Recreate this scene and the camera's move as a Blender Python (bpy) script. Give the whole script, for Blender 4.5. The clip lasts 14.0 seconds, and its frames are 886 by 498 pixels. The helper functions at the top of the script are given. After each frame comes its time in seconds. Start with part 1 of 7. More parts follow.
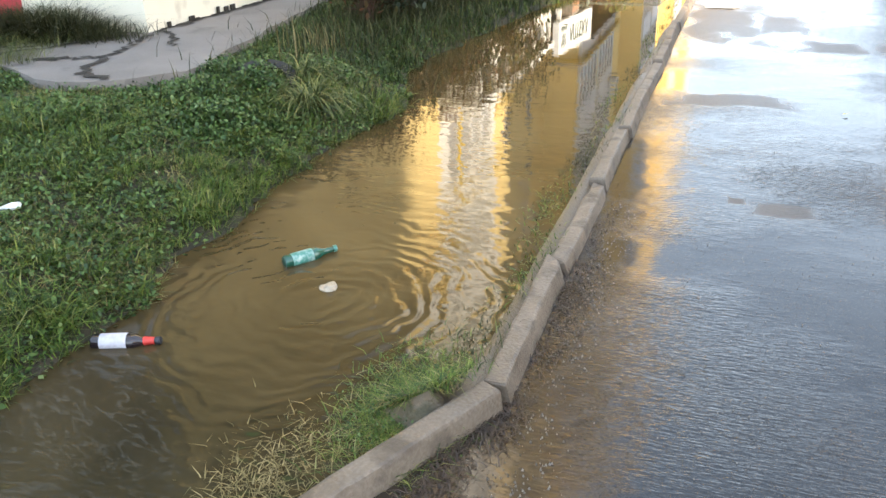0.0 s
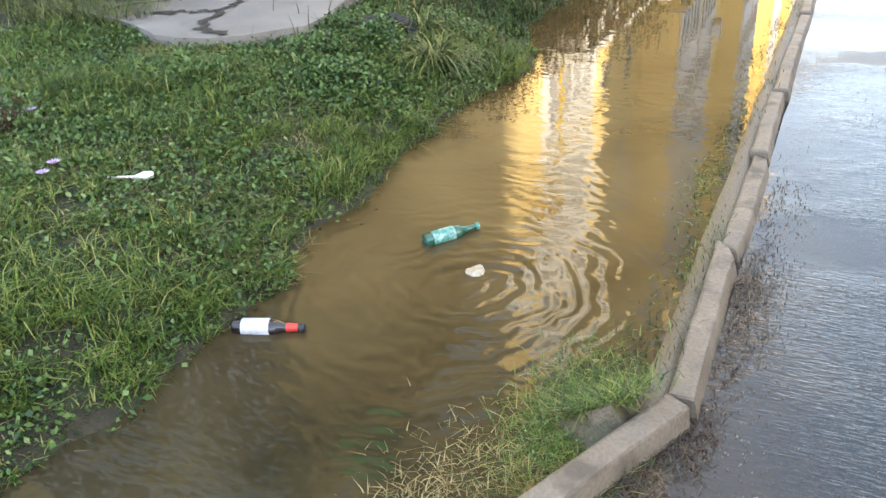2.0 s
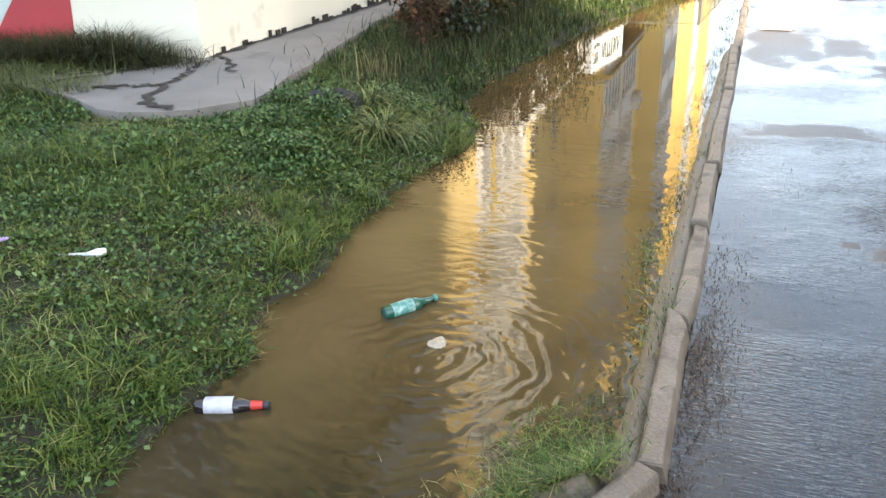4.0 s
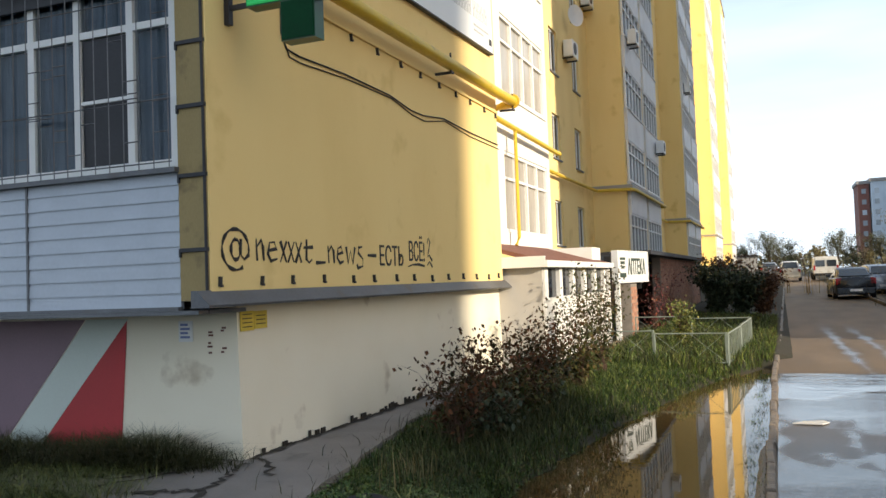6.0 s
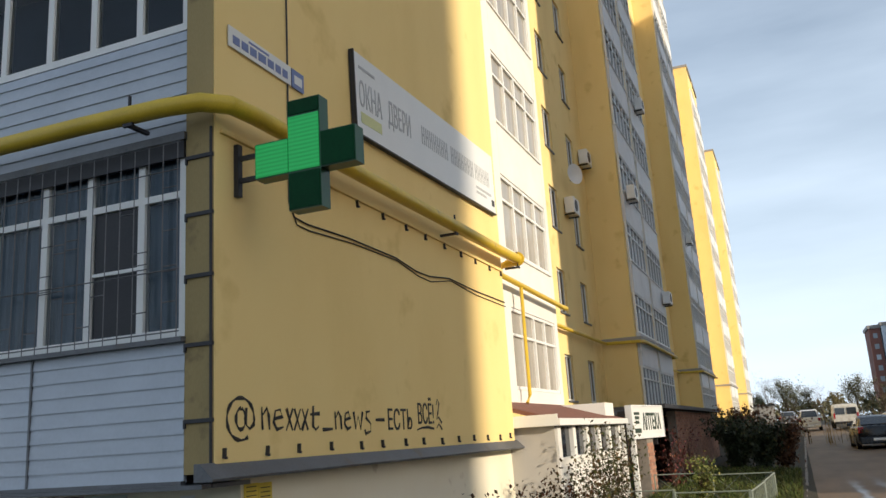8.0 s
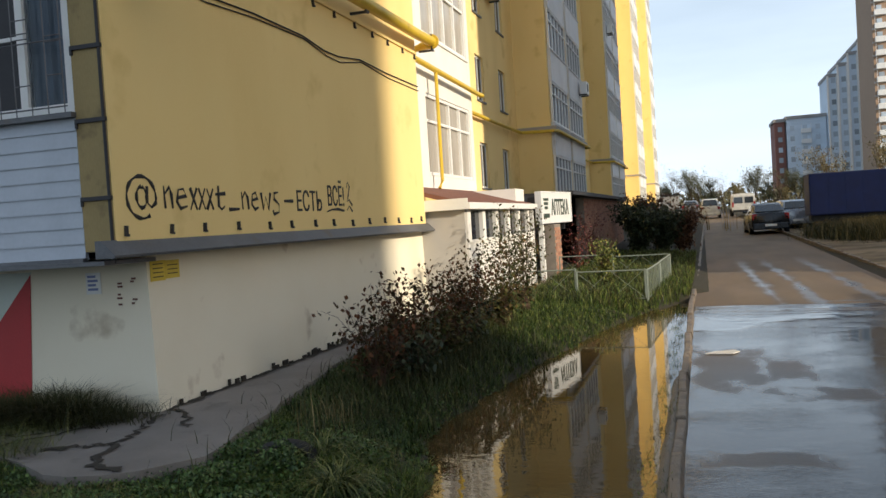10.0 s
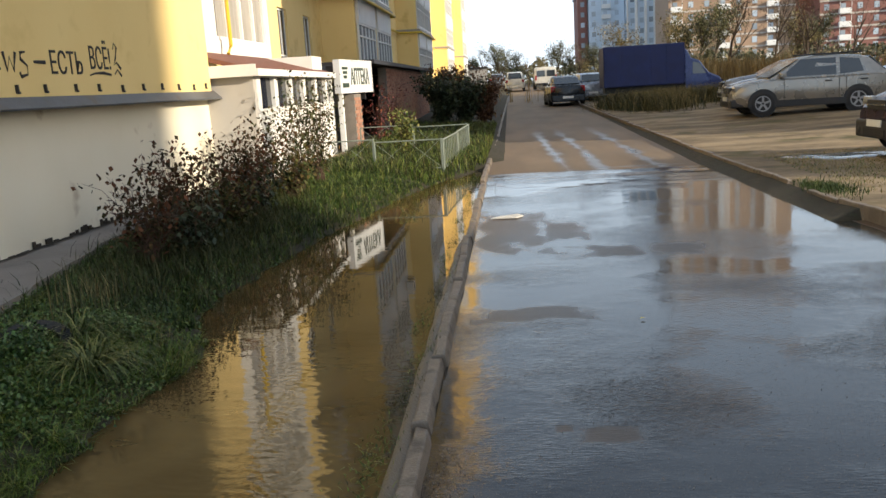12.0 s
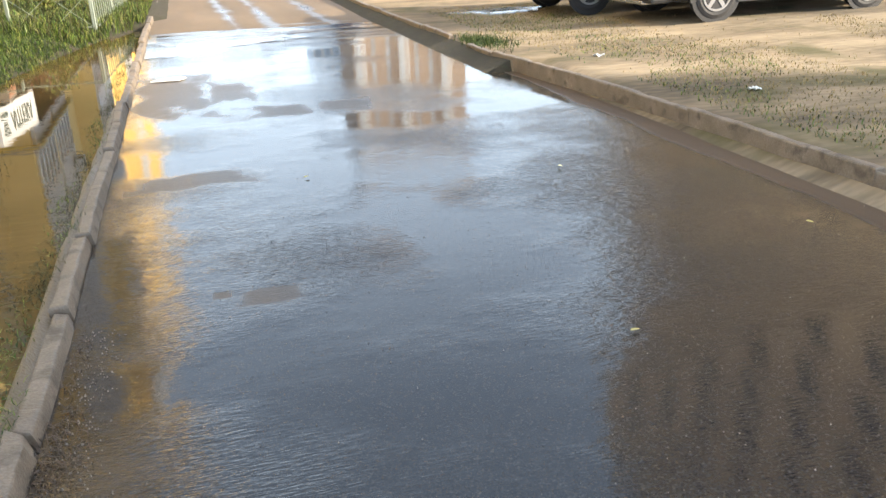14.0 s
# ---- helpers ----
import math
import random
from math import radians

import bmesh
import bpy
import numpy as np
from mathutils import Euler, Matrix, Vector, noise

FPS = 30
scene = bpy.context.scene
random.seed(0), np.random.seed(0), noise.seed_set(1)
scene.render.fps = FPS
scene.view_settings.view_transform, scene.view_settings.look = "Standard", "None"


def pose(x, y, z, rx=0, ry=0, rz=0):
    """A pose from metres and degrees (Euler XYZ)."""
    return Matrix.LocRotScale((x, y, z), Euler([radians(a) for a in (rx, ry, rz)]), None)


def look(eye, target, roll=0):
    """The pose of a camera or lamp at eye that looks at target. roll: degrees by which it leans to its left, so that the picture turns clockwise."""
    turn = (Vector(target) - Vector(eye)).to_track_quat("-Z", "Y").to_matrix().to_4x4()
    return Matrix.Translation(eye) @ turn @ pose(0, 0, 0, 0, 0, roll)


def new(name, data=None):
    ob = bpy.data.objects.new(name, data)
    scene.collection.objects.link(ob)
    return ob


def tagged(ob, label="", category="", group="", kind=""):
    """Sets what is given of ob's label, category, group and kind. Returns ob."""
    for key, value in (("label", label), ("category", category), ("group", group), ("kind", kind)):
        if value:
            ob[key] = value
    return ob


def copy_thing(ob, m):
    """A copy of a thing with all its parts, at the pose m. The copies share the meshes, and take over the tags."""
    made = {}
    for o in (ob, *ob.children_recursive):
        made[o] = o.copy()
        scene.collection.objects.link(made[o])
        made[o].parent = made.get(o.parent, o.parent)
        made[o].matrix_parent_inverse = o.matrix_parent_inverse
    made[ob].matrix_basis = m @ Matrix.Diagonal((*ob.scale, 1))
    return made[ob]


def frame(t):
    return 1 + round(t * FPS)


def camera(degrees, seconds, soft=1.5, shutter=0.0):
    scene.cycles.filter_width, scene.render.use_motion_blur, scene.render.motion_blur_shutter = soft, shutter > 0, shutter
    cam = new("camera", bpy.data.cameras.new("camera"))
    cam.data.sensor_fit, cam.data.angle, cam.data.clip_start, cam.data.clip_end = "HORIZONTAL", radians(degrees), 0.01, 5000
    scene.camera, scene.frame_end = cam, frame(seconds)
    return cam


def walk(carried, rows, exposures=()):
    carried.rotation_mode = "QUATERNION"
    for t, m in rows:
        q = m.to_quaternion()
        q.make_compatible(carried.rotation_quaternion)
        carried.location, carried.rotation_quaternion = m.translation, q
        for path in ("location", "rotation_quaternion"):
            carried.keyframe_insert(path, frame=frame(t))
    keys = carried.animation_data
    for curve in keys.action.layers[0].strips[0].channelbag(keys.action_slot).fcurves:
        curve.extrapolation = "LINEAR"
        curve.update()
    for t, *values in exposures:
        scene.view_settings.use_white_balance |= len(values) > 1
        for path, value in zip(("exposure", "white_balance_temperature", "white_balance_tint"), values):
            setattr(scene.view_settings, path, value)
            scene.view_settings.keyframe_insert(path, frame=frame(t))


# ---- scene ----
cam = camera(55.9, 14.0)
PATH = [
    (0, (0.18, 0.004, 1.55), (-0.429, 1.721, 0.725), -1.5),
    (0.5, (0.082, 0.087, 1.535), (-0.653, 1.748, 0.698), -2.0),
    (1, (-0.039, 0.124, 1.551), (-0.876, 1.726, 0.695), -2.4),
    (1.5, (-0.149, 0.143, 1.565), (-0.952, 1.737, 0.663), -3.6),
    (2, (-0.186, 0.192, 1.566), (-0.96, 1.783, 0.633), -3.0),
    (2.2, (-0.18, 0.199, 1.565), (-0.948, 1.785, 0.619), -2.7),
    (4.3, (-0.286, 0.106, 1.635), (-0.912, 1.853, 0.891), -1.7),
    (4.5, (-0.277, 0.098, 1.653), (-0.905, 1.865, 0.956), -1.8),
    (5, (-0.268, 0.069, 1.719), (-0.972, 1.894, 1.299), -2.1),
    (5.5, (-0.264, 0.054, 1.778), (-0.994, 1.91, 1.631), -1.8),
    (6, (-0.276, 0.056, 1.794), (-1.02, 1.911, 1.874), -2.1),
    (6.5, (-0.306, 0.083, 1.845), (-1.039, 1.926, 2.094), -2.6),
    (7, (-0.304, 0.075, 1.858), (-1.032, 1.889, 2.28), -3.0),
    (7.2, (-0.295, 0.072, 1.862), (-1.029, 1.869, 2.344), -3.3),
    (9.3, (-0.237, 0.091, 1.791), (-0.913, 1.966, 1.955), -3.5),
    (9.5, (-0.223, 0.112, 1.776), (-0.874, 2.002, 1.866), -3.4),
    (10, (-0.179, 0.145, 1.763), (-0.773, 2.054, 1.704), -3.6),
    (10.5, (-0.108, 0.187, 1.742), (-0.646, 2.106, 1.582), -3.7),
    (11, (-0.053, 0.215, 1.711), (-0.51, 2.146, 1.462), -3.8),
    (11.5, (0.018, 0.3, 1.693), (-0.337, 2.247, 1.405), -4.0),
    (12, (0.077, 0.365, 1.657), (-0.098, 2.32, 1.275), -3.5),
    (12.5, (0.123, 0.435, 1.627), (0.106, 2.378, 1.153), -3.2),
    (13, (0.219, 0.394, 1.638), (0.341, 2.307, 1.068), -3.0),
    (13.5, (0.264, 0.385, 1.634), (0.517, 2.26, 0.984), -2.6),
    (14, (0.288, 0.466, 1.584), (0.8, 2.258, 0.859), -2.0),
]
EXPOSURES = [(0, 2.08), (1, 2.15), (2.2, 2.4), (4.3, 1.92), (5, 1.27), (5.5, 0.74), (6, 0.36), (6.5, 0.1), (7.2, -0.07), (9.3, -0.04), (10.5, -0.02), (11, 0.0), (11.5, 0.1), (12, 0.4), (12.5, 0.78), (13, 1.17), (13.5, 1.46), (14, 1.66)]
walk(cam, [(t, look(eye, target, roll)) for t, eye, target, roll in PATH], EXPOSURES)

# ---- light ----
SUN_EL, SUN_AZ = 17.0, 22.0  # degrees up; degrees from +x towards -y
world = bpy.data.worlds.new("sky")
scene.world = world
world.use_nodes = True
wn, wl = world.node_tree.nodes, world.node_tree.links
bg = wn["Background"]
sky = wn.new("ShaderNodeTexSky")
sky.sky_type = "NISHITA"
sky.sun_disc = False
sky.sun_elevation = radians(SUN_EL)
sky.sun_rotation = radians(90 + SUN_AZ)
sky.altitude, sky.air_density, sky.dust_density, sky.ozone_density = 100, 1.0, 1.3, 1.2
tc = wn.new("ShaderNodeTexCoord")
mp = wn.new("ShaderNodeMapping")
mp.inputs["Scale"].default_value = (1.2, 1.2, 7.0)
cn = wn.new("ShaderNodeTexNoise")
cn.inputs["Scale"].default_value, cn.inputs["Detail"].default_value = 1.6, 7.0
cr = wn.new("ShaderNodeValToRGB")
cr.color_ramp.elements[0].position, cr.color_ramp.elements[1].position = 0.42, 0.8
cm = wn.new("ShaderNodeMixRGB")
cm.inputs["Color2"].default_value = (8.0, 9.3, 10.8, 1)
cf = wn.new("ShaderNodeMath")
cf.operation = "MULTIPLY_ADD"
cf.inputs[1].default_value, cf.inputs[2].default_value = 0.26, 0.2
wl.new(tc.outputs["Generated"], mp.inputs["Vector"])
wl.new(mp.outputs["Vector"], cn.inputs["Vector"])
wl.new(cn.outputs["Fac"], cr.inputs["Fac"])
wl.new(cr.outputs["Color"], cf.inputs[0])
# whiter towards the horizon
sz = wn.new("ShaderNodeSeparateXYZ")
hz = wn.new("ShaderNodeMapRange")
hz.inputs["From Min"].default_value, hz.inputs["From Max"].default_value = 0.0, 0.42
hz.inputs["To Min"].default_value, hz.inputs["To Max"].default_value = 0.62, 0.0
hs = wn.new("ShaderNodeMath")
hs.use_clamp = True
wl.new(tc.outputs["Generated"], sz.inputs[0])
wl.new(sz.outputs["Z"], hz.inputs["Value"])
wl.new(hz.outputs["Result"], hs.inputs[0])
wl.new(cf.outputs[0], hs.inputs[1])
wl.new(hs.outputs[0], cm.inputs["Fac"])
wl.new(sky.outputs["Color"], cm.inputs["Color1"])
wl.new(cm.outputs["Color"], bg.inputs["Color"])
bg.inputs["Strength"].default_value = 0.135
sun = new("sun", bpy.data.lights.new("sun", "SUN"))
sun.data.energy, sun.data.angle, sun.data.color = 5.0, radians(0.5), (1.0, 0.86, 0.66)
_c = math.cos(radians(SUN_EL))
sun.matrix_world = look((0, 0, 60), (-_c * math.cos(radians(SUN_AZ)), _c * math.sin(radians(SUN_AZ)), 60 - math.sin(radians(SUN_EL))))


# ---- materials ----
def ramp(n, stops):
    r = n.new("ShaderNodeValToRGB")
    e = r.color_ramp.elements
    while len(e) < len(stops):
        e.new(0.5)
    for k, (p, c) in zip(e, stops):
        k.position, k.color = p, (*c, 1)
    return r


def mat(name, stops, rough=0.8, scale=3.0, fine=45.0, bump=0.15, metal=0.0, spec=0.5, stretch=(1, 1, 1), fine_mix=0.35, world_space=False, random_mix=0.0, island=False, spots=None, transmission=0.0, rough_var=0.1, detail=6.0):
    """A surface with coarse colour variation along a ramp, fine grain, roughness variation and relief."""
    m = bpy.data.materials.new(name)
    m.use_nodes = True
    n, l = m.node_tree.nodes, m.node_tree.links
    p = n["Principled BSDF"]
    if world_space:
        src = n.new("ShaderNodeNewGeometry").outputs["Position"]
    else:
        src = n.new("ShaderNodeTexCoord").outputs["Object"]
    mapping = n.new("ShaderNodeMapping")
    mapping.inputs["Scale"].default_value = stretch
    l.new(src, mapping.inputs["Vector"])
    a, b = n.new("ShaderNodeTexNoise"), n.new("ShaderNodeTexNoise")
    a.inputs["Scale"].default_value, a.inputs["Detail"].default_value = scale, detail
    b.inputs["Scale"].default_value, b.inputs["Detail"].default_value = fine, 3.0
    for q in (a, b):
        l.new(mapping.outputs["Vector"], q.inputs["Vector"])
    mix = n.new("ShaderNodeMix")
    mix.data_type = "FLOAT"
    mix.inputs[0].default_value = fine_mix
    l.new(a.outputs["Fac"], mix.inputs[2])
    l.new(b.outputs["Fac"], mix.inputs[3])
    value = mix.outputs[0]
    if random_mix:
        if island:
            rnd = n.new("ShaderNodeNewGeometry").outputs["Random Per Island"]
        else:
            rnd = n.new("ShaderNodeObjectInfo").outputs["Random"]
        mix2 = n.new("ShaderNodeMix")
        mix2.data_type = "FLOAT"
        mix2.inputs[0].default_value = random_mix
        l.new(value, mix2.inputs[2])
        l.new(rnd, mix2.inputs[3])
        value = mix2.outputs[0]
    r = ramp(n, stops)
    l.new(value, r.inputs["Fac"])
    colour = r.outputs["Color"]
    if spots:
        scl, edge, dark = spots
        v = n.new("ShaderNodeTexNoise")
        v.inputs["Scale"].default_value, v.inputs["Detail"].default_value = scl, 8.0
        l.new(src, v.inputs["Vector"])
        vr = ramp(n, [(edge, (0, 0, 0)), (edge + 0.12, (1, 1, 1))])
        l.new(v.outputs["Fac"], vr.inputs["Fac"])
        mm = n.new("ShaderNodeMixRGB")
        mm.inputs["Color2"].default_value = (*dark, 1)
        l.new(vr.outputs["Color"], mm.inputs["Fac"])
        l.new(colour, mm.inputs["Color1"])
        colour = mm.outputs["Color"]
    l.new(colour, p.inputs["Base Color"])
    rr = n.new("ShaderNodeMapRange")
    rr.inputs["To Min"].default_value, rr.inputs["To Max"].default_value = max(0.02, rough - rough_var), min(1, rough + rough_var)
    l.new(a.outputs["Fac"], rr.inputs["Value"])
    l.new(rr.outputs["Result"], p.inputs["Roughness"])
    p.inputs["Metallic"].default_value = metal
    p.inputs["Specular IOR Level"].default_value = spec
    p.inputs["Transmission Weight"].default_value = transmission
    if bump:
        bp = n.new("ShaderNodeBump")
        bp.inputs["Strength"].default_value, bp.inputs["Distance"].default_value = bump, 0.01
        l.new(b.outputs["Fac"], bp.inputs["Height"])
        l.new(bp.outputs["Normal"], p.inputs["Normal"])
    return m


def tone(c, f=0.15, n=2):
    """A ramp round one colour."""
    return [(0.3, tuple(v * (1 - f) for v in c)), (0.7, tuple(min(1, v * (1 + f)) for v in c))]


YELLOW = mat("yellow_render", [(0.2, (0.79, 0.575, 0.225)), (0.5, (0.87, 0.655, 0.28)), (0.8, (0.90, 0.70, 0.325))], rough=0.85, scale=0.7, fine=160, bump=0.12, stretch=(1, 1, 0.35), world_space=True, fine_mix=0.2, spots=(1.3, 0.6, (0.74, 0.535, 0.205)))
CREAM = mat("cream_plinth_paint", [(0.2, (0.74, 0.67, 0.51)), (0.5, (0.81, 0.75, 0.6)), (0.8, (0.84, 0.79, 0.65))], rough=0.8, scale=0.9, fine=120, bump=0.15, world_space=True, fine_mix=0.2, spots=(2.3, 0.66, (0.5, 0.42, 0.3)))
WHITE = mat("white_plastic", tone((0.78, 0.78, 0.76), 0.05), rough=0.4, scale=2, bump=0.03, rough_var=0.08)
WHITE_WALL = mat("white_painted_wall", tone((0.74, 0.73, 0.70), 0.07), rough=0.75, scale=1.5, bump=0.1, world_space=True)
PANEL_GREY = mat("pale_balcony_panel", tone((0.70, 0.71, 0.72), 0.1), rough=0.6, scale=1.2, bump=0.05, world_space=True, spots=(1.5, 0.62, (0.5, 0.5, 0.5)))
SIDING = mat("white_siding", tone((0.43, 0.475, 0.54), 0.08), rough=0.4, scale=2.5, fine=30, bump=0.04)
GREY_METAL = mat("grey_sheet_metal", tone((0.135, 0.14, 0.15), 0.25), rough=0.5, scale=4, bump=0.06, metal=0.4, spots=(3, 0.62, (0.14, 0.12, 0.1)))
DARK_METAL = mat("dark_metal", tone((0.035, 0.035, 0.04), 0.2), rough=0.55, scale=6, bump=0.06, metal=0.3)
YELLOW_PIPE = mat("yellow_pipe_paint", tone((0.62, 0.43, 0.035), 0.15), rough=0.42, scale=3, fine=60, bump=0.06, spots=(5, 0.66, (0.4, 0.26, 0.03)))
ROOF_RED = mat("brown_red_roofing", [(0.3, (0.12, 0.05, 0.035)), (0.7, (0.24, 0.1, 0.07))], rough=0.8, scale=5, fine=80, bump=0.4)
GLASS_DARK = mat("window_glass", [(0.2, (0.008, 0.010, 0.014)), (0.6, (0.03, 0.035, 0.045)), (0.9, (0.16, 0.165, 0.17))], rough=0.06, scale=0.8, bump=0.0, spec=0.4, rough_var=0.03, random_mix=0.5)
CURTAIN_BLUE = mat("blue_curtain", tone((0.10, 0.15, 0.21), 0.3), rough=0.9, scale=6, fine=60, bump=0.2, stretch=(6, 1, 0.3), fine_mix=0.2)
BLACK_PAINT = mat("black_spray_paint", tone((0.018, 0.015, 0.014), 0.3), rough=0.6, scale=20, bump=0.0)
KERB = mat("concrete_kerb", [(0.25, (0.085, 0.066, 0.048)), (0.45, (0.145, 0.115, 0.086)), (0.62, (0.215, 0.175, 0.135)), (0.75, (0.38, 0.32, 0.26))], rough=0.55, scale=5, fine=90, bump=0.5, world_space=True, spots=(7, 0.54, (0.085, 0.067, 0.05)), rough_var=0.3)
PATH_ASPHALT = mat("grey_pavement", [(0.25, (0.155, 0.135, 0.12)), (0.5, (0.215, 0.19, 0.17)), (0.75, (0.28, 0.25, 0.225))], rough=0.85, scale=2.2, fine=140, bump=0.35, world_space=True, spots=(4, 0.62, (0.15, 0.13, 0.115)))
CRACK = mat("dark_crack_soil", tone((0.035, 0.028, 0.02), 0.3), rough=0.95, scale=20, bump=0.4)
BRICK = mat("brick", [(0.2, (0.24, 0.105, 0.065)), (0.5, (0.37, 0.18, 0.115)), (0.8, (0.45, 0.25, 0.165))], rough=0.85, scale=3, fine=70, bump=0.3, random_mix=0.5)
MORTAR = mat("mortar", tone((0.23, 0.2, 0.17), 0.2), rough=0.9, scale=8, bump=0.3)
RED_PAINT = mat("red_mural_paint", tone((0.42, 0.035, 0.04), 0.1), rough=0.6, scale=1.5, bump=0.06, world_space=True)
MAUVE_PAINT = mat("mauve_mural_paint", tone((0.22, 0.145, 0.175), 0.1), rough=0.6, scale=1.5, bump=0.06, world_space=True)
OCHRE = mat("dull_ochre_pilaster_paint", [(0.2, (0.27, 0.20, 0.085)), (0.5, (0.36, 0.27, 0.12)), (0.8, (0.44, 0.33, 0.16))], rough=0.85, scale=1.6, fine=90, bump=0.15, stretch=(1, 1, 0.3), world_space=True, spots=(3.0, 0.58, (0.17, 0.125, 0.06)))
MINT_PAINT = mat("pale_mural_paint", tone((0.56, 0.62, 0.57), 0.06), rough=0.6, scale=1.5, bump=0.06, world_space=True)
SOIL = mat("ground_soil", [(0.25, (0.014, 0.012, 0.007)), (0.5, (0.028, 0.024, 0.013)), (0.75, (0.06, 0.048, 0.03))], rough=0.9, scale=6, fine=60, bump=0.8, world_space=True, spots=(9, 0.56, (0.028, 0.034, 0.014)))
RENDERED_GREY = mat("grey_concrete_wall", tone((0.33, 0.32, 0.31), 0.15), rough=0.85, scale=0.5, bump=0.1, world_space=True)


def ripple_surface(m, p, n, l, pos, amounts, rings=None):
    """Adds small waves to the normal: rows of (scale, stretch, height); rings: a centre of spreading rings."""
    total = None
    for scale, stretch, height in amounts:
        mapping = n.new("ShaderNodeMapping")
        mapping.inputs["Scale"].default_value = stretch
        mapping.inputs["Rotation"].default_value = (0, 0, {9: 0.35, 4: 0.5, 15: -0.55, 48: 0.7, 90: 0.75}[scale])
        t = n.new("ShaderNodeTexNoise")
        t.inputs["Scale"].default_value, t.inputs["Detail"].default_value = scale, 2.5
        l.new(pos, mapping.inputs["Vector"])
        l.new(mapping.outputs["Vector"], t.inputs["Vector"])
        k = n.new("ShaderNodeMath")
        k.operation = "MULTIPLY"
        k.inputs[1].default_value = height
        l.new(t.outputs["Fac"], k.inputs[0])
        if total is None:
            total = k.outputs[0]
        else:
            add = n.new("ShaderNodeMath")
            l.new(total, add.inputs[0])
            l.new(k.outputs[0], add.inputs[1])
            total = add.outputs[0]
    return total


def muddy_water():
    m = bpy.data.materials.new("muddy_water")
    m.use_nodes = True
    n, l = m.node_tree.nodes, m.node_tree.links
    p = n["Principled BSDF"]
    pos = n.new("ShaderNodeNewGeometry").outputs["Position"]
    a = n.new("ShaderNodeTexNoise")
    a.inputs["Scale"].default_value, a.inputs["Detail"].default_value, a.inputs["Distortion"].default_value = 0.8, 5.0, 1.2
    l.new(pos, a.inputs["Vector"])
    sep = n.new("ShaderNodeSeparateXYZ")
    l.new(pos, sep.inputs[0])
    deep = n.new("ShaderNodeMapRange")  # clearer, greener water at the near end
    deep.inputs["From Min"].default_value, deep.inputs["From Max"].default_value = 1.4, 3.2
    l.new(sep.outputs["Y"], deep.inputs["Value"])
    r = ramp(n, [(0.3, (0.056, 0.037, 0.015)), (0.7, (0.105, 0.072, 0.030))])
    r2 = ramp(n, [(0.35, (0.020, 0.018, 0.010)), (0.65, (0.056, 0.045, 0.024))])
    l.new(a.outputs["Fac"], r.inputs["Fac"])
    l.new(a.outputs["Fac"], r2.inputs["Fac"])
    mx = n.new("ShaderNodeMixRGB")
    l.new(deep.outputs["Result"], mx.inputs["Fac"])
    l.new(r2.outputs["Color"], mx.inputs["Color1"])
    l.new(r.outputs["Color"], mx.inputs["Color2"])
    l.new(mx.outputs["Color"], p.inputs["Base Color"])
    p.inputs["Roughness"].default_value = 0.015
    p.inputs["IOR"].default_value = 1.33
    # rings spreading from a spring of water
    off = n.new("ShaderNodeVectorMath")
    off.operation = "DISTANCE"
    off.inputs[1].default_value = (-1.27, 2.62, 0)
    warp = n.new("ShaderNodeTexNoise")
    warp.inputs["Scale"].default_value = 3.6
    l.new(pos, warp.inputs["Vector"])
    wv = n.new("ShaderNodeVectorMath")
    wv.operation = "SCALE"
    wv.inputs["Scale"].default_value = 0.3
    l.new(warp.outputs["Color"], wv.inputs[0])
    sm = n.new("ShaderNodeVectorMath")
    l.new(pos, sm.inputs[0])
    l.new(wv.outputs["Vector"], sm.inputs[1])
    sb = n.new("ShaderNodeVectorMath")
    sb.operation = "SUBTRACT"
    sb.inputs[1].default_value = (0.15, 0.15, 0.15)
    l.new(sm.outputs["Vector"], sb.inputs[0])
    l.new(sb.outputs["Vector"], off.inputs[0])
    ph = n.new("ShaderNodeMath")
    ph.operation = "MULTIPLY"
    ph.inputs[1].default_value = 74.0
    l.new(off.outputs["Value"], ph.inputs[0])
    sn = n.new("ShaderNodeMath")
    sn.operation = "SINE"
    l.new(ph.outputs[0], sn.inputs[0])
    fall = n.new("ShaderNodeMapRange")
    fall.inputs["From Min"].default_value, fall.inputs["From Max"].default_value = 0.1, 1.35
    fall.inputs["To Min"].default_value, fall.inputs["To Max"].default_value = 1.0, 0.0
    l.new(off.outputs["Value"], fall.inputs["Value"])
    rg = n.new("ShaderNodeMath")
    rg.operation = "MULTIPLY"
    l.new(sn.outputs[0], rg.inputs[0])
    l.new(fall.outputs["Result"], rg.inputs[1])
    rs = n.new("ShaderNodeMath")
    rs.operation = "MULTIPLY"
    rs.inputs[1].default_value = 0.0014
    l.new(rg.outputs[0], rs.inputs[0])
    small = ripple_surface(m, p, n, l, pos, [(9, (0.6, 1.3, 1), 0.0042), (4, (0.7, 1.2, 1), 0.007)])
    # waves die out away from the spring
    far = n.new("ShaderNodeMapRange")
    far.inputs["From Min"].default_value, far.inputs["From Max"].default_value = 1.0, 4.5
    far.inputs["To Min"].default_value, far.inputs["To Max"].default_value = 1.0, 0.12
    l.new(off.outputs["Value"], far.inputs["Value"])
    sf = n.new("ShaderNodeMath")
    sf.operation = "MULTIPLY"
    l.new(small, sf.inputs[0])
    l.new(far.outputs["Result"], sf.inputs[1])
    tot = n.new("ShaderNodeMath")
    l.new(sf.outputs[0], tot.inputs[0])
    l.new(rs.outputs[0], tot.inputs[1])
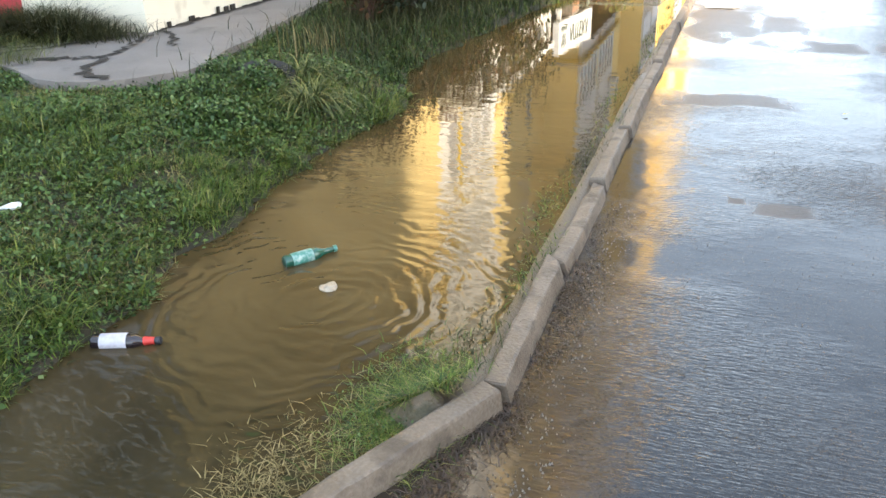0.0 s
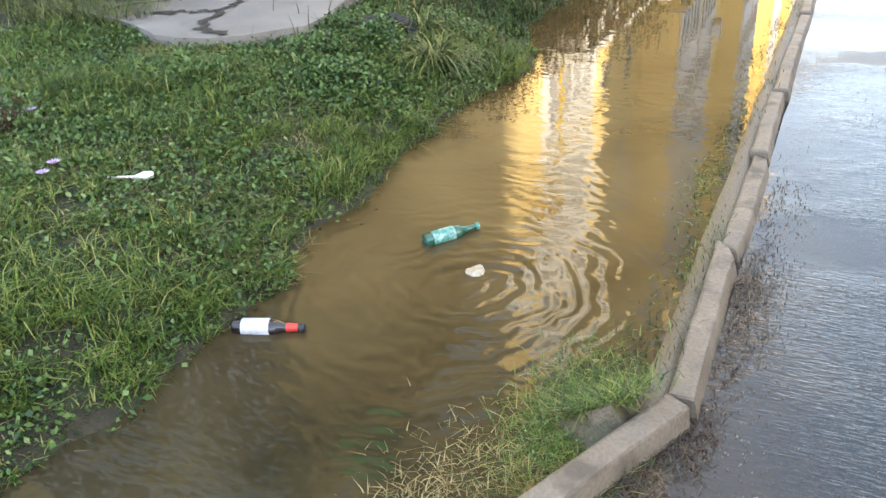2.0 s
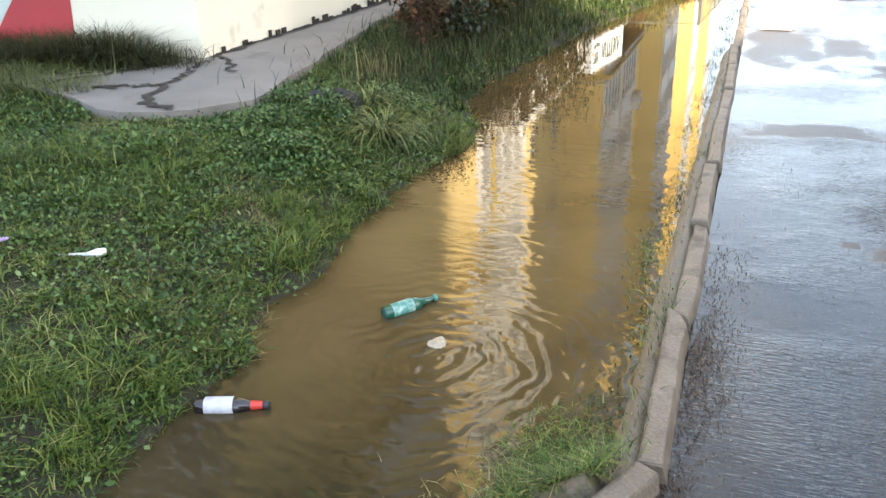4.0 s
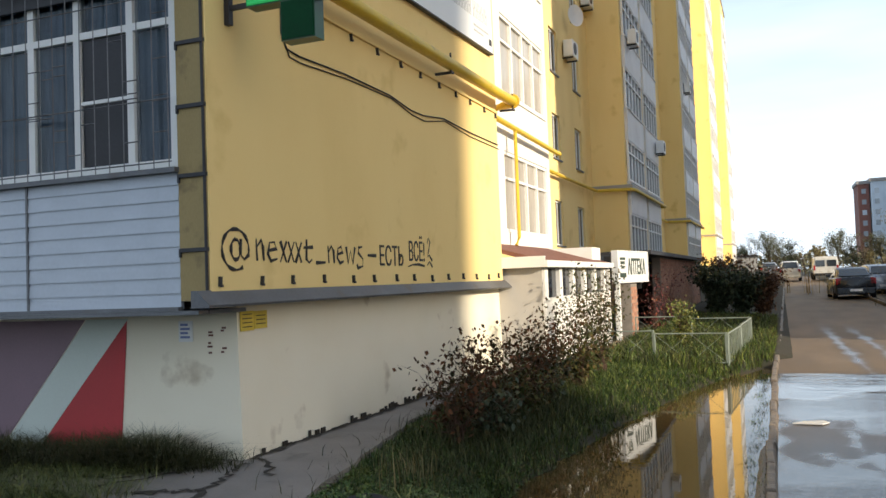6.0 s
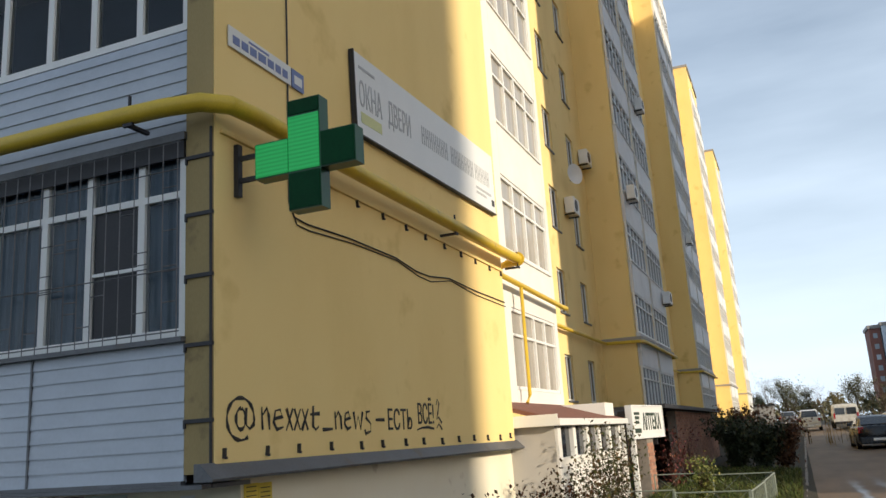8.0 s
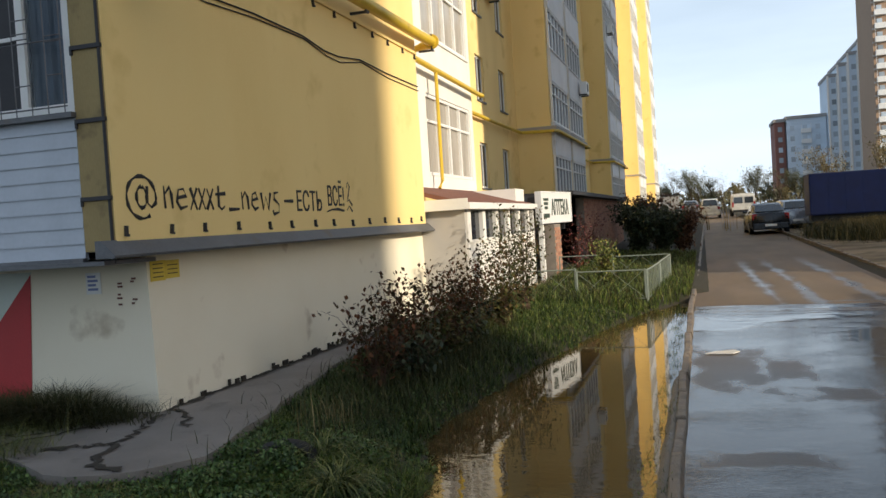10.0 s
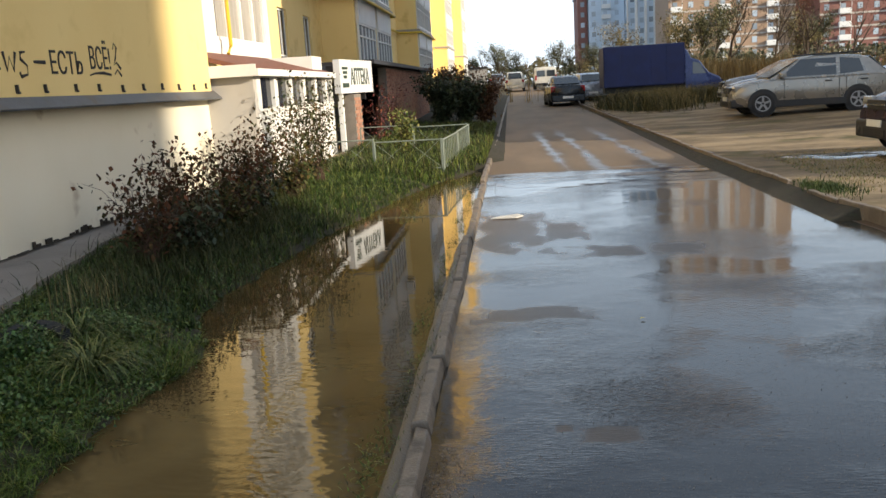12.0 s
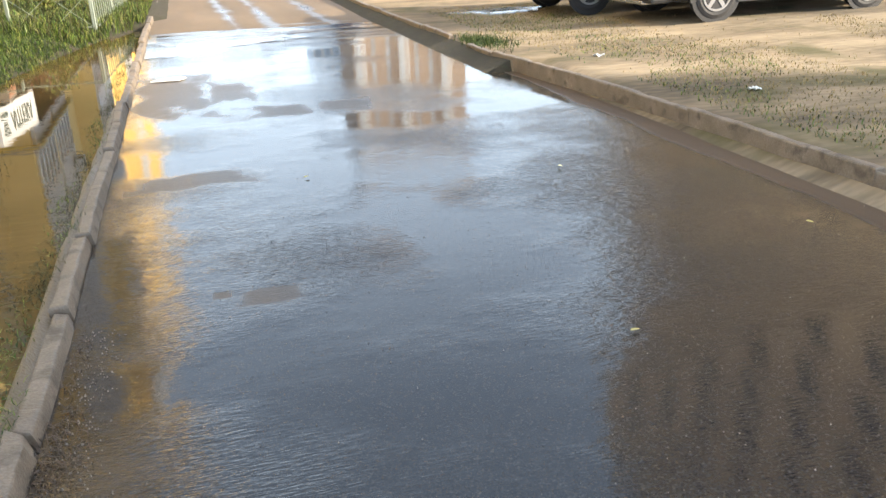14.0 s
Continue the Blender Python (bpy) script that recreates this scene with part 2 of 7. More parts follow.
    bp = n.new("ShaderNodeBump")
    bp.inputs["Strength"].default_value, bp.inputs["Distance"].default_value = 0.55, 1.0
    l.new(tot.outputs[0], bp.inputs["Height"])
    l.new(bp.outputs["Normal"], p.inputs["Normal"])
    return m


def road_surface():
    """Asphalt: a film of running water up to about 16 m ahead, sandy and dry beyond, with dry islands and wet wheel tracks."""
    m = bpy.data.materials.new("wet_asphalt")
    m.use_nodes = True
    n, l = m.node_tree.nodes, m.node_tree.links
    p = n["Principled BSDF"]
    pos = n.new("ShaderNodeNewGeometry").outputs["Position"]
    sep = n.new("ShaderNodeSeparateXYZ")
    l.new(pos, sep.inputs[0])

    def math_(op, a, b=None):
        k = n.new("ShaderNodeMath")
        k.operation = op
        for s, v in zip(k.inputs, (a, b)):
            if v is None:
                continue
            if isinstance(v, (int, float)):
                s.default_value = v
            else:
                l.new(v, s)
        return k.outputs[0]

    def noise_(scale, stretch=(1, 1, 1), detail=4.0):
        mapping = n.new("ShaderNodeMapping")
        mapping.inputs["Scale"].default_value = stretch
        l.new(pos, mapping.inputs["Vector"])
        t = n.new("ShaderNodeTexNoise")
        t.inputs["Scale"].default_value, t.inputs["Detail"].default_value = scale, detail
        l.new(mapping.outputs["Vector"], t.inputs["Vector"])
        return t.outputs["Fac"]

    def smooth(v, lo, hi, a=0.0, b=1.0):
        k = n.new("ShaderNodeMapRange")
        k.interpolation_type = "SMOOTHSTEP"
        k.inputs["From Min"].default_value, k.inputs["From Max"].default_value = lo, hi
        k.inputs["To Min"].default_value, k.inputs["To Max"].default_value = a, b
        l.new(v, k.inputs["Value"])
        return k.outputs["Result"]

    x, y = sep.outputs["X"], sep.outputs["Y"]
    wob = math_("MULTIPLY", math_("SUBTRACT", noise_(0.6, (0.5, 1.6, 1), 6), 0.5), 5.5)
    wob = math_("ADD", wob, math_("MULTIPLY", math_("SUBTRACT", noise_(1.0, (0.22, 4.5, 1), 3), 0.5), 3.4))
    dry = smooth(math_("ADD", y, wob), 15.4, 16.0)
    # dry islands by the kerb
    def island(cx, cy, rx, ry):
        dx = math_("DIVIDE", math_("SUBTRACT", x, cx), rx)
        dy = math_("DIVIDE", math_("SUBTRACT", y, cy), ry)
        d = math_("MAXIMUM", math_("ABSOLUTE", dx), math_("ABSOLUTE", dy))
        d = math_("ADD", d, math_("MULTIPLY", math_("SUBTRACT", noise_(3.2, (1, 0.6, 1), 8), 0.5), 1.7))
        return smooth(d, 0.5, 1.3, 1.0, 0.0)
    for isl in ((0.02, 9.8, 0.42, 1.4), (0.62, 9.7, 0.25, 0.7), (0.5, 4.12, 0.15, 0.09), (0.27, 4.2, 0.05, 0.05), (0.2, 6.25, 0.45, 0.2), (1.3, 8.4, 0.7, 0.3)):
        dry = math_("MAXIMUM", dry, math_("MULTIPLY", island(*isl), 0.55))
    # muddy gutter under the far kerb
    gut = smooth(math_("ADD", x, math_("MULTIPLY", math_("SUBTRACT", noise_(1.1, (1, 0.5, 1), 5), 0.5), 0.35)), 3.62, 3.72)
    dry = math_("MAXIMUM", dry, math_("MULTIPLY", gut, 1.0))
    # wheel tracks carry water on
    trk = None
    for tx in (1.1, 1.75, 2.75):
        d = math_("ABSOLUTE", math_("SUBTRACT", x, math_("ADD", tx, math_("MULTIPLY", math_("SUBTRACT", y, 16.0), -0.03))))
        band = smooth(math_("ADD", d, math_("MULTIPLY", math_("SUBTRACT", noise_(2.2, (1, 0.4, 1), 6), 0.5), 0.5)), 0.0, 0.2, 1.0, 0.0)
        trk = band if trk is None else math_("MAXIMUM", trk, band)
    trk = math_("MULTIPLY", trk, smooth(y, 21.0, 29.0, 1.0, 0.0))
    dry = math_("MULTIPLY", dry, math_("SUBTRACT", 1.0, math_("MULTIPLY", trk, 0.62)))
    wet = math_("SUBTRACT", 1.0, dry)
    # colours
    ag = noise_(120, (1, 1, 1), 2)
    c_wet = ramp(n, [(0.3, (0.010, 0.010, 0.012)), (0.62, (0.027, 0.026, 0.026)), (0.78, (0.075, 0.068, 0.062))])
    c_dry = ramp(n, [(0.25, (0.115, 0.086, 0.06)), (0.5, (0.165, 0.125, 0.088)), (0.8, (0.23, 0.175, 0.12))])
    mixn = math_("ADD", math_("MULTIPLY", noise_(0.9, (1.5, 0.35, 1), 6), 0.75), math_("MULTIPLY", ag, 0.25))
    l.new(ag, c_wet.inputs["Fac"])
    l.new(mixn, c_dry.inputs["Fac"])
    # brown silt under the water by the kerb
    silt = n.new("ShaderNodeMixRGB")
    silt.inputs["Color2"].default_value = (0.045, 0.032, 0.021, 1)
    l.new(math_("MULTIPLY", smooth(math_("ADD", x, math_("MULTIPLY", noise_(1.7), 0.7)), 0.1, 0.45, 1.0, 0.0), 0.7), silt.inputs["Fac"])
    l.new(c_wet.outputs["Color"], silt.inputs["Color1"])
    silt2 = n.new("ShaderNodeMixRGB")  # sandy mud under the far side
    silt2.inputs["Color2"].default_value = (0.095, 0.074, 0.045, 1)
    l.new(math_("MULTIPLY", smooth(math_("ADD", x, math_("MULTIPLY", noise_(1.3, (1, 0.6, 1), 6), 1.6)), 3.1, 4.4), 0.4), silt2.inputs["Fac"])
    l.new(silt.outputs["Color"], silt2.inputs["Color1"])
    mx = n.new("ShaderNodeMixRGB")
    l.new(dry, mx.inputs["Fac"])
    l.new(silt2.outputs["Color"], mx.inputs["Color1"])
    damp = n.new("ShaderNodeMixRGB")  # mud that is still damp
    damp.blend_type = "MULTIPLY"
    damp.inputs["Color2"].default_value = (0.55, 0.5, 0.46, 1)
    l.new(smooth(y, 13.5, 17.0, 1.0, 0.0), damp.inputs["Fac"])
    l.new(c_dry.outputs["Color"], damp.inputs["Color1"])
    l.new(damp.outputs["Color"], mx.inputs["Color2"])
    l.new(mx.outputs["Color"], p.inputs["Base Color"])
    calm = smooth(noise_(0.42, (0.35, 1.1, 1), 5), 0.42, 0.6, 0.0, 0.035)
    l.new(math_("ADD", math_("ADD", 0.012, calm), math_("MULTIPLY", dry, 0.65)), p.inputs["Roughness"])
    l.new(math_("SUBTRACT", 0.45, math_("MULTIPLY", dry, 0.2)), p.inputs["Specular IOR Level"])
    # running ripples and stones that stand through the film
    patch = smooth(noise_(0.7, (0.7, 0.9, 1), 5), 0.42, 0.62, 0.1, 1.35)
    rip = ripple_surface(m, p, n, l, pos, [(4, (0.9, 1.3, 1), 0.005), (15, (0.8, 1.1, 1), 0.0026), (48, (0.3, 1.6, 1), 0.0062), (90, (0.3, 1.6, 1), 0.0036)])
    swell = math_("MULTIPLY", math_("MULTIPLY", noise_(1.6, (0.2, 2.6, 1), 3), 0.03), smooth(y, 11.0, 15.0))
    rip = math_("MULTIPLY", rip, smooth(y, 4.5, 9.5, 1.0, 0.3))
    rip = math_("MULTIPLY", math_("MULTIPLY", math_("ADD", rip, swell), wet), patch)
    st = smooth(noise_(95, (1, 1, 1), 1), 0.66, 0.76)
    st = math_("MULTIPLY", st, 0.0011)
    gr = math_("MULTIPLY", math_("MULTIPLY", ag, dry), 0.003)
    h = math_("ADD", math_("ADD", rip, st), gr)
    bp = n.new("ShaderNodeBump")
    bp.inputs["Strength"].default_value, bp.inputs["Distance"].default_value = 0.6, 1.0
    l.new(h, bp.inputs["Height"])
    l.new(bp.outputs["Normal"], p.inputs["Normal"])
    return m


WATER = muddy_water()
ROAD = road_surface()


# ---- mesh helpers ----
def link(name, bm, material, parent=None, label="", smooth=False, m=None):
    me = bpy.data.meshes.new(name)
    bm.to_mesh(me)
    bm.free()
    for mm in material if isinstance(material, (list, tuple)) else (material,):
        me.materials.append(mm)
    if smooth:
        me.polygons.foreach_set("use_smooth", [True] * len(me.polygons))
        me.set_sharp_from_angle(angle=radians(36))
    ob = new(name, me)
    if parent is not None:
        ob.parent = parent
    if m is not None:
        ob.matrix_basis = m
    if label:
        ob["label"] = label
    return ob


def part(name, bm, material, parent, label="", smooth=False, m=None):
    return link(name, bm, material, parent, label, smooth, m)


def raw(name, verts, faces, material, parent=None, smooth=False):
    me = bpy.data.meshes.new(name)
    me.from_pydata(verts, [], faces)
    for mm in material if isinstance(material, (list, tuple)) else (material,):
        me.materials.append(mm)
    if smooth:
        me.polygons.foreach_set("use_smooth", [True] * len(me.polygons))
    ob = new(name, me)
    if parent is not None:
        ob.parent = parent
    return ob


def mesh_of(bm, material, smooth=False):
    """Mesh data alone, to be shared by several objects."""
    me = bpy.data.meshes.new("shared")
    bm.to_mesh(me)
    bm.free()
    for mm in material if isinstance(material, (list, tuple)) else (material,):
        me.materials.append(mm)
    if smooth:
        me.polygons.foreach_set("use_smooth", [True] * len(me.polygons))
    return me


def share(name, data, parent, m):
    """One more object on a mesh that exists."""
    ob = new(name, data)
    ob.parent = parent
    ob.matrix_basis = m
    return ob


def base(name, m, label, category, group="", kind=""):
    e = new(name)
    e.matrix_basis = m
    e.empty_display_size = 0.2
    return tagged(e, label, category, group, kind)


def box(bm, x0, x1, y0, y1, z0, z1, bevel=0.0):
    r = bmesh.ops.create_cube(bm, size=1)
    vs = r["verts"]
    for v in vs:
        v.co = Vector(((x0 + x1) / 2 + v.co.x * (x1 - x0), (y0 + y1) / 2 + v.co.y * (y1 - y0), (z0 + z1) / 2 + v.co.z * (z1 - z0)))
    if bevel:
        es = list({e for v in vs for e in v.link_edges})
        bmesh.ops.bevel(bm, geom=es, offset=bevel, segments=2, profile=0.6, affect="EDGES")
    return vs


def boxes(*rows, bevel=0.0):
    bm = bmesh.new()
    for r in rows:
        box(bm, *r, bevel=bevel)
    return bm


def tube(bm, pts, radius, sides=8, cap=True):
    """A pipe through points; radius: one or a list."""
    pts = [Vector(p) for p in pts]
    rad = radius if isinstance(radius, (list, tuple)) else [radius] * len(pts)
    rings = []
    up = Vector((0, 0, 1))
    for i, p in enumerate(pts):
        d = (pts[min(i + 1, len(pts) - 1)] - pts[max(i - 1, 0)]).normalized()
        ref = up if abs(d.dot(up)) < 0.95 else Vector((1, 0, 0))
        a = d.cross(ref).normalized()
        b = a.cross(d).normalized()
        rings.append([bm.verts.new(p + rad[i] * (a * math.cos(2 * math.pi * k / sides) + b * math.sin(2 * math.pi * k / sides))) for k in range(sides)])
    for r0, r1 in zip(rings, rings[1:]):
        for k in range(sides):
            bm.faces.new((r0[k], r0[(k + 1) % sides], r1[(k + 1) % sides], r1[k]))
    if cap and sides > 2:
        bm.faces.new(rings[0][::-1])
        bm.faces.new(rings[-1])
    return rings


def lathe(bm, profile, sides=20, m=None):
    """Turned round local x: rows of (x, radius)."""
    rings = []
    for x, r in profile:
        ring = []
        for k in range(sides):
            a = 2 * math.pi * k / sides
            v = Vector((x, r * math.cos(a), r * math.sin(a)))
            ring.append(bm.verts.new(m @ v if m else v))
        rings.append(ring)
    for r0, r1 in zip(rings, rings[1:]):
        for k in range(sides):
            bm.faces.new((r0[k], r0[(k + 1) % sides], r1[(k + 1) % sides], r1[k]))
    bm.faces.new(rings[0][::-1])
    bm.faces.new(rings[-1])
    return rings


def interp(x, rows):
    if x <= rows[0][0]:
        return rows[0][1]
    for (x0, y0), (x1, y1) in zip(rows, rows[1:]):
        if x <= x1:
            return y0 + (y1 - y0) * (x - x0) / (x1 - x0)
    return rows[-1][1]


# ---- the lie of the land ----
SHORE = ((-6, -3.4), (0, -2.5), (0.9, -2.1), (1.7, -1.95), (2.3, -2.0), (3.2, -2.07), (4.5, -2.13), (5.5, -2.06), (6.6, -2.5), (7.4, -2.45), (9, -2.27), (10.5, -2.1), (12, -1.86), (13.8, -1.5), (15.3, -1.16), (16.2, -0.72), (16.6, -0.6))
KERB_L = ((-4, -0.37), (16, -0.38), (26, -0.24), (60, 0.0), (120, 0.4))
KERB_R = ((-12, 4.1), (4, 4.0), (7.6, 3.88), (10, 3.63), (12, 3.66), (20, 3.62), (34, 3.42), (60, 3.2), (120, 2.6))


def shore(y):
    return interp(y, SHORE) + 0.08 * noise.noise((0.3, y * 2.3, 0)) + 0.06 * noise.noise((5.3, y * 6, 0))


def rise(y):
    return 0.0125 * max(0, y - 16.5) if y < 90 else 0.0125 * 73.5


def silt_shelf(x, y, kl):
    """Silt washed up behind the kerb, almost level with the water."""
    e = kl - 0.12 - x
    return 0.135 * math.exp(-max(0, e) / (0.13 + 0.06 * noise.noise((2, y * 1.7, 0)))) if 2.0 < y < 9 and e > -0.1 else 0.0


def land(x, y):
    """Height of the ground."""
    kl, kr = interp(y, KERB_L), interp(y, KERB_R)
    up = rise(y)
    if (kl if y > 2.2 else kl - (2.2 - y) * 0.47) - 0.05 < x < kr + 0.05:
        return up - 0.06
    if x >= kr:
        d = x - kr
        return up + 0.10 + 0.03 * max(0, min(6, d - 2)) * max(0, min(1, (y - 8) / 6)) - 0.3 * math.exp(-(((y - 45) / 7) ** 2)) * min(1, d / 2) + 0.02 * noise.noise((x * 0.7, y * 0.7, 2)) + 0.012 * noise.noise((x * 2.5, y * 2.5, 4))
    if y > 16.6 or y < -6:
        return up + 0.10 + min(0.18, 0.06 * (kl - x)) + 0.02 * noise.noise((x, y, 3))
    d = shore(y) - x
    if d < 0:
        if y < 2.2:
            kl -= (2.2 - y) * 0.47
        edge = max(0, kl - x)
        mound = 0.11 * math.exp(-((x - kl + 0.24) ** 2) / 0.022 - (y - 2.05) ** 2 / 0.06) + 0.10 * math.exp(-((x - kl + 0.24) ** 2) / 0.02 - (y - 1.5) ** 2 / 0.09)
        return -0.13 * min(1, -d / 0.5) * min(1, edge / 0.25 + 0.1) + 0.015 * noise.noise((x * 3, y * 3, 1)) + mound + silt_shelf(x, y, kl)
    bank = 0.31 * (1 - math.exp(-d / 0.62)) + 0.018 * noise.noise((x * 2.2, y * 2.2, 7)) * min(1, d * 3)
    return bank


def stretch_axis(rows):
    out = []
    for a, b, step in rows:
        k = a
        while k < b - 1e-6:
            out.append(k)
            k += step
    out.append(rows[-1][1])
    return out


gx = stretch_axis([(-900, -100, 100), (-100, -20, 16), (-20, -8, 2), (-8, -4, 0.4), (-4, -0.4, 0.09), (-0.4, 4.2, 0.46), (4.2, 12, 0.3), (12, 40, 2), (40, 100, 15), (100, 900, 100)])
gy = stretch_axis([(-900, -100, 100), (-100, -12, 11), (-12, 0, 0.6), (0, 16.8, 0.1), (16.8, 34, 0.5), (34, 100, 3), (100, 300, 20), (300, 1500, 150)])
gverts = [(x, y, land(x, y)) for y in gy for x in gx]
nx = len(gx)
gfaces = [(j * nx + i, j * nx + i + 1, (j + 1) * nx + i + 1, (j + 1) * nx + i) for j in range(len(gy) - 1) for i in range(nx - 1)]
LOT = mat("trodden_parking_earth", [(0.3, (0.05, 0.04, 0.026)), (0.43, (0.14, 0.108, 0.068)), (0.55, (0.255, 0.20, 0.13)), (0.75, (0.38, 0.315, 0.22))], rough=0.95, scale=0.7, fine=9, bump=0.8, world_space=True, stretch=(0.5, 1.5, 1), fine_mix=0.25, spots=(0.8, 0.56, (0.085, 0.075, 0.03)), detail=9.0)
SILT = mat("wet_brown_silt", [(0.25, (0.075, 0.056, 0.036)), (0.5, (0.12, 0.092, 0.06)), (0.75, (0.18, 0.14, 0.095))], rough=0.45, scale=5, fine=70, bump=0.5, world_space=True, spots=(8, 0.58, (0.05, 0.045, 0.022)), rough_var=0.2)
ground = tagged(raw("ground", gverts, gfaces, [SOIL, LOT, SILT], smooth=True), "bare soil and trodden turf beside the road", "ground", kind="structure")

for poly in ground.data.polygons:
    c_ = poly.center
    if c_.x > 3.7 and c_.x < 60 and -20 < c_.y < 50:
        poly.material_index = 1
    elif 1.0 < c_.y < 9 and -0.5 < c_.x - interp(c_.y, KERB_L) + max(0, 2.2 - c_.y) * 0.47 < 0.05:
        poly.material_index = 2

# road: its own sheet between the kerbs
ry = stretch_axis([(-14, 0, 1.0), (0, 20, 0.5), (20, 60, 2), (60, 130, 5)])
rv, rf = [], []
for y in ry:
    a, b = interp(y, KERB_L) - max(0, 2.2 - y) * 0.47, interp(y, KERB_R) + 0.075
    for k in range(13):
        x = a + (b - a) * k / 12
        rv.append((x, y, rise(y) - 0.004 + 0.012 * (1 - (2 * k / 12 - 1) ** 2) * min(1, max(0, (y - 15) / 4))))
for j in range(len(ry) - 1):
    for k in range(12):
        rf.append((j * 13 + k, j * 13 + k + 1, (j + 1) * 13 + k + 1, (j + 1) * 13 + k))
road = tagged(raw("road", rv, rf, ROAD, smooth=True), "asphalt road under a film of running water, sandy beyond", "road", kind="structure")

# the flooded verge
wy = stretch_axis([(-6, 0, 0.5), (0, 16.6, 0.25)])
wv, wf = [], []
for y in wy:
    a, b = interp(y, SHORE) - 0.35, interp(y, KERB_L) - 0.05 - max(0, 2.2 - y) * 0.47
    for k in range(9):
        wv.append((a + (b - a) * k / 8, y, 0.0))
for j in range(len(wy) - 1):
    for k in range(8):
        wf.append((j * 9 + k, j * 9 + k + 1, (j + 1) * 9 + k + 1, (j + 1) * 9 + k))
water = tagged(raw("water", wv, wf, WATER, smooth=True), "muddy brown flood water standing on the verge", "water", kind="structure")


# ---- kerbs ----
def kerb_stone(length, width, height, seed):
    """One worn concrete kerb stone, lying along y from 0 to length, its top at z = 0."""
    rnd = random.Random(seed)
    bm = bmesh.new()
    box(bm, -width, 0, 0.009, length - 0.009, -height, 0)
    bmesh.ops.subdivide_edges(bm, edges=[e for e in bm.edges if abs((e.verts[0].co - e.verts[1].co).y) > length * 0.5], cuts=7)
    for v in bm.verts:  # battered road face
        if v.co.x > -0.01:
            v.co.x += -0.02 if v.co.z > -0.05 else 0.045
    es = [e for e in bm.edges if all(v.co.z > -0.01 for v in e.verts)]
    bmesh.ops.bevel(bm, geom=es, offset=0.013, segments=2, profile=0.5, affect="EDGES")
    for v in bm.verts:  # worn hollows along the arris
        if v.co.z > -0.06 and v.co.x > -width * 0.6:
            wear = max(0, noise.noise((v.co.y * 5 + seed * 3, seed, 0)))
            v.co.z -= 0.010 * wear
            v.co.x -= 0.008 * wear
    for v in bm.verts:
        f = Vector((v.co.x, v.co.y, v.co.z))
        k = noise.noise_vector(f * 9 + Vector((seed, 0, 0))) * 0.006 + noise.noise_vector(f * 30 + Vector((0, seed, 0))) * 0.004
        if v.co.z > -height + 0.02:
            v.co += k
    for _ in range(rnd.randint(0, 2)):  # knocked-off corners
        c = Vector((0, rnd.choice((0.0, length)), 0))
        for v in bm.verts:
            d = (v.co - c).length
            if d < 0.09:
                v.co += Vector((-0.02, 0, -0.02)) * (1 - d / 0.09)
    return bm


kerb_left = base("kerb", Matrix(), "worn wet concrete kerb stones between road and flooded verge", "kerb", kind="structure")
kerb_right = base("kerb", Matrix(), "worn concrete kerb stones along the parking ground", "kerb", kind="structure")
stones = [mesh_of(kerb_stone(1.0, 0.095, 0.3, 3 + i), KERB) for i in range(5)]
rk = random.Random(5)
y = 2.145
while y < 62:
    x0, x1 = interp(y, KERB_L), interp(y + 1, KERB_L)
    top = 0.075 + rise(y) + rk.uniform(-0.012, 0.012)
    share("kerb_stone", stones[rk.randrange(5)], kerb_left, pose(x0 + 0.005 + rk.uniform(-0.008, 0.008), y, top, rk.uniform(-0.6, 0.6) + 0.7 * (y > 17), rk.uniform(-2, 2), math.degrees(math.atan2(x0 - x1, 1)) + rk.uniform(-0.8, 0.8)))
    y += 1.0
share("kerb_stone", stones[1], kerb_left, pose(-0.80, 1.215, 0.066, 0.6, 5, -25.5))
share("kerb_stone", stones[2], kerb_left, pose(-1.24, 0.315, 0.058, 0, 4, -26))
share("kerb_stone", stones[3], kerb_left, pose(-1.70, -0.58, 0.055, 0, 3, -27))

y = -9.0
while y < 62:
    if not 10.05 < y < 11.7:
        x0, x1 = interp(y, KERB_R), interp(y + 1, KERB_R)
        share("kerb_stone", stones[rk.randrange(5)], kerb_right, pose(x0 + 0.16, y, 0.15 + rise(y) + rk.uniform(-0.01, 0.01), rk.uniform(-0.5, 0.5), rk.uniform(-2, 2), math.degrees(math.atan2(x0 - x1, 1)) + rk.uniform(-0.6, 0.6)))
    y += 0.95 if y < 9.5 or y > 12 else 0.45

# ---- apartment building ----
WALL_X, BAY_X, MAIN_X, TOWER_X = -4.44, -5.10, -6.5, -5.2
TOP = 34.4
FLOOR = 2.70
SILL = 2.72  # glazing bottom on the lowest storey
building = base("apartment_building", pose(-6, 6, 0), "long yellow-rendered apartment block with stacked glazed balconies", "building")
TO_B = building.matrix_basis.inverted()


def bpart(name, bm, material, label="", smooth=False):
    bm.transform(TO_B)
    return part(name, bm, material, building, label, smooth)


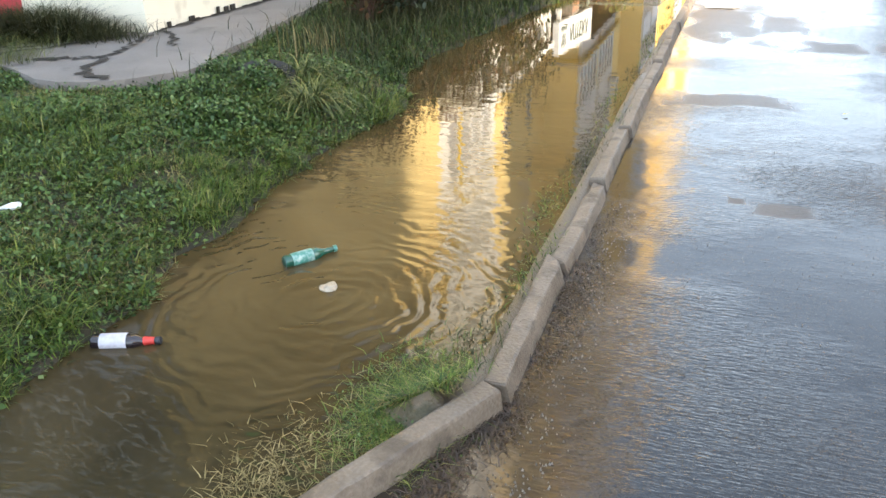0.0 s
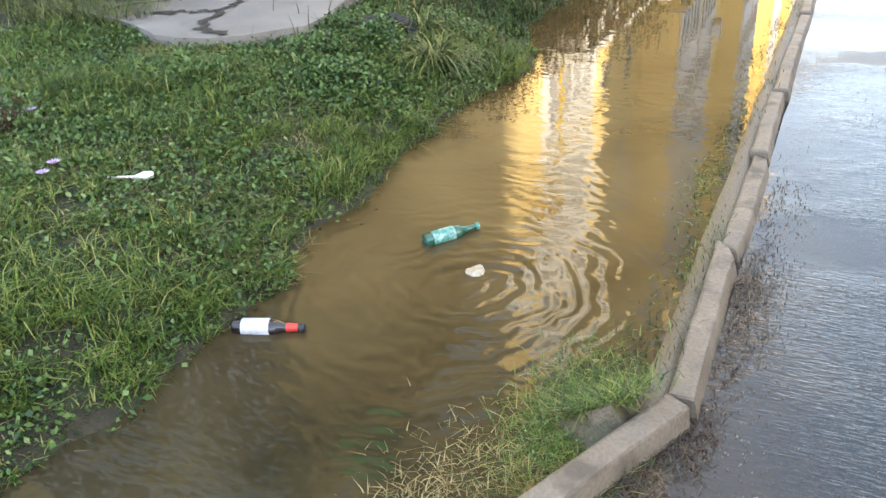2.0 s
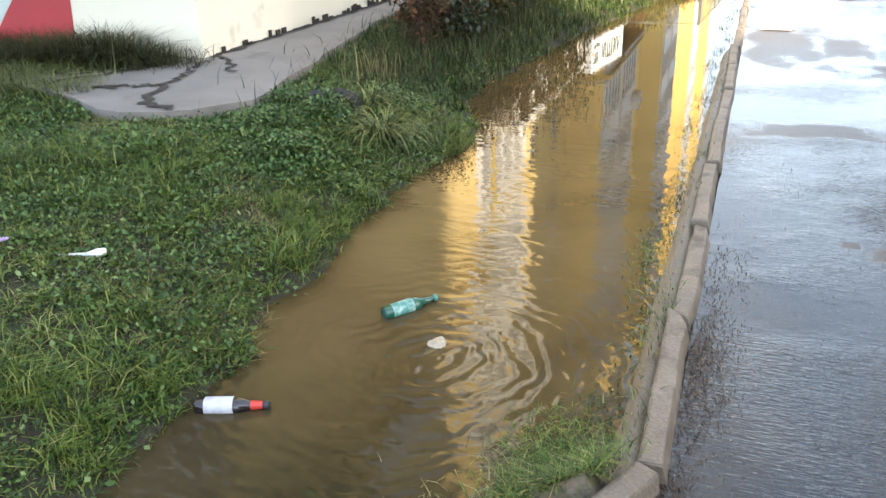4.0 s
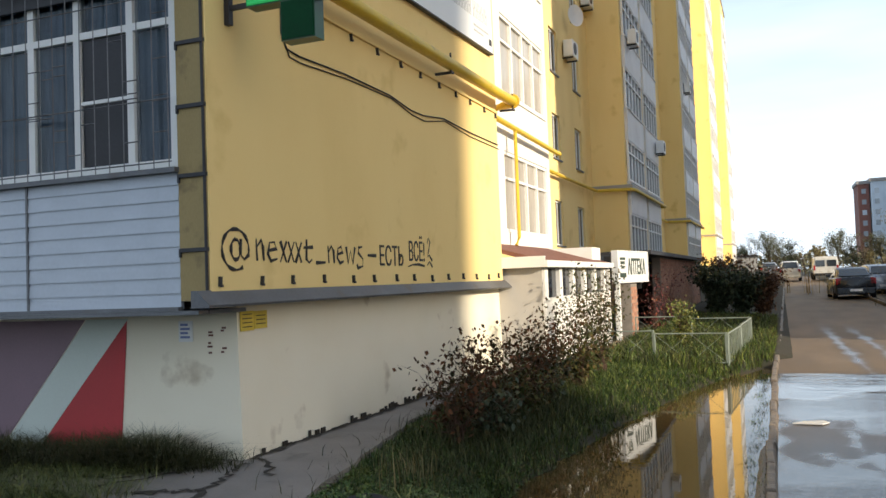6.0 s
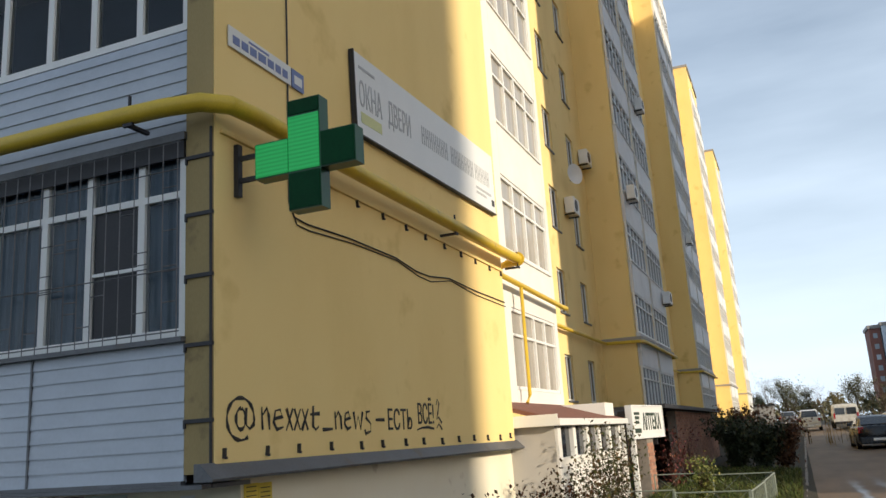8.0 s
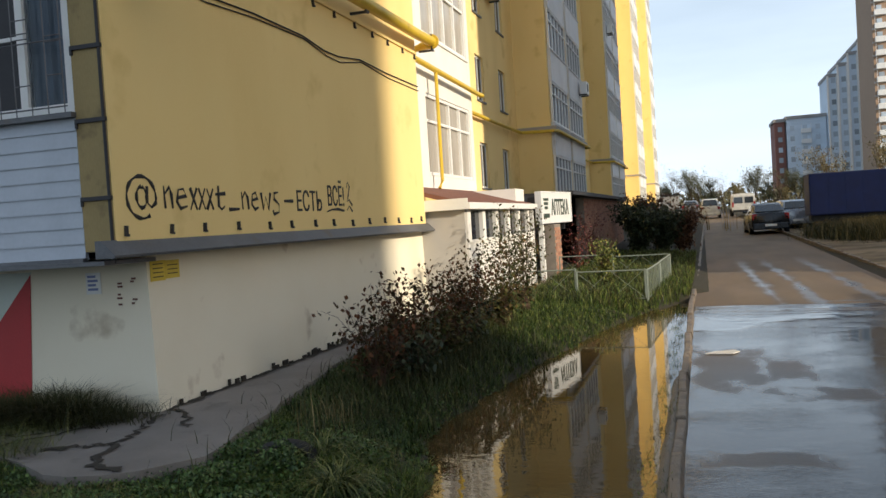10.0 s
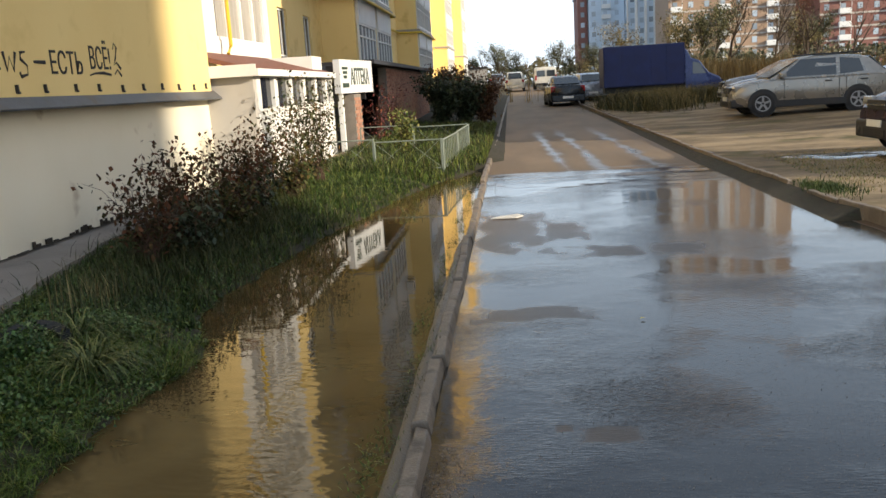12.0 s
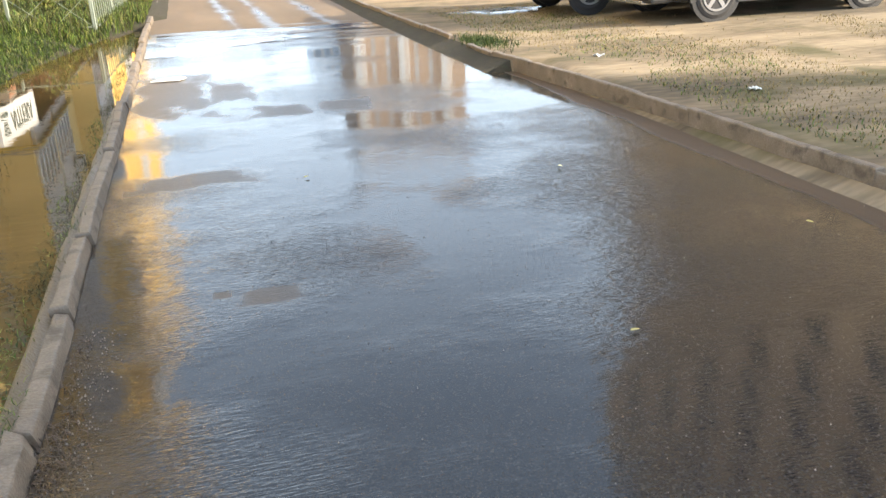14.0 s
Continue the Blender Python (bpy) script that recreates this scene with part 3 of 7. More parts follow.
def slab_with_openings(x, y0, y1, z0, z1, holes, depth, material, name="wall", label=""):
    """A wall facing +x with real openings: front cells, and reveals of the given depth round each hole."""
    ys = sorted({y0, y1, *[h[0] for h in holes], *[h[1] for h in holes]})
    zs = sorted({z0, z1, *[h[2] for h in holes], *[h[3] for h in holes]})
    bm = bmesh.new()
    vv = {}

    def vert(a, b, c):
        k = (round(a, 4), round(b, 4), round(c, 4))
        if k not in vv:
            vv[k] = bm.verts.new(k)
        return vv[k]

    for a, b in zip(ys, ys[1:]):
        for c, d in zip(zs, zs[1:]):
            my, mz = (a + b) / 2, (c + d) / 2
            if any(h[0] < my < h[1] and h[2] < mz < h[3] for h in holes):
                continue
            bm.faces.new((vert(x, a, c), vert(x, b, c), vert(x, b, d), vert(x, a, d)))
    for a, b, c, d in holes:
        q = [(a, c), (b, c), (b, d), (a, d)]
        for (p0, p1), (q0, q1) in zip(q, q[1:] + q[:1]):
            bm.faces.new((vert(x, p0, p1), vert(x - depth, p0, p1), vert(x - depth, q0, q1), vert(x, q0, q1)))
    # back and edges
    for (a, b), (c, d) in (((y0, z0), (y1, z0)), ((y1, z0), (y1, z1)), ((y1, z1), (y0, z1)), ((y0, z1), (y0, z0))):
        bm.faces.new((vert(x, a, b), vert(x, c, d), vert(x - 0.35, c, d), vert(x - 0.35, a, b)))
    bmesh.ops.recalc_face_normals(bm, faces=bm.faces)
    return bpart(name, bm, material, label)


# end block: rendered long wall, its return and the plinth below
bpart("wall", boxes((-4.72, WALL_X, 5.5, 13.0, 1.72, TOP), bevel=0.012), YELLOW, "yellow rendered end wall with spray-painted lettering")
bpart("pilaster", boxes((-4.73, -4.455, 5.488, 5.52, 1.72, TOP - 0.1)), OCHRE, "dull ochre pilaster at the corner")
bpart("wall", boxes((-8.9, -4.72, 12.6, 13.0, 1.72, TOP)), YELLOW)
bm = bmesh.new()
vs = box(bm, -9.2, -4.56, 5.98, 13.25, -0.2, 1.664)
for v in vs:
    if v.co.z < 0 and v.co.x > -5:
        v.co.x += 0.05
bpart("plinth", bm, CREAM, "cream painted plinth, flaking along its foot")
# sheet-metal drip ledge along the foot of the wall
bm = bmesh.new()
prof = [(-4.50, 1.665), (-4.33, 1.665), (-4.325, 1.685), (-4.45, 1.80), (-4.50, 1.80)]
rings = []
for yy in (5.32, 7.2, 9.4, 11.3, 13.42):
    rings.append([bm.verts.new((a, yy, b + 0.006 * math.sin(yy * 3))) for a, b in prof])
for r0, r1 in zip(rings, rings[1:]):
    for k in range(5):
        bm.faces.new((r0[k], r0[(k + 1) % 5], r1[(k + 1) % 5], r1[k]))
bm.faces.new(rings[0][::-1])
bm.faces.new(rings[-1])
bmesh.ops.recalc_face_normals(bm, faces=bm.faces)
bpart("drip_ledge", bm, GREY_METAL, "grey sheet-metal drip ledge with seams")
bpart("drip_ledge", boxes((-9.0, -4.46, 5.36, 5.979, 1.612, 1.645), (-9.0, -4.72, 5.44, 5.495, 1.646, 1.675)), GREY_METAL)
# little brackets along the ledge and under the pipe
clip_data = mesh_of(boxes((0, 0.03, -0.009, 0.009, -0.045, 0.035), (0.018, 0.038, -0.013, 0.013, -0.05, -0.03)), DARK_METAL)
rb = random.Random(3)
for i in range(14):
    share("bracket", clip_data, building, TO_B @ pose(WALL_X, 5.62 + i * 0.55 + rb.uniform(-0.05, 0.05), 1.87 + rb.uniform(-0.01, 0.01), rb.uniform(-10, 10)))
for i in range(12):
    share("bracket", clip_data, building, TO_B @ pose(WALL_X, 6.1 + i * 0.62 + rb.uniform(-0.06, 0.06), 4.47, rb.uniform(-12, 12)))
bpart("ledge", boxes((WALL_X - 0.01, WALL_X + 0.03, 5.56, 12.98, 4.505, 4.545), bevel=0.008), YELLOW, "thin ledge under the gas pipe")

# the short side: balconies with siding and long windows
def siding(x0, x1, yy, z0, z1, name="siding"):
    bm = bmesh.new()
    h = 0.125
    k = 0
    while z0 + k * h < z1 - 0.02:
        a, b = z0 + k * h, min(z1, z0 + (k + 1) * h)
        vs = box(bm, x0, x1, yy, yy + 0.03, a, b)
        for v in vs:
            if v.co.y < yy + 0.01 and v.co.z < (a + b) / 2:
                v.co.y -= 0.012
        k += 1
    return bpart(name, bm, SIDING, "white horizontal siding boards")


siding(-6.375, -4.735, 5.50, 1.66, 2.76)
siding(-9.0, -6.385, 5.50, 1.66, 2.76)
bpart("trim", boxes((-9.0, -4.72, 5.43, 5.52, 2.76, 2.80), (-6.39, -6.37, 5.48, 5.5, 1.66, 2.76), (-9.0, -4.72, 5.45, 5.52, 4.48, 4.55)), GREY_METAL)
for k in range(9):
    siding(-9.0, -4.735, 5.52, 4.55 + k * FLOOR, 5.52 + k * FLOOR)


def frame_lattice(x0, x1, posts, rails):
    """One connected window frame: posts as spans of y, rails as spans of z."""
    bm = bmesh.new()
    ys, zs = sorted({v for p in posts for v in p}), sorted({v for p in rails for v in p})
    grid = [[[bm.verts.new((x, a, b)) for b in zs] for a in ys] for x in (x0, x1)]
    ny, nz = len(ys) - 1, len(zs) - 1

    def solid(i, k):
        if not (0 <= i < ny and 0 <= k < nz):
            return False
        a, b = (ys[i] + ys[i + 1]) / 2, (zs[k] + zs[k + 1]) / 2
        return any(p < a < q for p, q in posts) or any(p < b < q for p, q in rails)

    for i in range(ny):
        for k in range(nz):
            if not solid(i, k):
                continue
            corner = ((i, k), (i + 1, k), (i + 1, k + 1), (i, k + 1))
            bm.faces.new([grid[1][a][b] for a, b in corner])
            bm.faces.new([grid[0][a][b] for a, b in corner[::-1]])
            for (p, q), side in zip(zip(corner, corner[1:] + corner[:1]), ((i, k - 1), (i + 1, k), (i, k + 1), (i - 1, k))):
                if not solid(*side):
                    bm.faces.new((grid[0][p[0]][p[1]], grid[0][q[0]][q[1]], grid[1][q[0]][q[1]], grid[1][p[0]][p[1]]))
    bmesh.ops.delete(bm, geom=[v for v in bm.verts if not v.link_faces], context="VERTS")
    bmesh.ops.recalc_face_normals(bm, faces=bm.faces)
    return bm


def balcony_window(x0, x1, yy, z0, z1, posts, transom=None):
    spans = [(max(x0, q - 0.035), min(x1, q + 0.035)) for q in (x0 + 0.035, *posts, x1 - 0.035)]
    rails = [(z0, z0 + 0.07), (z1 - 0.07, z1)] + ([(transom - 0.03, transom + 0.03)] if transom else [])
    bm = frame_lattice(-yy - 0.04, -yy + 0.03, spans, rails)
    bm.transform(Matrix.Rotation(radians(-90), 4, "Z"))
    w = bpart("window", bm, WHITE, "white plastic-framed balcony window")
    bmg = bmesh.new()
    bmg.faces.new([bmg.verts.new(q) for q in ((x0 + 0.02, yy, z0 + 0.03), (x1 - 0.02, yy, z0 + 0.03), (x1 - 0.02, yy, z1 - 0.03), (x0 + 0.02, yy, z1 - 0.03))])
    bmg.transform(TO_B)
    g = part("pane", bmg, PANE, w)
    g.visible_shadow = False
    return w


PANE = bpy.data.materials.new("clear_glass")
PANE.use_nodes = True
_n, _l = PANE.node_tree.nodes, PANE.node_tree.links
_t, _g, _m, _f = _n.new("ShaderNodeBsdfTransparent"), _n.new("ShaderNodeBsdfGlossy"), _n.new("ShaderNodeMixShader"), _n.new("ShaderNodeFresnel")
_t.inputs["Color"].default_value = (0.75, 0.8, 0.82, 1)
_g.inputs["Roughness"].default_value = 0.03
_f.inputs["IOR"].default_value = 1.42
_l.new(_f.outputs[0], _m.inputs[0])
_l.new(_t.outputs[0], _m.inputs[1])
_l.new(_g.outputs[0], _m.inputs[2])
_l.new(_m.outputs[0], _n["Material Output"].inputs["Surface"])

balcony_window(-9.0, -4.74, 5.54, 2.81, 4.47, (-4.775, -5.22, -5.80, -6.33, -7.0, -7.7, -8.4), 4.02)
# dark insect screen in the casement
bpart("insect_screen", boxes((-5.75, -5.27, 5.535, 5.539, 2.89, 3.98)), DARK_METAL, "dark insect screen with a white bar")
# shade under the upper balcony, put in as a dark strip
bpart("soffit_shade_strip", boxes((-9.0, -4.74, 5.47, 5.50, 4.33, 4.475)), DARK_METAL, "dark strip standing for the shade under the upper balcony")
bpart("screen_frame", boxes((-5.76, -5.26, 5.515, 5.535, 3.42, 3.45)), WHITE)
for k in range(1, 9):
    balcony_window(-9.0, -4.74, 5.56, 5.54 + (k - 1) * FLOOR, 7.31 + (k - 1) * FLOOR, (-4.775, -5.3, -5.85, -6.4, -7.0, -7.6, -8.4))
# curtains behind the lowest windows, dark balconies above
bm = bmesh.new()
xs = [-8.95 + 0.03 * i for i in range(140)]
v0 = [bm.verts.new((a, 5.60 + 0.018 * math.sin(a * 38) + 0.01 * math.sin(a * 91), 2.8)) for a in xs]
v1 = [bm.verts.new((a, 5.60 + 0.018 * math.sin(a * 38 + 0.4) + 0.01 * math.sin(a * 91), 4.47)) for a in xs]
for i in range(len(xs) - 1):
    bm.faces.new((v0[i], v0[i + 1], v1[i + 1], v1[i]))
bpart("curtain", bm, CURTAIN_BLUE, "pale blue pleated curtain behind the bars", smooth=True)
# dimness of the rooms is put into this wall colour
ROOM_SHADE = mat("room_shade_colour", tone((0.045, 0.055, 0.075), 0.4), rough=0.9, scale=1.2, bump=0.0)
bpart("inner_wall", boxes((-9.0, -4.75, 6.6, 6.7, 1.7, TOP - 1)), ROOM_SHADE)
for k in range(9):
    bpart("balcony_floor", boxes((-9.0, -4.73, 5.6, 6.6, 4.49 + k * FLOOR, 4.6 + k * FLOOR)), RENDERED_GREY)
bpart("wall", boxes((-9.3, -9.0, 5.5, 13.0, 1.65, TOP)), YELLOW)
# window bars
bm = bmesh.new()
for i in range(29):
    a = -9.0 + i * 0.152
    tube(bm, [(a, 5.40, 2.78), (a, 5.40, 4.46)], 0.006, 4)
for zz in (2.84, 3.35, 4.2, 4.44):
    tube(bm, [(-9.0, 5.40, zz), (-4.72, 5.40, zz)], 0.006, 4)
for i in range(60):
    a = -9.0 + rb.randrange(28) * 0.152
    zz = rb.uniform(2.95, 4.1)
    tube(bm, [(a, 5.40, zz), (a + 0.152, 5.40, zz)], 0.005, 4)
bpart("window_grille", bm, GREY_METAL, "thin metal bars over the window")
# rungs and down-pipe on the pilaster
rung = mesh_of(boxes((-0.15, 0.13, -0.03, 0, -0.012, 0.022), (-0.15, -0.13, -0.03, 0, -0.05, 0.022), bevel=0.004), DARK_METAL)
for zz in (2.12, 2.72, 3.28, 3.80, 4.30):
    share("rung", rung, building, TO_B @ pose(-4.58, 5.5, zz))
bm = bmesh.new()
tube(bm, [(-4.47, 5.485, 1.62), (-4.47, 5.485, 4.55)], 0.014, 6)
bpart("cable_pipe", bm, DARK_METAL)

# mural on the plinth's short side
bm = bmesh.new()
for a, quad in enumerate(([(-5.72, 1.57), (-6.21, 1.57), (-7.42, 0.22), (-6.97, 0.22)], [(-5.735, 1.57), (-6.955, 0.22), (-5.84, 0.22)], [(-6.225, 1.57), (-9.15, 1.57), (-9.15, 0.22), (-7.435, 0.22)])):
    f = bm.faces.new([bm.verts.new((px, 5.975 - 0.002 * (a == 0), pz)) for px, pz in quad])
    f.material_index = a
bpart("mural", bm, [MINT_PAINT, RED_PAINT, MAUVE_PAINT], "painted mural of a pale slanting band on red and mauve")

# bay of white glazed balconies
def glazed_stack(y0, y1, x, floors, first, panel_mat, cols, glass_h=1.5, glass=GLASS_DARK):
    """Stacked balconies facing +x: panels, white frames and panes, storey by storey."""
    w = y1 - y0
    posts = [(max(0, i * w / cols - 0.035), min(w, i * w / cols + 0.035)) for i in range(cols + 1)]
    fd = mesh_of(frame_lattice(-0.05, 0.03, posts, [(0, 0.06), (1.02, 1.07), (glass_h - 0.06, glass_h)]), WHITE)
    bmp = boxes((-0.03, -0.02, 0.02, w - 0.02, 0.03, glass_h - 0.03))
    pd = mesh_of(bmp, glass)
    bmq = boxes((-0.12, 0.05, 0, w, glass_h + 0.005, FLOOR - 0.005), (-0.1, 0.085, -0.02, w + 0.02, FLOOR - 0.06, FLOOR - 0.012), bevel=0.01)
    qd = mesh_of(bmq, panel_mat)
    for k in range(floors):
        z = first + k * FLOOR
        wdw = share("window", fd, building, TO_B @ pose(x, y0, z))
        share("pane", pd, wdw, Matrix())
        share("balcony_panel", qd, building, TO_B @ pose(x, y0, z))
    bpart("balcony_body", boxes((MAIN_X - 0.5, x - 0.06, y0 + 0.02, y1 - 0.0, first - 0.25, TOP - 0.3)), YELLOW)


CURTAINED = mat("glass_over_pale_curtain", [(0.2, (0.16, 0.15, 0.13)), (0.5, (0.36, 0.34, 0.30)), (0.8, (0.55, 0.52, 0.46))], rough=0.12, scale=1.2, fine=14, bump=0.0, spec=0.5, stretch=(1, 5, 0.3), random_mix=0.3)
glazed_stack(15.3, 18.45, BAY_X, 11, SILL, WHITE_WALL, 4, glass_h=1.56, glass=CURTAINED)
bpart("balcony_panel", boxes((BAY_X - 0.3, BAY_X + 0.048, 14.2, 15.295, SILL - 0.34, TOP - 0.3), (BAY_X - 0.3, BAY_X + 0.048, 18.455, 18.7, SILL - 0.34, TOP - 0.3)), WHITE_WALL)
bpart("balcony_panel", boxes((BAY_X - 0.12, BAY_X + 0.05, 15.3, 18.45, SILL - 0.34, SILL - 0.01)), WHITE_WALL)
bpart("wall", boxes((-6.9, BAY_X - 0.02, 13.0, 14.19, 1.0, TOP)), YELLOW)

# main wall with single windows, and the balcony towers beyond
win_frame = mesh_of(frame_lattice(-0.05, 0.0, [(0, 0.06), (0.5, 0.55), (0.94, 1.0)], [(0, 0.06), (1.34, 1.4)]), WHITE)
win_pane = mesh_of(boxes((-0.04, -0.03, 0.02, 0.98, 0.02, 1.38)), GLASS_DARK)
win_sill = mesh_of(boxes((0.0, 0.12, -0.03, 1.03, -0.05, -0.004)), GREY_METAL)


def main_wall(y0, y1, cols):
    holes = []
    for c in cols:
        for k in range(11):
            z = 2.8 + k * FLOOR
            holes.append((c, c + 1.0, z, z + 1.4))
            w = share("window", win_frame, building, TO_B @ pose(MAIN_X - 0.07, c, z))
            share("pane", win_pane, w, Matrix())
            share("sill", win_sill, w, Matrix())
    slab_with_openings(MAIN_X, y0, y1, 0.0, TOP, holes, 0.22, YELLOW)


def tower(y0, y1):
    bpart("wall", boxes((MAIN_X - 0.4, TOWER_X - 0.07, y0, y0 + 0.25, 2.35, TOP), (MAIN_X - 0.4, TOWER_X - 0.07, y1 - 0.25, y1, 2.35, TOP)), YELLOW)
    bpart("soffit", boxes((MAIN_X - 0.2, TOWER_X + 0.15, y0 - 0.05, y1, 4.95, 5.1)), RENDERED_GREY)
    mid = (y0 + y1) / 2
    glazed_stack(y0 + 0.25, mid - 0.3, TOWER_X, 11, SILL - 0.15, PANEL_GREY, 5)
    glazed_stack(mid + 0.3, y1 - 0.25, TOWER_X, 11, SILL - 0.15, PANEL_GREY, 5)
    bpart("wall", boxes((MAIN_X, TOWER_X - 0.04, mid - 0.3, mid + 0.3, 2.35, TOP)), YELLOW)


main_wall(18.7, 30.6, (20.6, 24.9, 28.0))
tower(30.6, 39.4)
main_wall(39.4, 51.5, (41.0, 44.5, 47.8))
tower(51.5, 60.5)
main_wall(60.5, 76.0, (62.5, 66.0, 70.0))
tower(76.0, 84.5)
main_wall(84.5, 103.0, (87.0, 91.0, 96.0))
tower(103.0, 112.0)
bpart("roof", boxes((-18, -4.42, 5.46, 13.05, TOP + 0.002, TOP + 0.3), (-18, MAIN_X + 0.06, 13.06, 112.2, TOP + 0.002, TOP + 0.3)), RENDERED_GREY)
for a, b in ((13.06, 18.75), (30.55, 39.45), (51.45, 60.55), (75.95, 84.55), (102.95, 112.2)):
    bpart("roof", boxes((MAIN_X + 0.062, TOWER_X + 0.02, a, b, TOP + 0.002, TOP + 0.22)), RENDERED_GREY)
bpart("wall", boxes((-18, -17.7, 5.5, 112, 0, TOP), (-17.7, -9.3, 5.6, 6.0, 0, TOP), (-17.7, MAIN_X - 0.4, 111.7, 112, 0, TOP)), YELLOW)

# gas pipes
pipe = base("gas_pipe", pose(WALL_X, 6, 4.95), "yellow gas pipe bracketed round the corner of the building", "pipe")
TP = pipe.matrix_basis.inverted()
bm = bmesh.new()
tube(bm, [(-9.2, 5.22, 4.71), (-5.6, 5.22, 4.70), (-4.75, 5.22, 4.68), (-4.42, 5.28, 4.68), (-4.25, 5.45, 4.68), (-4.22, 5.75, 4.68), (-4.22, 8.5, 4.69), (-4.22, 12.6, 4.72), (-4.22, 13.25, 4.74)], 0.08, 14)
tube(bm, [(-4.22, 13.2, 4.74), (-4.22, 13.24, 4.74)], 0.12, 14)
tube(bm, [(-4.22, 13.25, 4.74), (-4.3, 13.42, 4.74), (-4.5, 13.5, 4.74)], 0.07, 12)
bm.transform(TP)
part("pipe_run", bm, YELLOW_PIPE, pipe, smooth=True)
bm = bmesh.new()
tube(bm, [(-4.5, 13.5, 4.74), (-4.8, 13.7, 4.73), (-4.85, 14.1, 4.71), (-4.85, 18.6, 4.65), (-4.85, 18.9, 4.66)], 0.055, 10)
tube(bm, [(-4.85, 15.4, 4.7), (-4.85, 15.4, 2.6), (-4.88, 15.3, 2.45)], 0.035, 8)
bm.transform(TP)
part("pipe_branch", bm, YELLOW_PIPE, pipe, smooth=True)
brk = boxes((0, 0.03, -0.05, 0.05, -0.12, -0.09), (-0.22, 0.03, -0.02, 0.02, -0.12, -0.09), (-0.005, 0.015, -0.01, 0.01, -0.12, 0.16))
bd = mesh_of(brk, DARK_METAL)
for yy in (6.6, 10.4, 13.2):
    share("pipe_bracket", bd, pipe, TP @ pose(-4.22, yy, 4.70))
share("pipe_bracket", bd, pipe, TP @ pose(-5.1, 5.22, 4.70, 0, 0, -90))

bm = bmesh.new()
tube(bm, [(-6.32, 18.75, 4.92), (-6.32, 30.35, 4.92), (-5.1, 30.42, 4.9), (-4.98, 30.7, 4.9), (-4.98, 39.5, 4.9), (-5.2, 39.6, 4.9), (-6.32, 39.7, 4.92), (-6.32, 51.3, 4.92), (-5.0, 51.4, 4.9), (-4.98, 60.6, 4.9), (-6.3, 60.7, 4.92), (-6.32, 75.8, 4.92)], 0.06, 8)
bm.transform(TP)
part("pipe_run", bm, YELLOW_PIPE, pipe, smooth=True)

# cable along the wall
cable = base("wall_cable", pose(WALL_X, 6.6, 4), "thin dark cable stapled along the rendered wall", "cable")
bm = bmesh.new()
cp = [(6.62, 9.5), (6.62, 6.0), (6.6, 4.15), (6.68, 4.02), (6.9, 4.0), (7.8, 4.03), (8.9, 4.02), (9.5, 3.95), (9.9, 3.95), (10.6, 4.03), (11.6, 4.0), (12.98, 4.0)]
tube(bm, [(WALL_X + 0.012, a, b) for a, b in cp], 0.009, 5)
bm.transform(cable.matrix_basis.inverted())
part("cable_run", bm, DARK_METAL, cable)
bm = bmesh.new()
tube(bm, [(WALL_X + 0.01, a + 0.05, b - 0.045 - 0.02 * math.sin(a * 4)) for a, b in cp[2:]], 0.007, 5)
bm.transform(cable.matrix_basis.inverted())
part("cable_run", bm, DARK_METAL, cable)

# ---- signs ----
def text_mesh(body, size, depth, material, name, parent, m, label="", squash=1.0, shear=0.0, bold=0.0):
    cu = bpy.data.curves.new(name, "FONT")
    cu.body, cu.size, cu.extrude, cu.shear = body, size, depth, shear
    cu.resolution_u = 3
    cu.offset = bold
    tmp = new("tmp_text", cu)
    me = bpy.data.meshes.new_from_object(tmp.evaluated_get(bpy.context.evaluated_depsgraph_get()))
    bpy.data.objects.remove(tmp)
    me.materials.clear()
    me.materials.append(material)
    me.transform(Matrix.Diagonal((squash, 1, 1, 1)))
    ob = new(name, me)
    ob.parent = parent
    ob.matrix_basis = m
    if label:
        ob["label"] = label
    return ob


ON_WALL = pose(0, 0, 0, 90, 0, 90)  # text that reads along +y on a wall facing +x
SIGN_WHITE = mat("sign_white", tone((0.74, 0.75, 0.74), 0.05), rough=0.35, scale=1.2, bump=0.02)
SIGN_GREY = mat("sign_grey_lettering", tone((0.42, 0.43, 0.44), 0.1), rough=0.5, bump=0.0)
SIGN_DARK = mat("sign_dark_green", tone((0.03, 0.05, 0.035), 0.1), rough=0.5, bump=0.0)
SIGN_BLUE = mat("sign_blue", tone((0.16, 0.21, 0.42), 0.1), rough=0.5, bump=0.0)
YELLOW_PAPER = mat("yellow_paper", tone((0.66, 0.50, 0.08), 0.15), rough=0.8, scale=8, bump=0.1)

board = base("advertising_board", pose(WALL_X + 0.04, 7.95, 5.30, 1.6), "long white advertising board with grey lettering on the wall", "sign")
part("panel", boxes((0, 0.03, 0, 4.78, 0, 0.985), bevel=0.005), SIGN_WHITE, board)
part("edge_frame", boxes((-0.03, 0.0, -0.02, 4.80, -0.02, 1.0), (0.0, 0.034, -0.02, 0.0, -0.02, 1.0), (0, 0.034, -0.0, 4.80, -0.02, -0.002)), DARK_METAL, board)
text_mesh("ОКНА", 0.44, 0.003, SIGN_GREY, "lettering", board, pose(0.032, 0.07, 0.34) @ ON_WALL, squash=0.47)
text_mesh("ДВЕРИ", 0.42, 0.003, SIGN_GREY, "lettering", board, pose(0.032, 0.82, 0.35) @ ON_WALL, squash=0.47)
rw = random.Random(12)
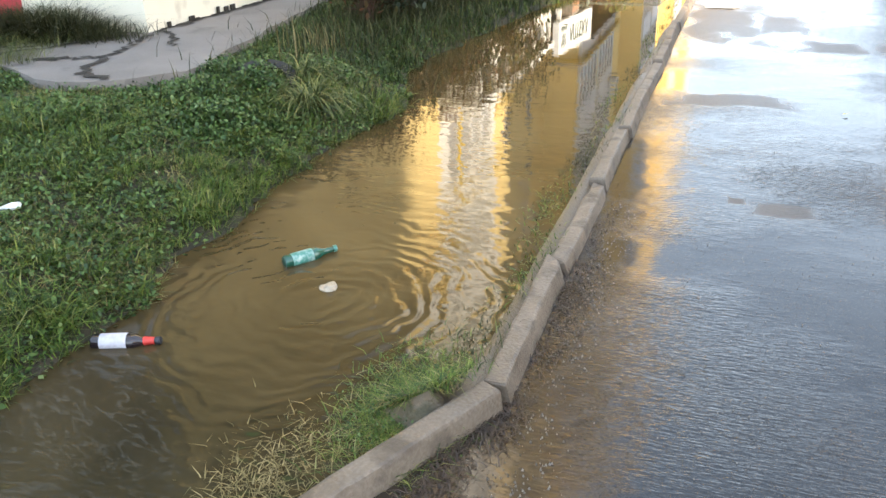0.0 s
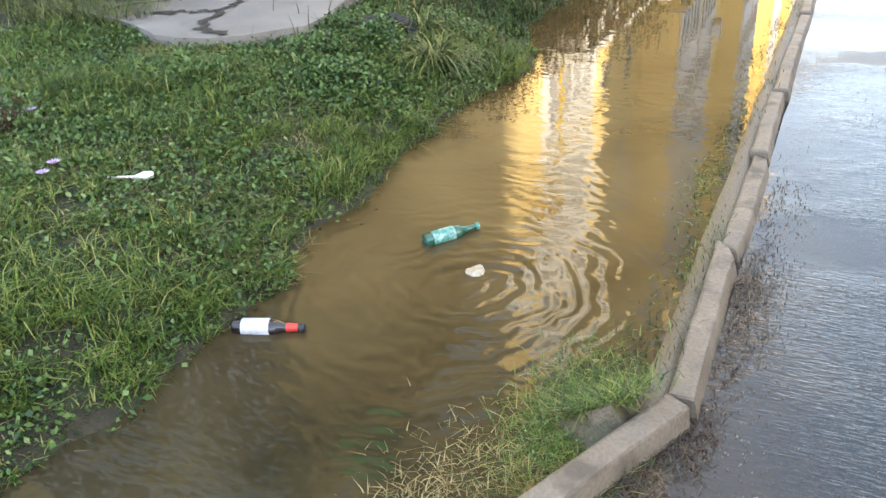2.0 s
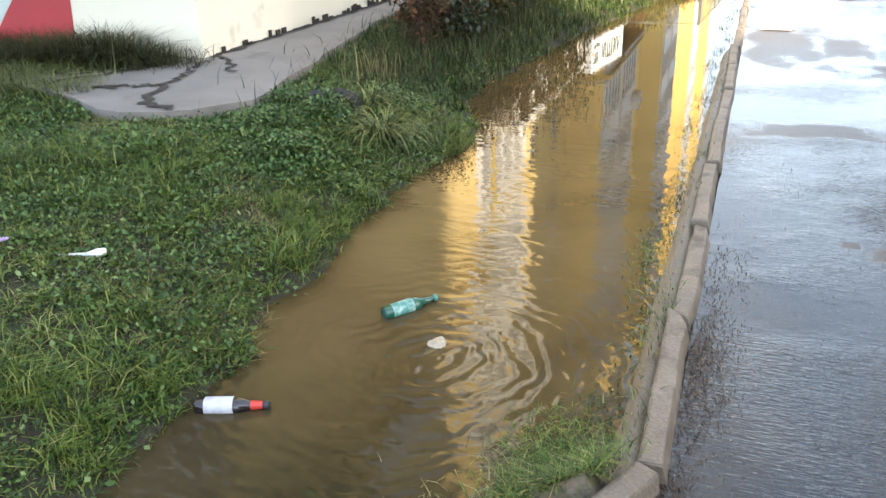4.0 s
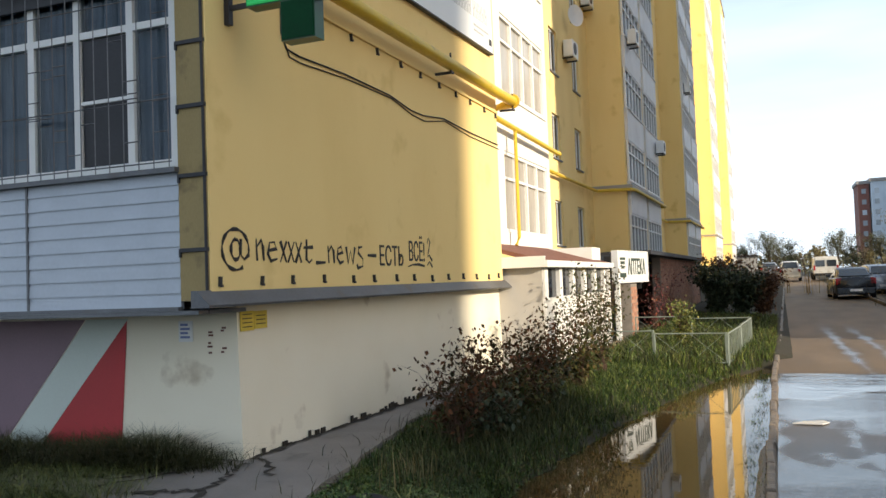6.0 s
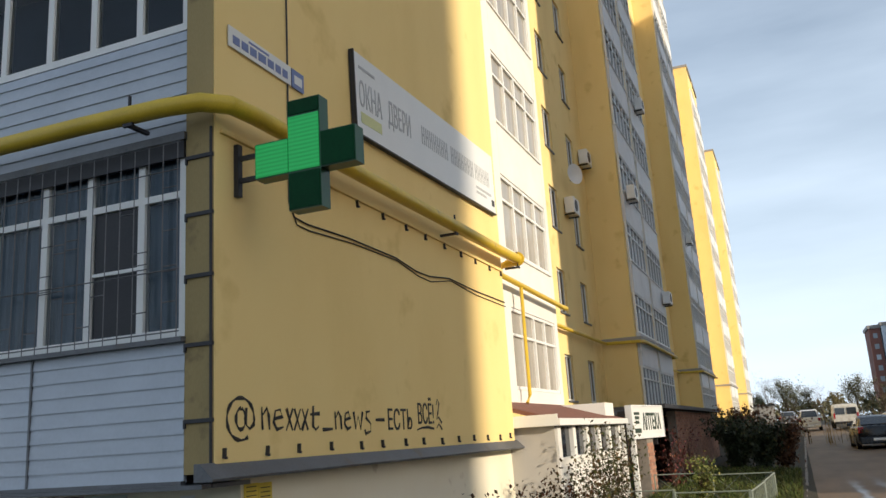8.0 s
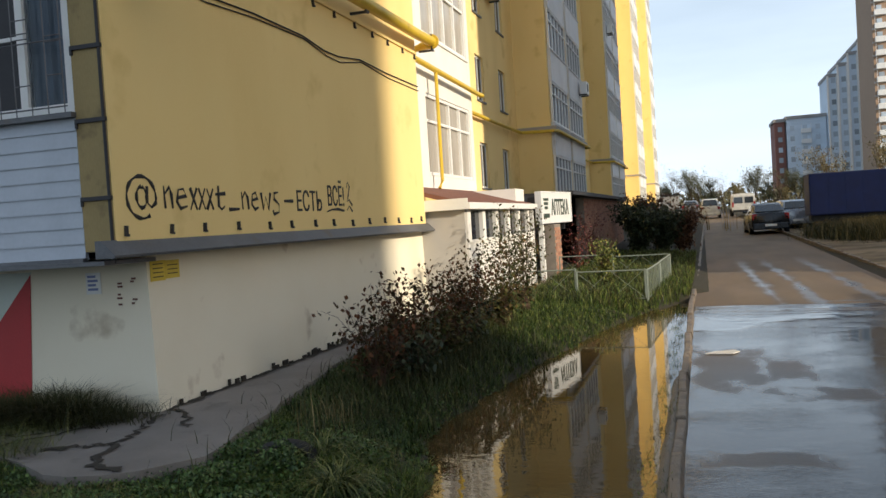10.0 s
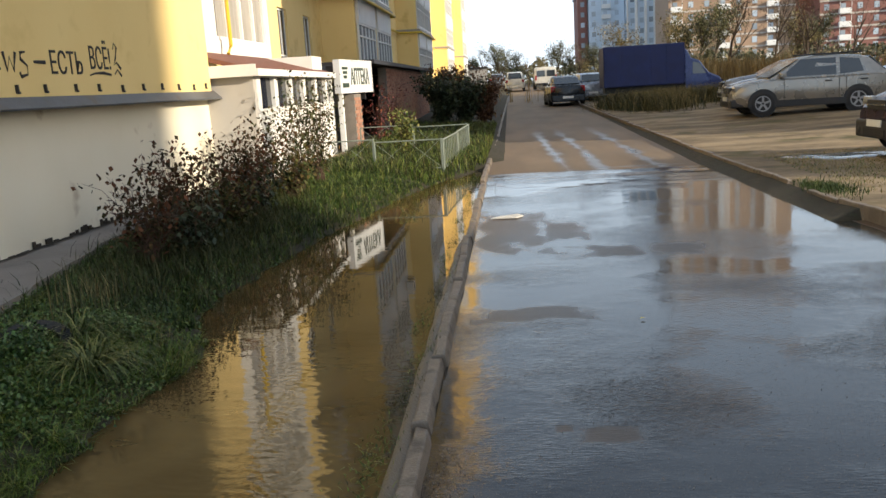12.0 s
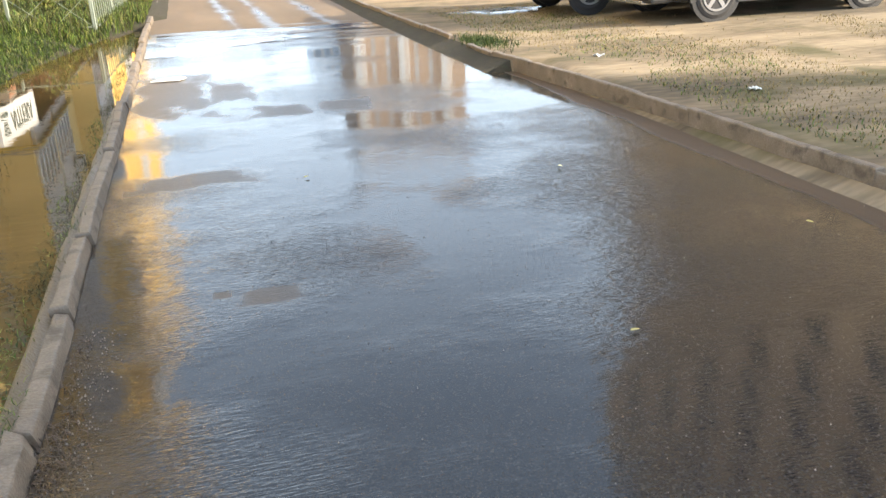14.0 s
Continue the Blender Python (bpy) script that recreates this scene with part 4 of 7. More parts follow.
for a, b in ((1.85, 2.75), (2.9, 3.75), (3.9, 4.55)):
    while a < b:
        part("lettering", boxes((0.03, 0.034, a, a + 0.022, 0.38, 0.64), (0.03, 0.034, a + 0.07, a + 0.09, 0.38, 0.64), (0.03, 0.034, a + 0.022, a + 0.07, 0.5, 0.53)), SIGN_GREY, board)
        a += 0.135
for a, b, c in ((3.9, 4.6, 0.25), (3.9, 4.35, 0.17), (0.1, 0.5, 0.8)):
    part("lettering", boxes((0.03, 0.034, a, b, c, c + 0.035)), SIGN_GREY, board)
part("lettering", boxes((0.03, 0.036, 4.6, 4.72, 0.1, 0.2)), DARK_METAL, board)
part("lettering", boxes((0.03, 0.034, 0.1, 0.62, 0.14, 0.27)), mat("pale_yellow_print", tone((0.6, 0.62, 0.3), 0.1), rough=0.5, bump=0), board)

plate = base("street_sign", pose(WALL_X + 0.01, 5.66, 5.36), "white and blue street name plate on the wall", "sign")
part("plate", boxes((0, 0.012, 0, 1.0, 0, 0.2), bevel=0.003), SIGN_WHITE, plate)
part("plate", boxes((0, 0.012, 1.02, 1.24, 0.0, 0.2), bevel=0.003), SIGN_BLUE, plate)
for a, b in ((0.06, 0.16), (0.19, 0.29), (0.32, 0.42), (0.45, 0.57), (0.6, 0.7), (0.73, 0.82), (0.85, 0.94)):
    part("lettering", boxes((0.012, 0.015, a, b, 0.045, 0.125)), SIGN_BLUE, plate)
part("lettering", boxes((0.012, 0.015, 0.3, 0.62, 0.15, 0.17)), SIGN_BLUE, plate)
part("lettering", boxes((0.012, 0.015, 1.06, 1.2, 0.05, 0.14)), SIGN_WHITE, plate)

# green cross on a bracket
GREEN_DARK = mat("dark_green_acrylic", tone((0.002, 0.05, 0.016), 0.2), rough=0.5, scale=3, bump=0.02, spec=0.1)
GREEN_SIDE = mat("green_casing", tone((0.006, 0.075, 0.025), 0.2), rough=0.35, scale=3, bump=0.02)
GREEN_LIT = bpy.data.materials.new("lit_green_panel")
GREEN_LIT.use_nodes = True
gn, gl = GREEN_LIT.node_tree.nodes, GREEN_LIT.node_tree.links
gp = gn["Principled BSDF"]
gw = gn.new("ShaderNodeTexWave")
gw.bands_direction = "Z"
gw.inputs["Scale"].default_value, gw.inputs["Distortion"].default_value = 9.0, 0.6
gc = gn.new("ShaderNodeTexCoord")
gl.new(gc.outputs["Object"], gw.inputs["Vector"])
gr = ramp(gn, [(0.0, (0.004, 0.26, 0.05)), (1.0, (0.015, 0.42, 0.10))])
gl.new(gw.outputs["Fac"], gr.inputs["Fac"])
gl.new(gr.outputs["Color"], gp.inputs["Emission Color"])
gp.inputs["Base Color"].default_value = (0.01, 0.2, 0.05, 1)
gp.inputs["Emission Strength"].default_value = 0.6

cross = base("pharmacy_cross", pose(WALL_X, 5.78, 4.24), "green illuminated pharmacy cross on a wall bracket, half lit", "sign")


def cross_outline(cx, arm, half):
    a = arm / 2
    return [(cx - half, -a), (cx - a, -a), (cx - a, -half), (cx + a, -half), (cx + a, -a), (cx + half, -a), (cx + half, a), (cx + a, a), (cx + a, half), (cx - a, half), (cx - a, a), (cx - half, a)]


bm = bmesh.new()
pts = cross_outline(0.73, 0.31, 0.48)
f0 = [bm.verts.new((px, -0.07, pz)) for px, pz in pts]
f1 = [bm.verts.new((px, 0.07, pz)) for px, pz in pts]
bm.faces.new(f0)
bm.faces.new(f1[::-1])
for k in range(12):
    bm.faces.new((f0[k], f0[(k + 1) % 12], f1[(k + 1) % 12], f1[k]))
bmesh.ops.recalc_face_normals(bm, faces=bm.faces)
casing = part("casing", bm, GREEN_SIDE, cross)
for a, b, c, d in ((0.895, 1.20, -0.145, 0.145), (0.585, 0.875, -0.47, -0.165), (0.585, 0.875, 0.35, 0.47)):
    part("panel", boxes((a, b, -0.08, -0.071, c, d)), GREEN_DARK, cross, "unlit dark green acrylic panel")
part("lit_panel", boxes((0.26, 0.575, -0.08, -0.071, -0.145, 0.145)), GREEN_LIT, cross, "glowing green light panel")
part("lit_panel", boxes((0.585, 0.875, -0.08, -0.071, -0.145, 0.33)), GREEN_LIT, cross, "glowing green light panel")
part("wall_plate", boxes((0.0, 0.05, -0.03, 0.03, -0.25, 0.22), bevel=0.004), DARK_METAL, cross)
part("bracket_arm", boxes((0.05, 0.26, -0.015, 0.015, -0.13, -0.09)), DARK_METAL, cross)
part("bracket_arm", boxes((0.05, 0.26, -0.015, 0.015, 0.07, 0.11)), DARK_METAL, cross)

# spray-painted writing
graffiti = base("graffiti", pose(WALL_X + 0.004, 5.64, 2.1), "black spray-painted scrawl along the foot of the yellow wall", "graffiti")


GRAF = 0.92  # set width of the scrawl


def strokes(rows, r=0.018):
    bm = bmesh.new()
    for row in rows:
        rings = tube(bm, [(0.0, a * GRAF, b) for a, b in row], [r * (0.75 + 0.35 * math.sin(i * 1.7 + row[0][0] * 9)) for i in range(len(row))], 6)
    bmesh.ops.scale(bm, vec=(0.18, 1, 1), verts=bm.verts)
    return bm


def arc(cy, cz, ry, rz, a0, a1, n=14):
    return [(cy + ry * math.cos(radians(a0 + (a1 - a0) * i / n)), cz + rz * math.sin(radians(a0 + (a1 - a0) * i / n))) for i in range(n + 1)]


scrawl = [arc(0.2, 0.03, 0.07, 0.085, 90, 440), [(0.28, 0.12), (0.28, -0.02), (0.33, -0.05)] + arc(0.2, 0.03, 0.2, 0.17, -15, 300, 22)]
y0 = 0.52
scrawl += [[(y0, 0.13), (y0 + 0.01, -0.06)], [(y0 + 0.01, 0.06), (y0 + 0.08, 0.12), (y0 + 0.11, 0.06), (y0 + 0.12, -0.06)]]
scrawl += [[(0.72, 0.03), (0.86, 0.05), (0.82, 0.11), (0.74, 0.1), (0.71, 0.0), (0.76, -0.06), (0.87, -0.04)]]
for q in (0.93, 1.07, 1.21):
    scrawl += [[(q, 0.12), (q + 0.10, -0.07)], [(q + 0.11, 0.12), (q - 0.01, -0.07)]]
scrawl += [[(1.42, 0.15), (1.41, -0.04), (1.46, -0.07), (1.52, -0.04)], [(1.36, 0.07), (1.54, 0.08)], [(1.6, -0.07), (1.8, -0.065)]]
scrawl += [[(1.86, 0.1), (1.87, -0.07)], [(1.87, 0.04), (1.93, 0.1), (1.98, 0.05), (1.99, -0.07)], [(2.07, 0.02), (2.19, 0.04), (2.15, 0.1), (2.08, 0.08), (2.06, -0.02), (2.12, -0.07), (2.2, -0.05)]]
scrawl += [[(2.27, 0.1), (2.31, -0.07), (2.37, 0.06), (2.42, -0.07), (2.48, 0.1)], [(2.66, 0.11), (2.57, 0.1), (2.56, 0.04), (2.67, -0.02), (2.66, -0.1), (2.54, -0.12), (2.52, -0.08)]]
scrawl += [[(2.8, 0.02), (3.02, 0.02)]]
for row in scrawl:
    part("stroke", strokes([row], 0.02), BLACK_PAINT, graffiti)
text_mesh("ЕСТЬ", 0.32, 0.003, BLACK_PAINT, "lettering", graffiti, pose(0.0, 3.1 * GRAF, -0.09) @ ON_WALL, squash=0.79, bold=0.0)
text_mesh("ВСЁ!", 0.34, 0.003, BLACK_PAINT, "lettering", graffiti, pose(0.0, 3.98 * GRAF, -0.03) @ ON_WALL, squash=0.66, bold=0.0)
for row in [[(3.95, -0.1), (4.1, -0.075), (4.3, -0.07), (4.5, -0.09)], [(4.62, 0.2), (4.66, 0.27), (4.72, 0.22), (4.66, 0.1), (4.6, 0.02), (4.68, 0.05), (4.78, -0.02)], [(4.6, -0.08), (4.68, -0.03), (4.78, -0.1)]]:
    part("stroke", strokes([row]), BLACK_PAINT, graffiti)

# small notices and scribbles
note = base("paper_notice", pose(-4.548, 5.99, 1.44), "torn yellow paper notices pasted under the ledge", "notice")
part("sheet", boxes((0, 0.004, 0.02, 0.22, 0.0, 0.17)), YELLOW_PAPER, note)
part("sheet", boxes((0, 0.005, 0.225, 0.42, 0.01, 0.165)), YELLOW_PAPER, note)
for i in range(7):
    part("print", boxes((0.005, 0.007, 0.05 + (i % 2) * 0.2, 0.19 + (i % 2) * 0.2, 0.03 + i * 0.018, 0.038 + i * 0.018)), BLACK_PAINT, note)
note2 = base("paper_notice", pose(-5.16, 5.972, 1.36), "small white notice with blue print on the plinth", "notice")
part("sheet", boxes((0, 0.15, -0.004, 0, 0, 0.18)), SIGN_WHITE, note2)
for i in range(4):
    part("print", boxes((0.02, 0.12 - 0.02 * (i % 2), -0.006, -0.004, 0.03 + i * 0.036, 0.05 + i * 0.036)), SIGN_BLUE, note2)
scr = base("stencil_scribble", pose(-4.86, 5.972, 1.25), "faint brown stencilled marks on the plinth", "graffiti")
rs_ = random.Random(8)
RUST = mat("rust_brown_ink", tone((0.16, 0.07, 0.05), 0.2), rough=0.8, bump=0)
for i in range(9):
    a, b = rs_.choice((0.0, 0.14)) + rs_.uniform(0, 0.03), rs_.uniform(0, 0.24)
    part("mark", boxes((a, a + rs_.uniform(0.02, 0.05), -0.004, 0, b, b + 0.016)), RUST, scr)

# ---- pavement strip along the wall ----
def pave_edge(y):
    """The pavement's ragged side towards the verge."""
    return interp(y, ((4.2, -3.85), (4.5, -3.6), (4.87, -3.36), (5.3, -3.44), (8.4, -4.0), (13, -4.2))) + 0.05 * noise.noise((y * 1.9, 0, 0)) + 0.025 * noise.noise((y * 6, 3, 0))


def pave_front(x):
    """The pavement's ragged near end."""
    return interp(x, ((-9, 5.1), (-6, 4.95), (-4.7, 4.6), (-4.1, 4.28), (-3.7, 4.42), (-3.3, 4.8))) + 0.05 * noise.noise((x * 2.1, 4, 0))


bm = bmesh.new()
xs = [-9.0, -7.5, -6.2, -5.6, -5.2, -4.9, -4.6, -4.4, -4.2, -4.0, -3.8, -3.6, -3.45, -3.3]
ys = [4.1 + 0.15 * i for i in range(61)]
grid = {}
for i, a in enumerate(xs):
    for j, b in enumerate(ys):
        bb = max(b, pave_front(a))
        aa = min(a, pave_edge(bb) - 0.012 * (len(xs) - 1 - i))
        grid[i, j] = bm.verts.new((aa, bb, max(0.345, land(aa, bb) + 0.02) + 0.018 * min(1, (-3.6 - aa)) + 0.006 * noise.noise((aa * 3, bb * 3, 9))))
for i in range(len(xs) - 1):
    for j in range(len(ys) - 1):
        bm.faces.new((grid[i, j], grid[i + 1, j], grid[i + 1, j + 1], grid[i, j + 1]))
bmesh.ops.remove_doubles(bm, verts=bm.verts, dist=0.004)
r = bmesh.ops.extrude_face_region(bm, geom=list(bm.faces))
for v in [g for g in r["geom"] if isinstance(g, bmesh.types.BMVert)]:
    v.co.z -= 0.14
bmesh.ops.recalc_face_normals(bm, faces=bm.faces)
pavement = tagged(link("pavement", bm, PATH_ASPHALT), "cracked grey pavement strip along the building's foot", "pavement", kind="structure")


def crack(pts, w):
    bm = bmesh.new()
    left, right = [], []
    for i, (a, b) in enumerate(pts):
        d = Vector((pts[min(i + 1, len(pts) - 1)][0] - pts[max(0, i - 1)][0], pts[min(i + 1, len(pts) - 1)][1] - pts[max(0, i - 1)][1])).normalized()
        n_ = Vector((-d.y, d.x))
        ww = w * (0.5 + random.random())
        z = max(0.345, land(a, b) + 0.02) + 0.018 * min(1, (-3.6 - a)) + 0.009
        left.append(bm.verts.new((a + n_.x * ww, b + n_.y * ww, z)))
        right.append(bm.verts.new((a - n_.x * ww, b - n_.y * ww, z)))
    for i in range(len(pts) - 1):
        bm.faces.new((left[i], right[i], right[i + 1], left[i + 1]))
    return bm


def jag(a, b, n=16, amp=0.05):
    out = []
    for i in range(n + 1):
        t = i / n
        out.append((a[0] + (b[0] - a[0]) * t + random.uniform(-amp, amp), a[1] + (b[1] - a[1]) * t + random.uniform(-amp, amp)))
    return out


for a, b, w in (((-4.45, 5.85), (-4.2, 5.05), 0.02), ((-4.2, 5.05), (-4.02, 4.5), 0.024), ((-4.2, 5.05), (-4.62, 4.82), 0.022), ((-4.02, 4.55), (-3.75, 4.5), 0.03), ((-4.6, 5.8), (-5.05, 4.9), 0.022), ((-5.0, 5.2), (-5.6, 5.1), 0.02), ((-4.4, 6.1), (-3.95, 5.55), 0.018)):
    part("crack", crack(jag(a, b), w), CRACK, pavement, "dark open crack with soil")
# broken gap along the plinth's foot
part("crack", crack(jag((-4.49, 6.0), (-4.47, 12.8), 70, 0.022), 0.035), CRACK, pavement, "dark open crack with soil")
bm = bmesh.new()
for i in range(60):
    b = random.uniform(6.2, 12.8)
    h = random.uniform(0.03, 0.11)
    box(bm, -4.512, -4.497, b, b + random.uniform(0.03, 0.12), 0.33, 0.33 + h)
part("flaked_render", bm, CRACK, pavement, "flaked dark edge at the wall's foot")["kind"] = "stuff"

# ---- pharmacy annex ----
annex = base("pharmacy_annex", pose(-4.4, 13.3, 0), "low white glazed annex with a brown-red roof", "annex")
TA = annex.matrix_basis.inverted()


def apart_(name, bm, material, label="", smooth=False):
    bm.transform(TA)
    return part(name, bm, material, annex, label, smooth)


AX, AY0, AY1 = -3.82, 13.12, 18.85
# side wall set darker and greyer than the white front
apart_("side_wall", boxes((-5.0, AX, AY0, AY0 + 0.15, -0.1, 2.0)), mat("beige_grey_side", tone((0.46, 0.435, 0.40), 0.08), rough=0.85, scale=1.4, fine=90, bump=0.12, world_space=True, spots=(2.0, 0.62, (0.36, 0.32, 0.27))), "beige-grey side wall, darker than the front")
rows = [(AX - 0.12, AX, AY0 + 0.15, AY1, -0.1, 1.47), (AX - 0.12, AX, AY0 + 0.15, AY1, 1.97, 2.02), (AX - 0.14, AX + 0.03, AY0 + 0.15, AY1, 1.44, 1.475)]
for i in range(6):
    b = AY0 + 0.15 + i * 0.985
    rows.append((AX - 0.1, AX + 0.01, b, b + 0.2, 1.475, 1.97))
apart_("front_wall", boxes(*rows), WHITE_WALL, "white front with posts between small windows")
pd_ = mesh_of(boxes((-0.01, 0, 0, 0.785, 0, 0.5)), GLASS_DARK)
for i in range(5):
    share("pane", pd_, annex, TA @ pose(AX - 0.06, AY0 + 0.35 + i * 0.985, 1.47))
apart_("corner_post", boxes((AX + 0.02, AX + 0.14, 19.3, 19.42, 0.2, 1.66), bevel=0.01), WHITE, "white post under the sign")
apart_("pane", boxes((AX - 0.06, AX - 0.05, AY0 + 5.275, AY1 - 0.06, 1.475, 1.97)), GLASS_DARK)
apart_("door", boxes((-4.6, AX, AY1 + 0.02, AY1 + 0.08, 0.3, 1.95)), WHITE, "white framed glass door")
apart_("door_glass", boxes((-4.4, AX - 0.1, AY1 + 0.0, AY1 + 0.018, 0.5, 1.85)), GLASS_DARK)
apart_("step", boxes((-3.81, -3.3, 18.3, 19.25, -0.1, 0.32), bevel=0.02), mat("tan_tile_step", tone((0.4, 0.28, 0.18), 0.15), rough=0.6, scale=4, bump=0.1))
bm = bmesh.new()
rf_ = [(-5.05, AY0 - 0.12, 2.47), (-5.05, AY1 - 0.1, 2.47), (AX + 0.12, AY1 - 0.1, 2.08), (AX + 0.12, AY0 - 0.12, 2.08)]
t0 = [bm.verts.new(p) for p in rf_]
t1 = [bm.verts.new((p[0], p[1], p[2] - 0.07)) for p in rf_]
bm.faces.new(t0)
bm.faces.new(t1[::-1])
for k in range(4):
    bm.faces.new((t0[k], t0[(k + 1) % 4], t1[(k + 1) % 4], t1[k]))
bmesh.ops.recalc_face_normals(bm, faces=bm.faces)
apart_("roof", bm, ROOF_RED, "brown-red roofing felt")
apart_("fascia", boxes((AX + 0.1, AX + 0.14, AY0 - 0.14, AY1 - 0.12, 1.98, 2.09), (-5.0, AX + 0.1, AY0 - 0.14, AY0 - 0.11, 1.98, 2.16), bevel=0.006), WHITE)
apart_("parapet", boxes((-5.0, -4.0, AY1 - 0.9, AY1, 2.1, 2.44)), WHITE_WALL)

sign = base("pharmacy_sign", pose(-3.72, 19.1, 1.66, 0, 0, 82), "long white lettered pharmacy sign set along the annex corner", "sign")
part("panel", boxes((0, 2.34, -0.06, 0.06, 0, 0.69), bevel=0.01), SIGN_WHITE, sign)
part("edge_frame", boxes((-0.03, 2.37, -0.075, 0.075, 0.69, 0.72), (-0.03, 2.37, -0.075, 0.075, -0.03, 0), (-0.03, 0, -0.075, 0.075, 0, 0.69), (2.34, 2.37, -0.075, 0.075, 0, 0.69)), PANEL_GREY, sign, "pale grey edge frame")
part("mount", boxes((0.1, 0.16, 0.06, 0.3, -0.2, 0.6)), DARK_METAL, sign)
part("mount", boxes((2.1, 2.16, 0.06, 0.6, -0.2, 0.6)), DARK_METAL, sign)
text_mesh("АПТЕКА", 0.5, 0.004, SIGN_DARK, "lettering", sign, pose(0.74, -0.064, 0.17, 90), squash=0.69, bold=0.012)
for r_ in ((0.16, 0.54, 0.5, 0.56), (0.2, 0.5, 0.4, 0.47), (0.24, 0.46, 0.3, 0.37)):
    part("emblem", boxes((r_[0], r_[1], -0.068, -0.061, r_[2], r_[3])), SIGN_DARK, sign, "dark emblem of stacked shapes")
part("lettering", boxes((0.14, 0.58, -0.068, -0.061, 0.1, 0.2)), SIGN_DARK, sign)

# ---- brick annex ----
hut = base("brick_annex", pose(-3.5, 21, 0), "low red-brick annex with a dark open doorway", "annex")
TH = hut.matrix_basis.inverted()
BX = -3.5
bm = boxes((BX - 0.25, BX - 0.012, 25.2, 38.0, -0.2, 2.3), (BX - 0.25, BX - 0.012, 19.8, 20.7, -0.2, 1.6), (BX - 2.4, BX - 0.262, 37.75, 38.0, -0.2, 2.3))
bm.transform(TH)
hut_wall = part("wall", bm, MORTAR, hut, "brick wall in stretcher bond")
bm = boxes((BX - 2.6, BX + 0.25, 21.5, 38.2, 2.32, 2.42))
bm.transform(TH)
part("roof", bm, DARK_METAL, hut, "flat dark sheet roof")
# inner walls carry the doorway's shade in their dark colour
bm = boxes((BX - 2.5, BX - 2.4, 20.2, 38.0, -0.2, 2.3), (BX - 2.4, BX - 0.26, 20.2, 20.3, -0.2, 2.3))
bm.transform(TH)
part("inner_wall", bm, ROOM_SHADE, hut)
brick_data = mesh_of(boxes((-0.10, 0, 0.006, 0.244, 0.005, 0.07)), BRICK)
bricks_near = 0
joined = bmesh.new()
for row in range(31):
    z = -0.05 + row * 0.075
    for seg0, seg1 in ((19.8, 20.7), (25.2, 38.0)):
        if seg0 < 22 and z > 1.52:
            continue
        b = seg0 + (0.125 if row % 2 else 0)
        while b + 0.25 <= seg1 + 0.01:
            if seg0 > 22 and b < 29.8 and z > 0.6 and bricks_near < 300:
                share("brick", brick_data, hut_wall, TH @ pose(BX + rs_.uniform(-0.004, 0.004), b, z))
                bricks_near += 1
            else:
                box(joined, BX - 0.10, BX + rs_.uniform(-0.004, 0.004), b + 0.006, b + 0.244, z + 0.005, z + 0.07)
            b += 0.25
joined.transform(TH)
BRICK_ISLE = mat("brick_far", [(0.2, (0.24, 0.105, 0.065)), (0.5, (0.37, 0.18, 0.115)), (0.8, (0.45, 0.25, 0.165))], rough=0.85, scale=3, fine=70, bump=0.3, random_mix=0.5, island=True)
part("bricks", joined, BRICK_ISLE, hut_wall)["kind"] = "stuff"

# ---- garden fence ----
FENCE_PAINT = mat("pale_green_fence_paint", tone((0.2, 0.235, 0.2), 0.15), rough=0.5, scale=5, bump=0.06, spots=(9, 0.63, (0.2, 0.13, 0.08)))


def fence_panel(length, bars, height=0.6):
    """A low welded panel along +y: frame tubes, uprights, posts."""
    f = new("garden_fence")
    for yy in (0.0, length):
        bm = bmesh.new()
        tube(bm, [(0, yy, -0.15), (0, yy, height + 0.02)], 0.02, 6)
        part("post", bm, FENCE_PAINT, f)
    for zz in (0.08, height):
        bm = bmesh.new()
        tube(bm, [(0, 0, zz), (0, length, zz)], 0.014, 6)
        part("rail", bm, FENCE_PAINT, f)
    if bars:
        bm0 = bmesh.new()
        tube(bm0, [(0, 0, 0.08), (0, 0, height)], 0.009, 5)
        d = mesh_of(bm0, FENCE_PAINT)
        for i in range(1, bars + 1):
            share("bar", d, f, pose(0, length * i / (bars + 1), 0))
    else:
        for a, b in (((0, 0, 0.08), (0, length / 2, height)), ((0, length / 2, height), (0, length, 0.08)), ((0, 0.02, height), (0, length / 2, 0.08)), ((0, length / 2, 0.08), (0, length, height - 0.01))):
            bm = bmesh.new()
            tube(bm, [a, b], 0.0035, 5)
            part("brace", bm, FENCE_PAINT, f)
    return f


fp = tagged(fence_panel(2.2, 8), "low pale-green metal fence panel with upright bars", "fence", "garden fence panels")
fp.matrix_basis = pose(-1.18, 15.7, 0.10, 0, 0, -3.3)
copy_thing(fp, pose(-1.05, 17.93, 0.115, 0.6, 0, -3.3))
fc = tagged(fence_panel(1.25, 0), "low metal fence panel with thin diagonal braces", "fence", "garden fence panels")
fc.matrix_basis = pose(-1.21, 15.7, 0.11, 0, 0, 88)
copy_thing(fc, pose(-2.48, 15.75, 0.16, 0, 0, 88))
for i in range(2):
    copy_thing(fc, pose(-0.97 - 1.27 * i, 20.15, 0.15 + 0.05 * i, 0, 0, 90))

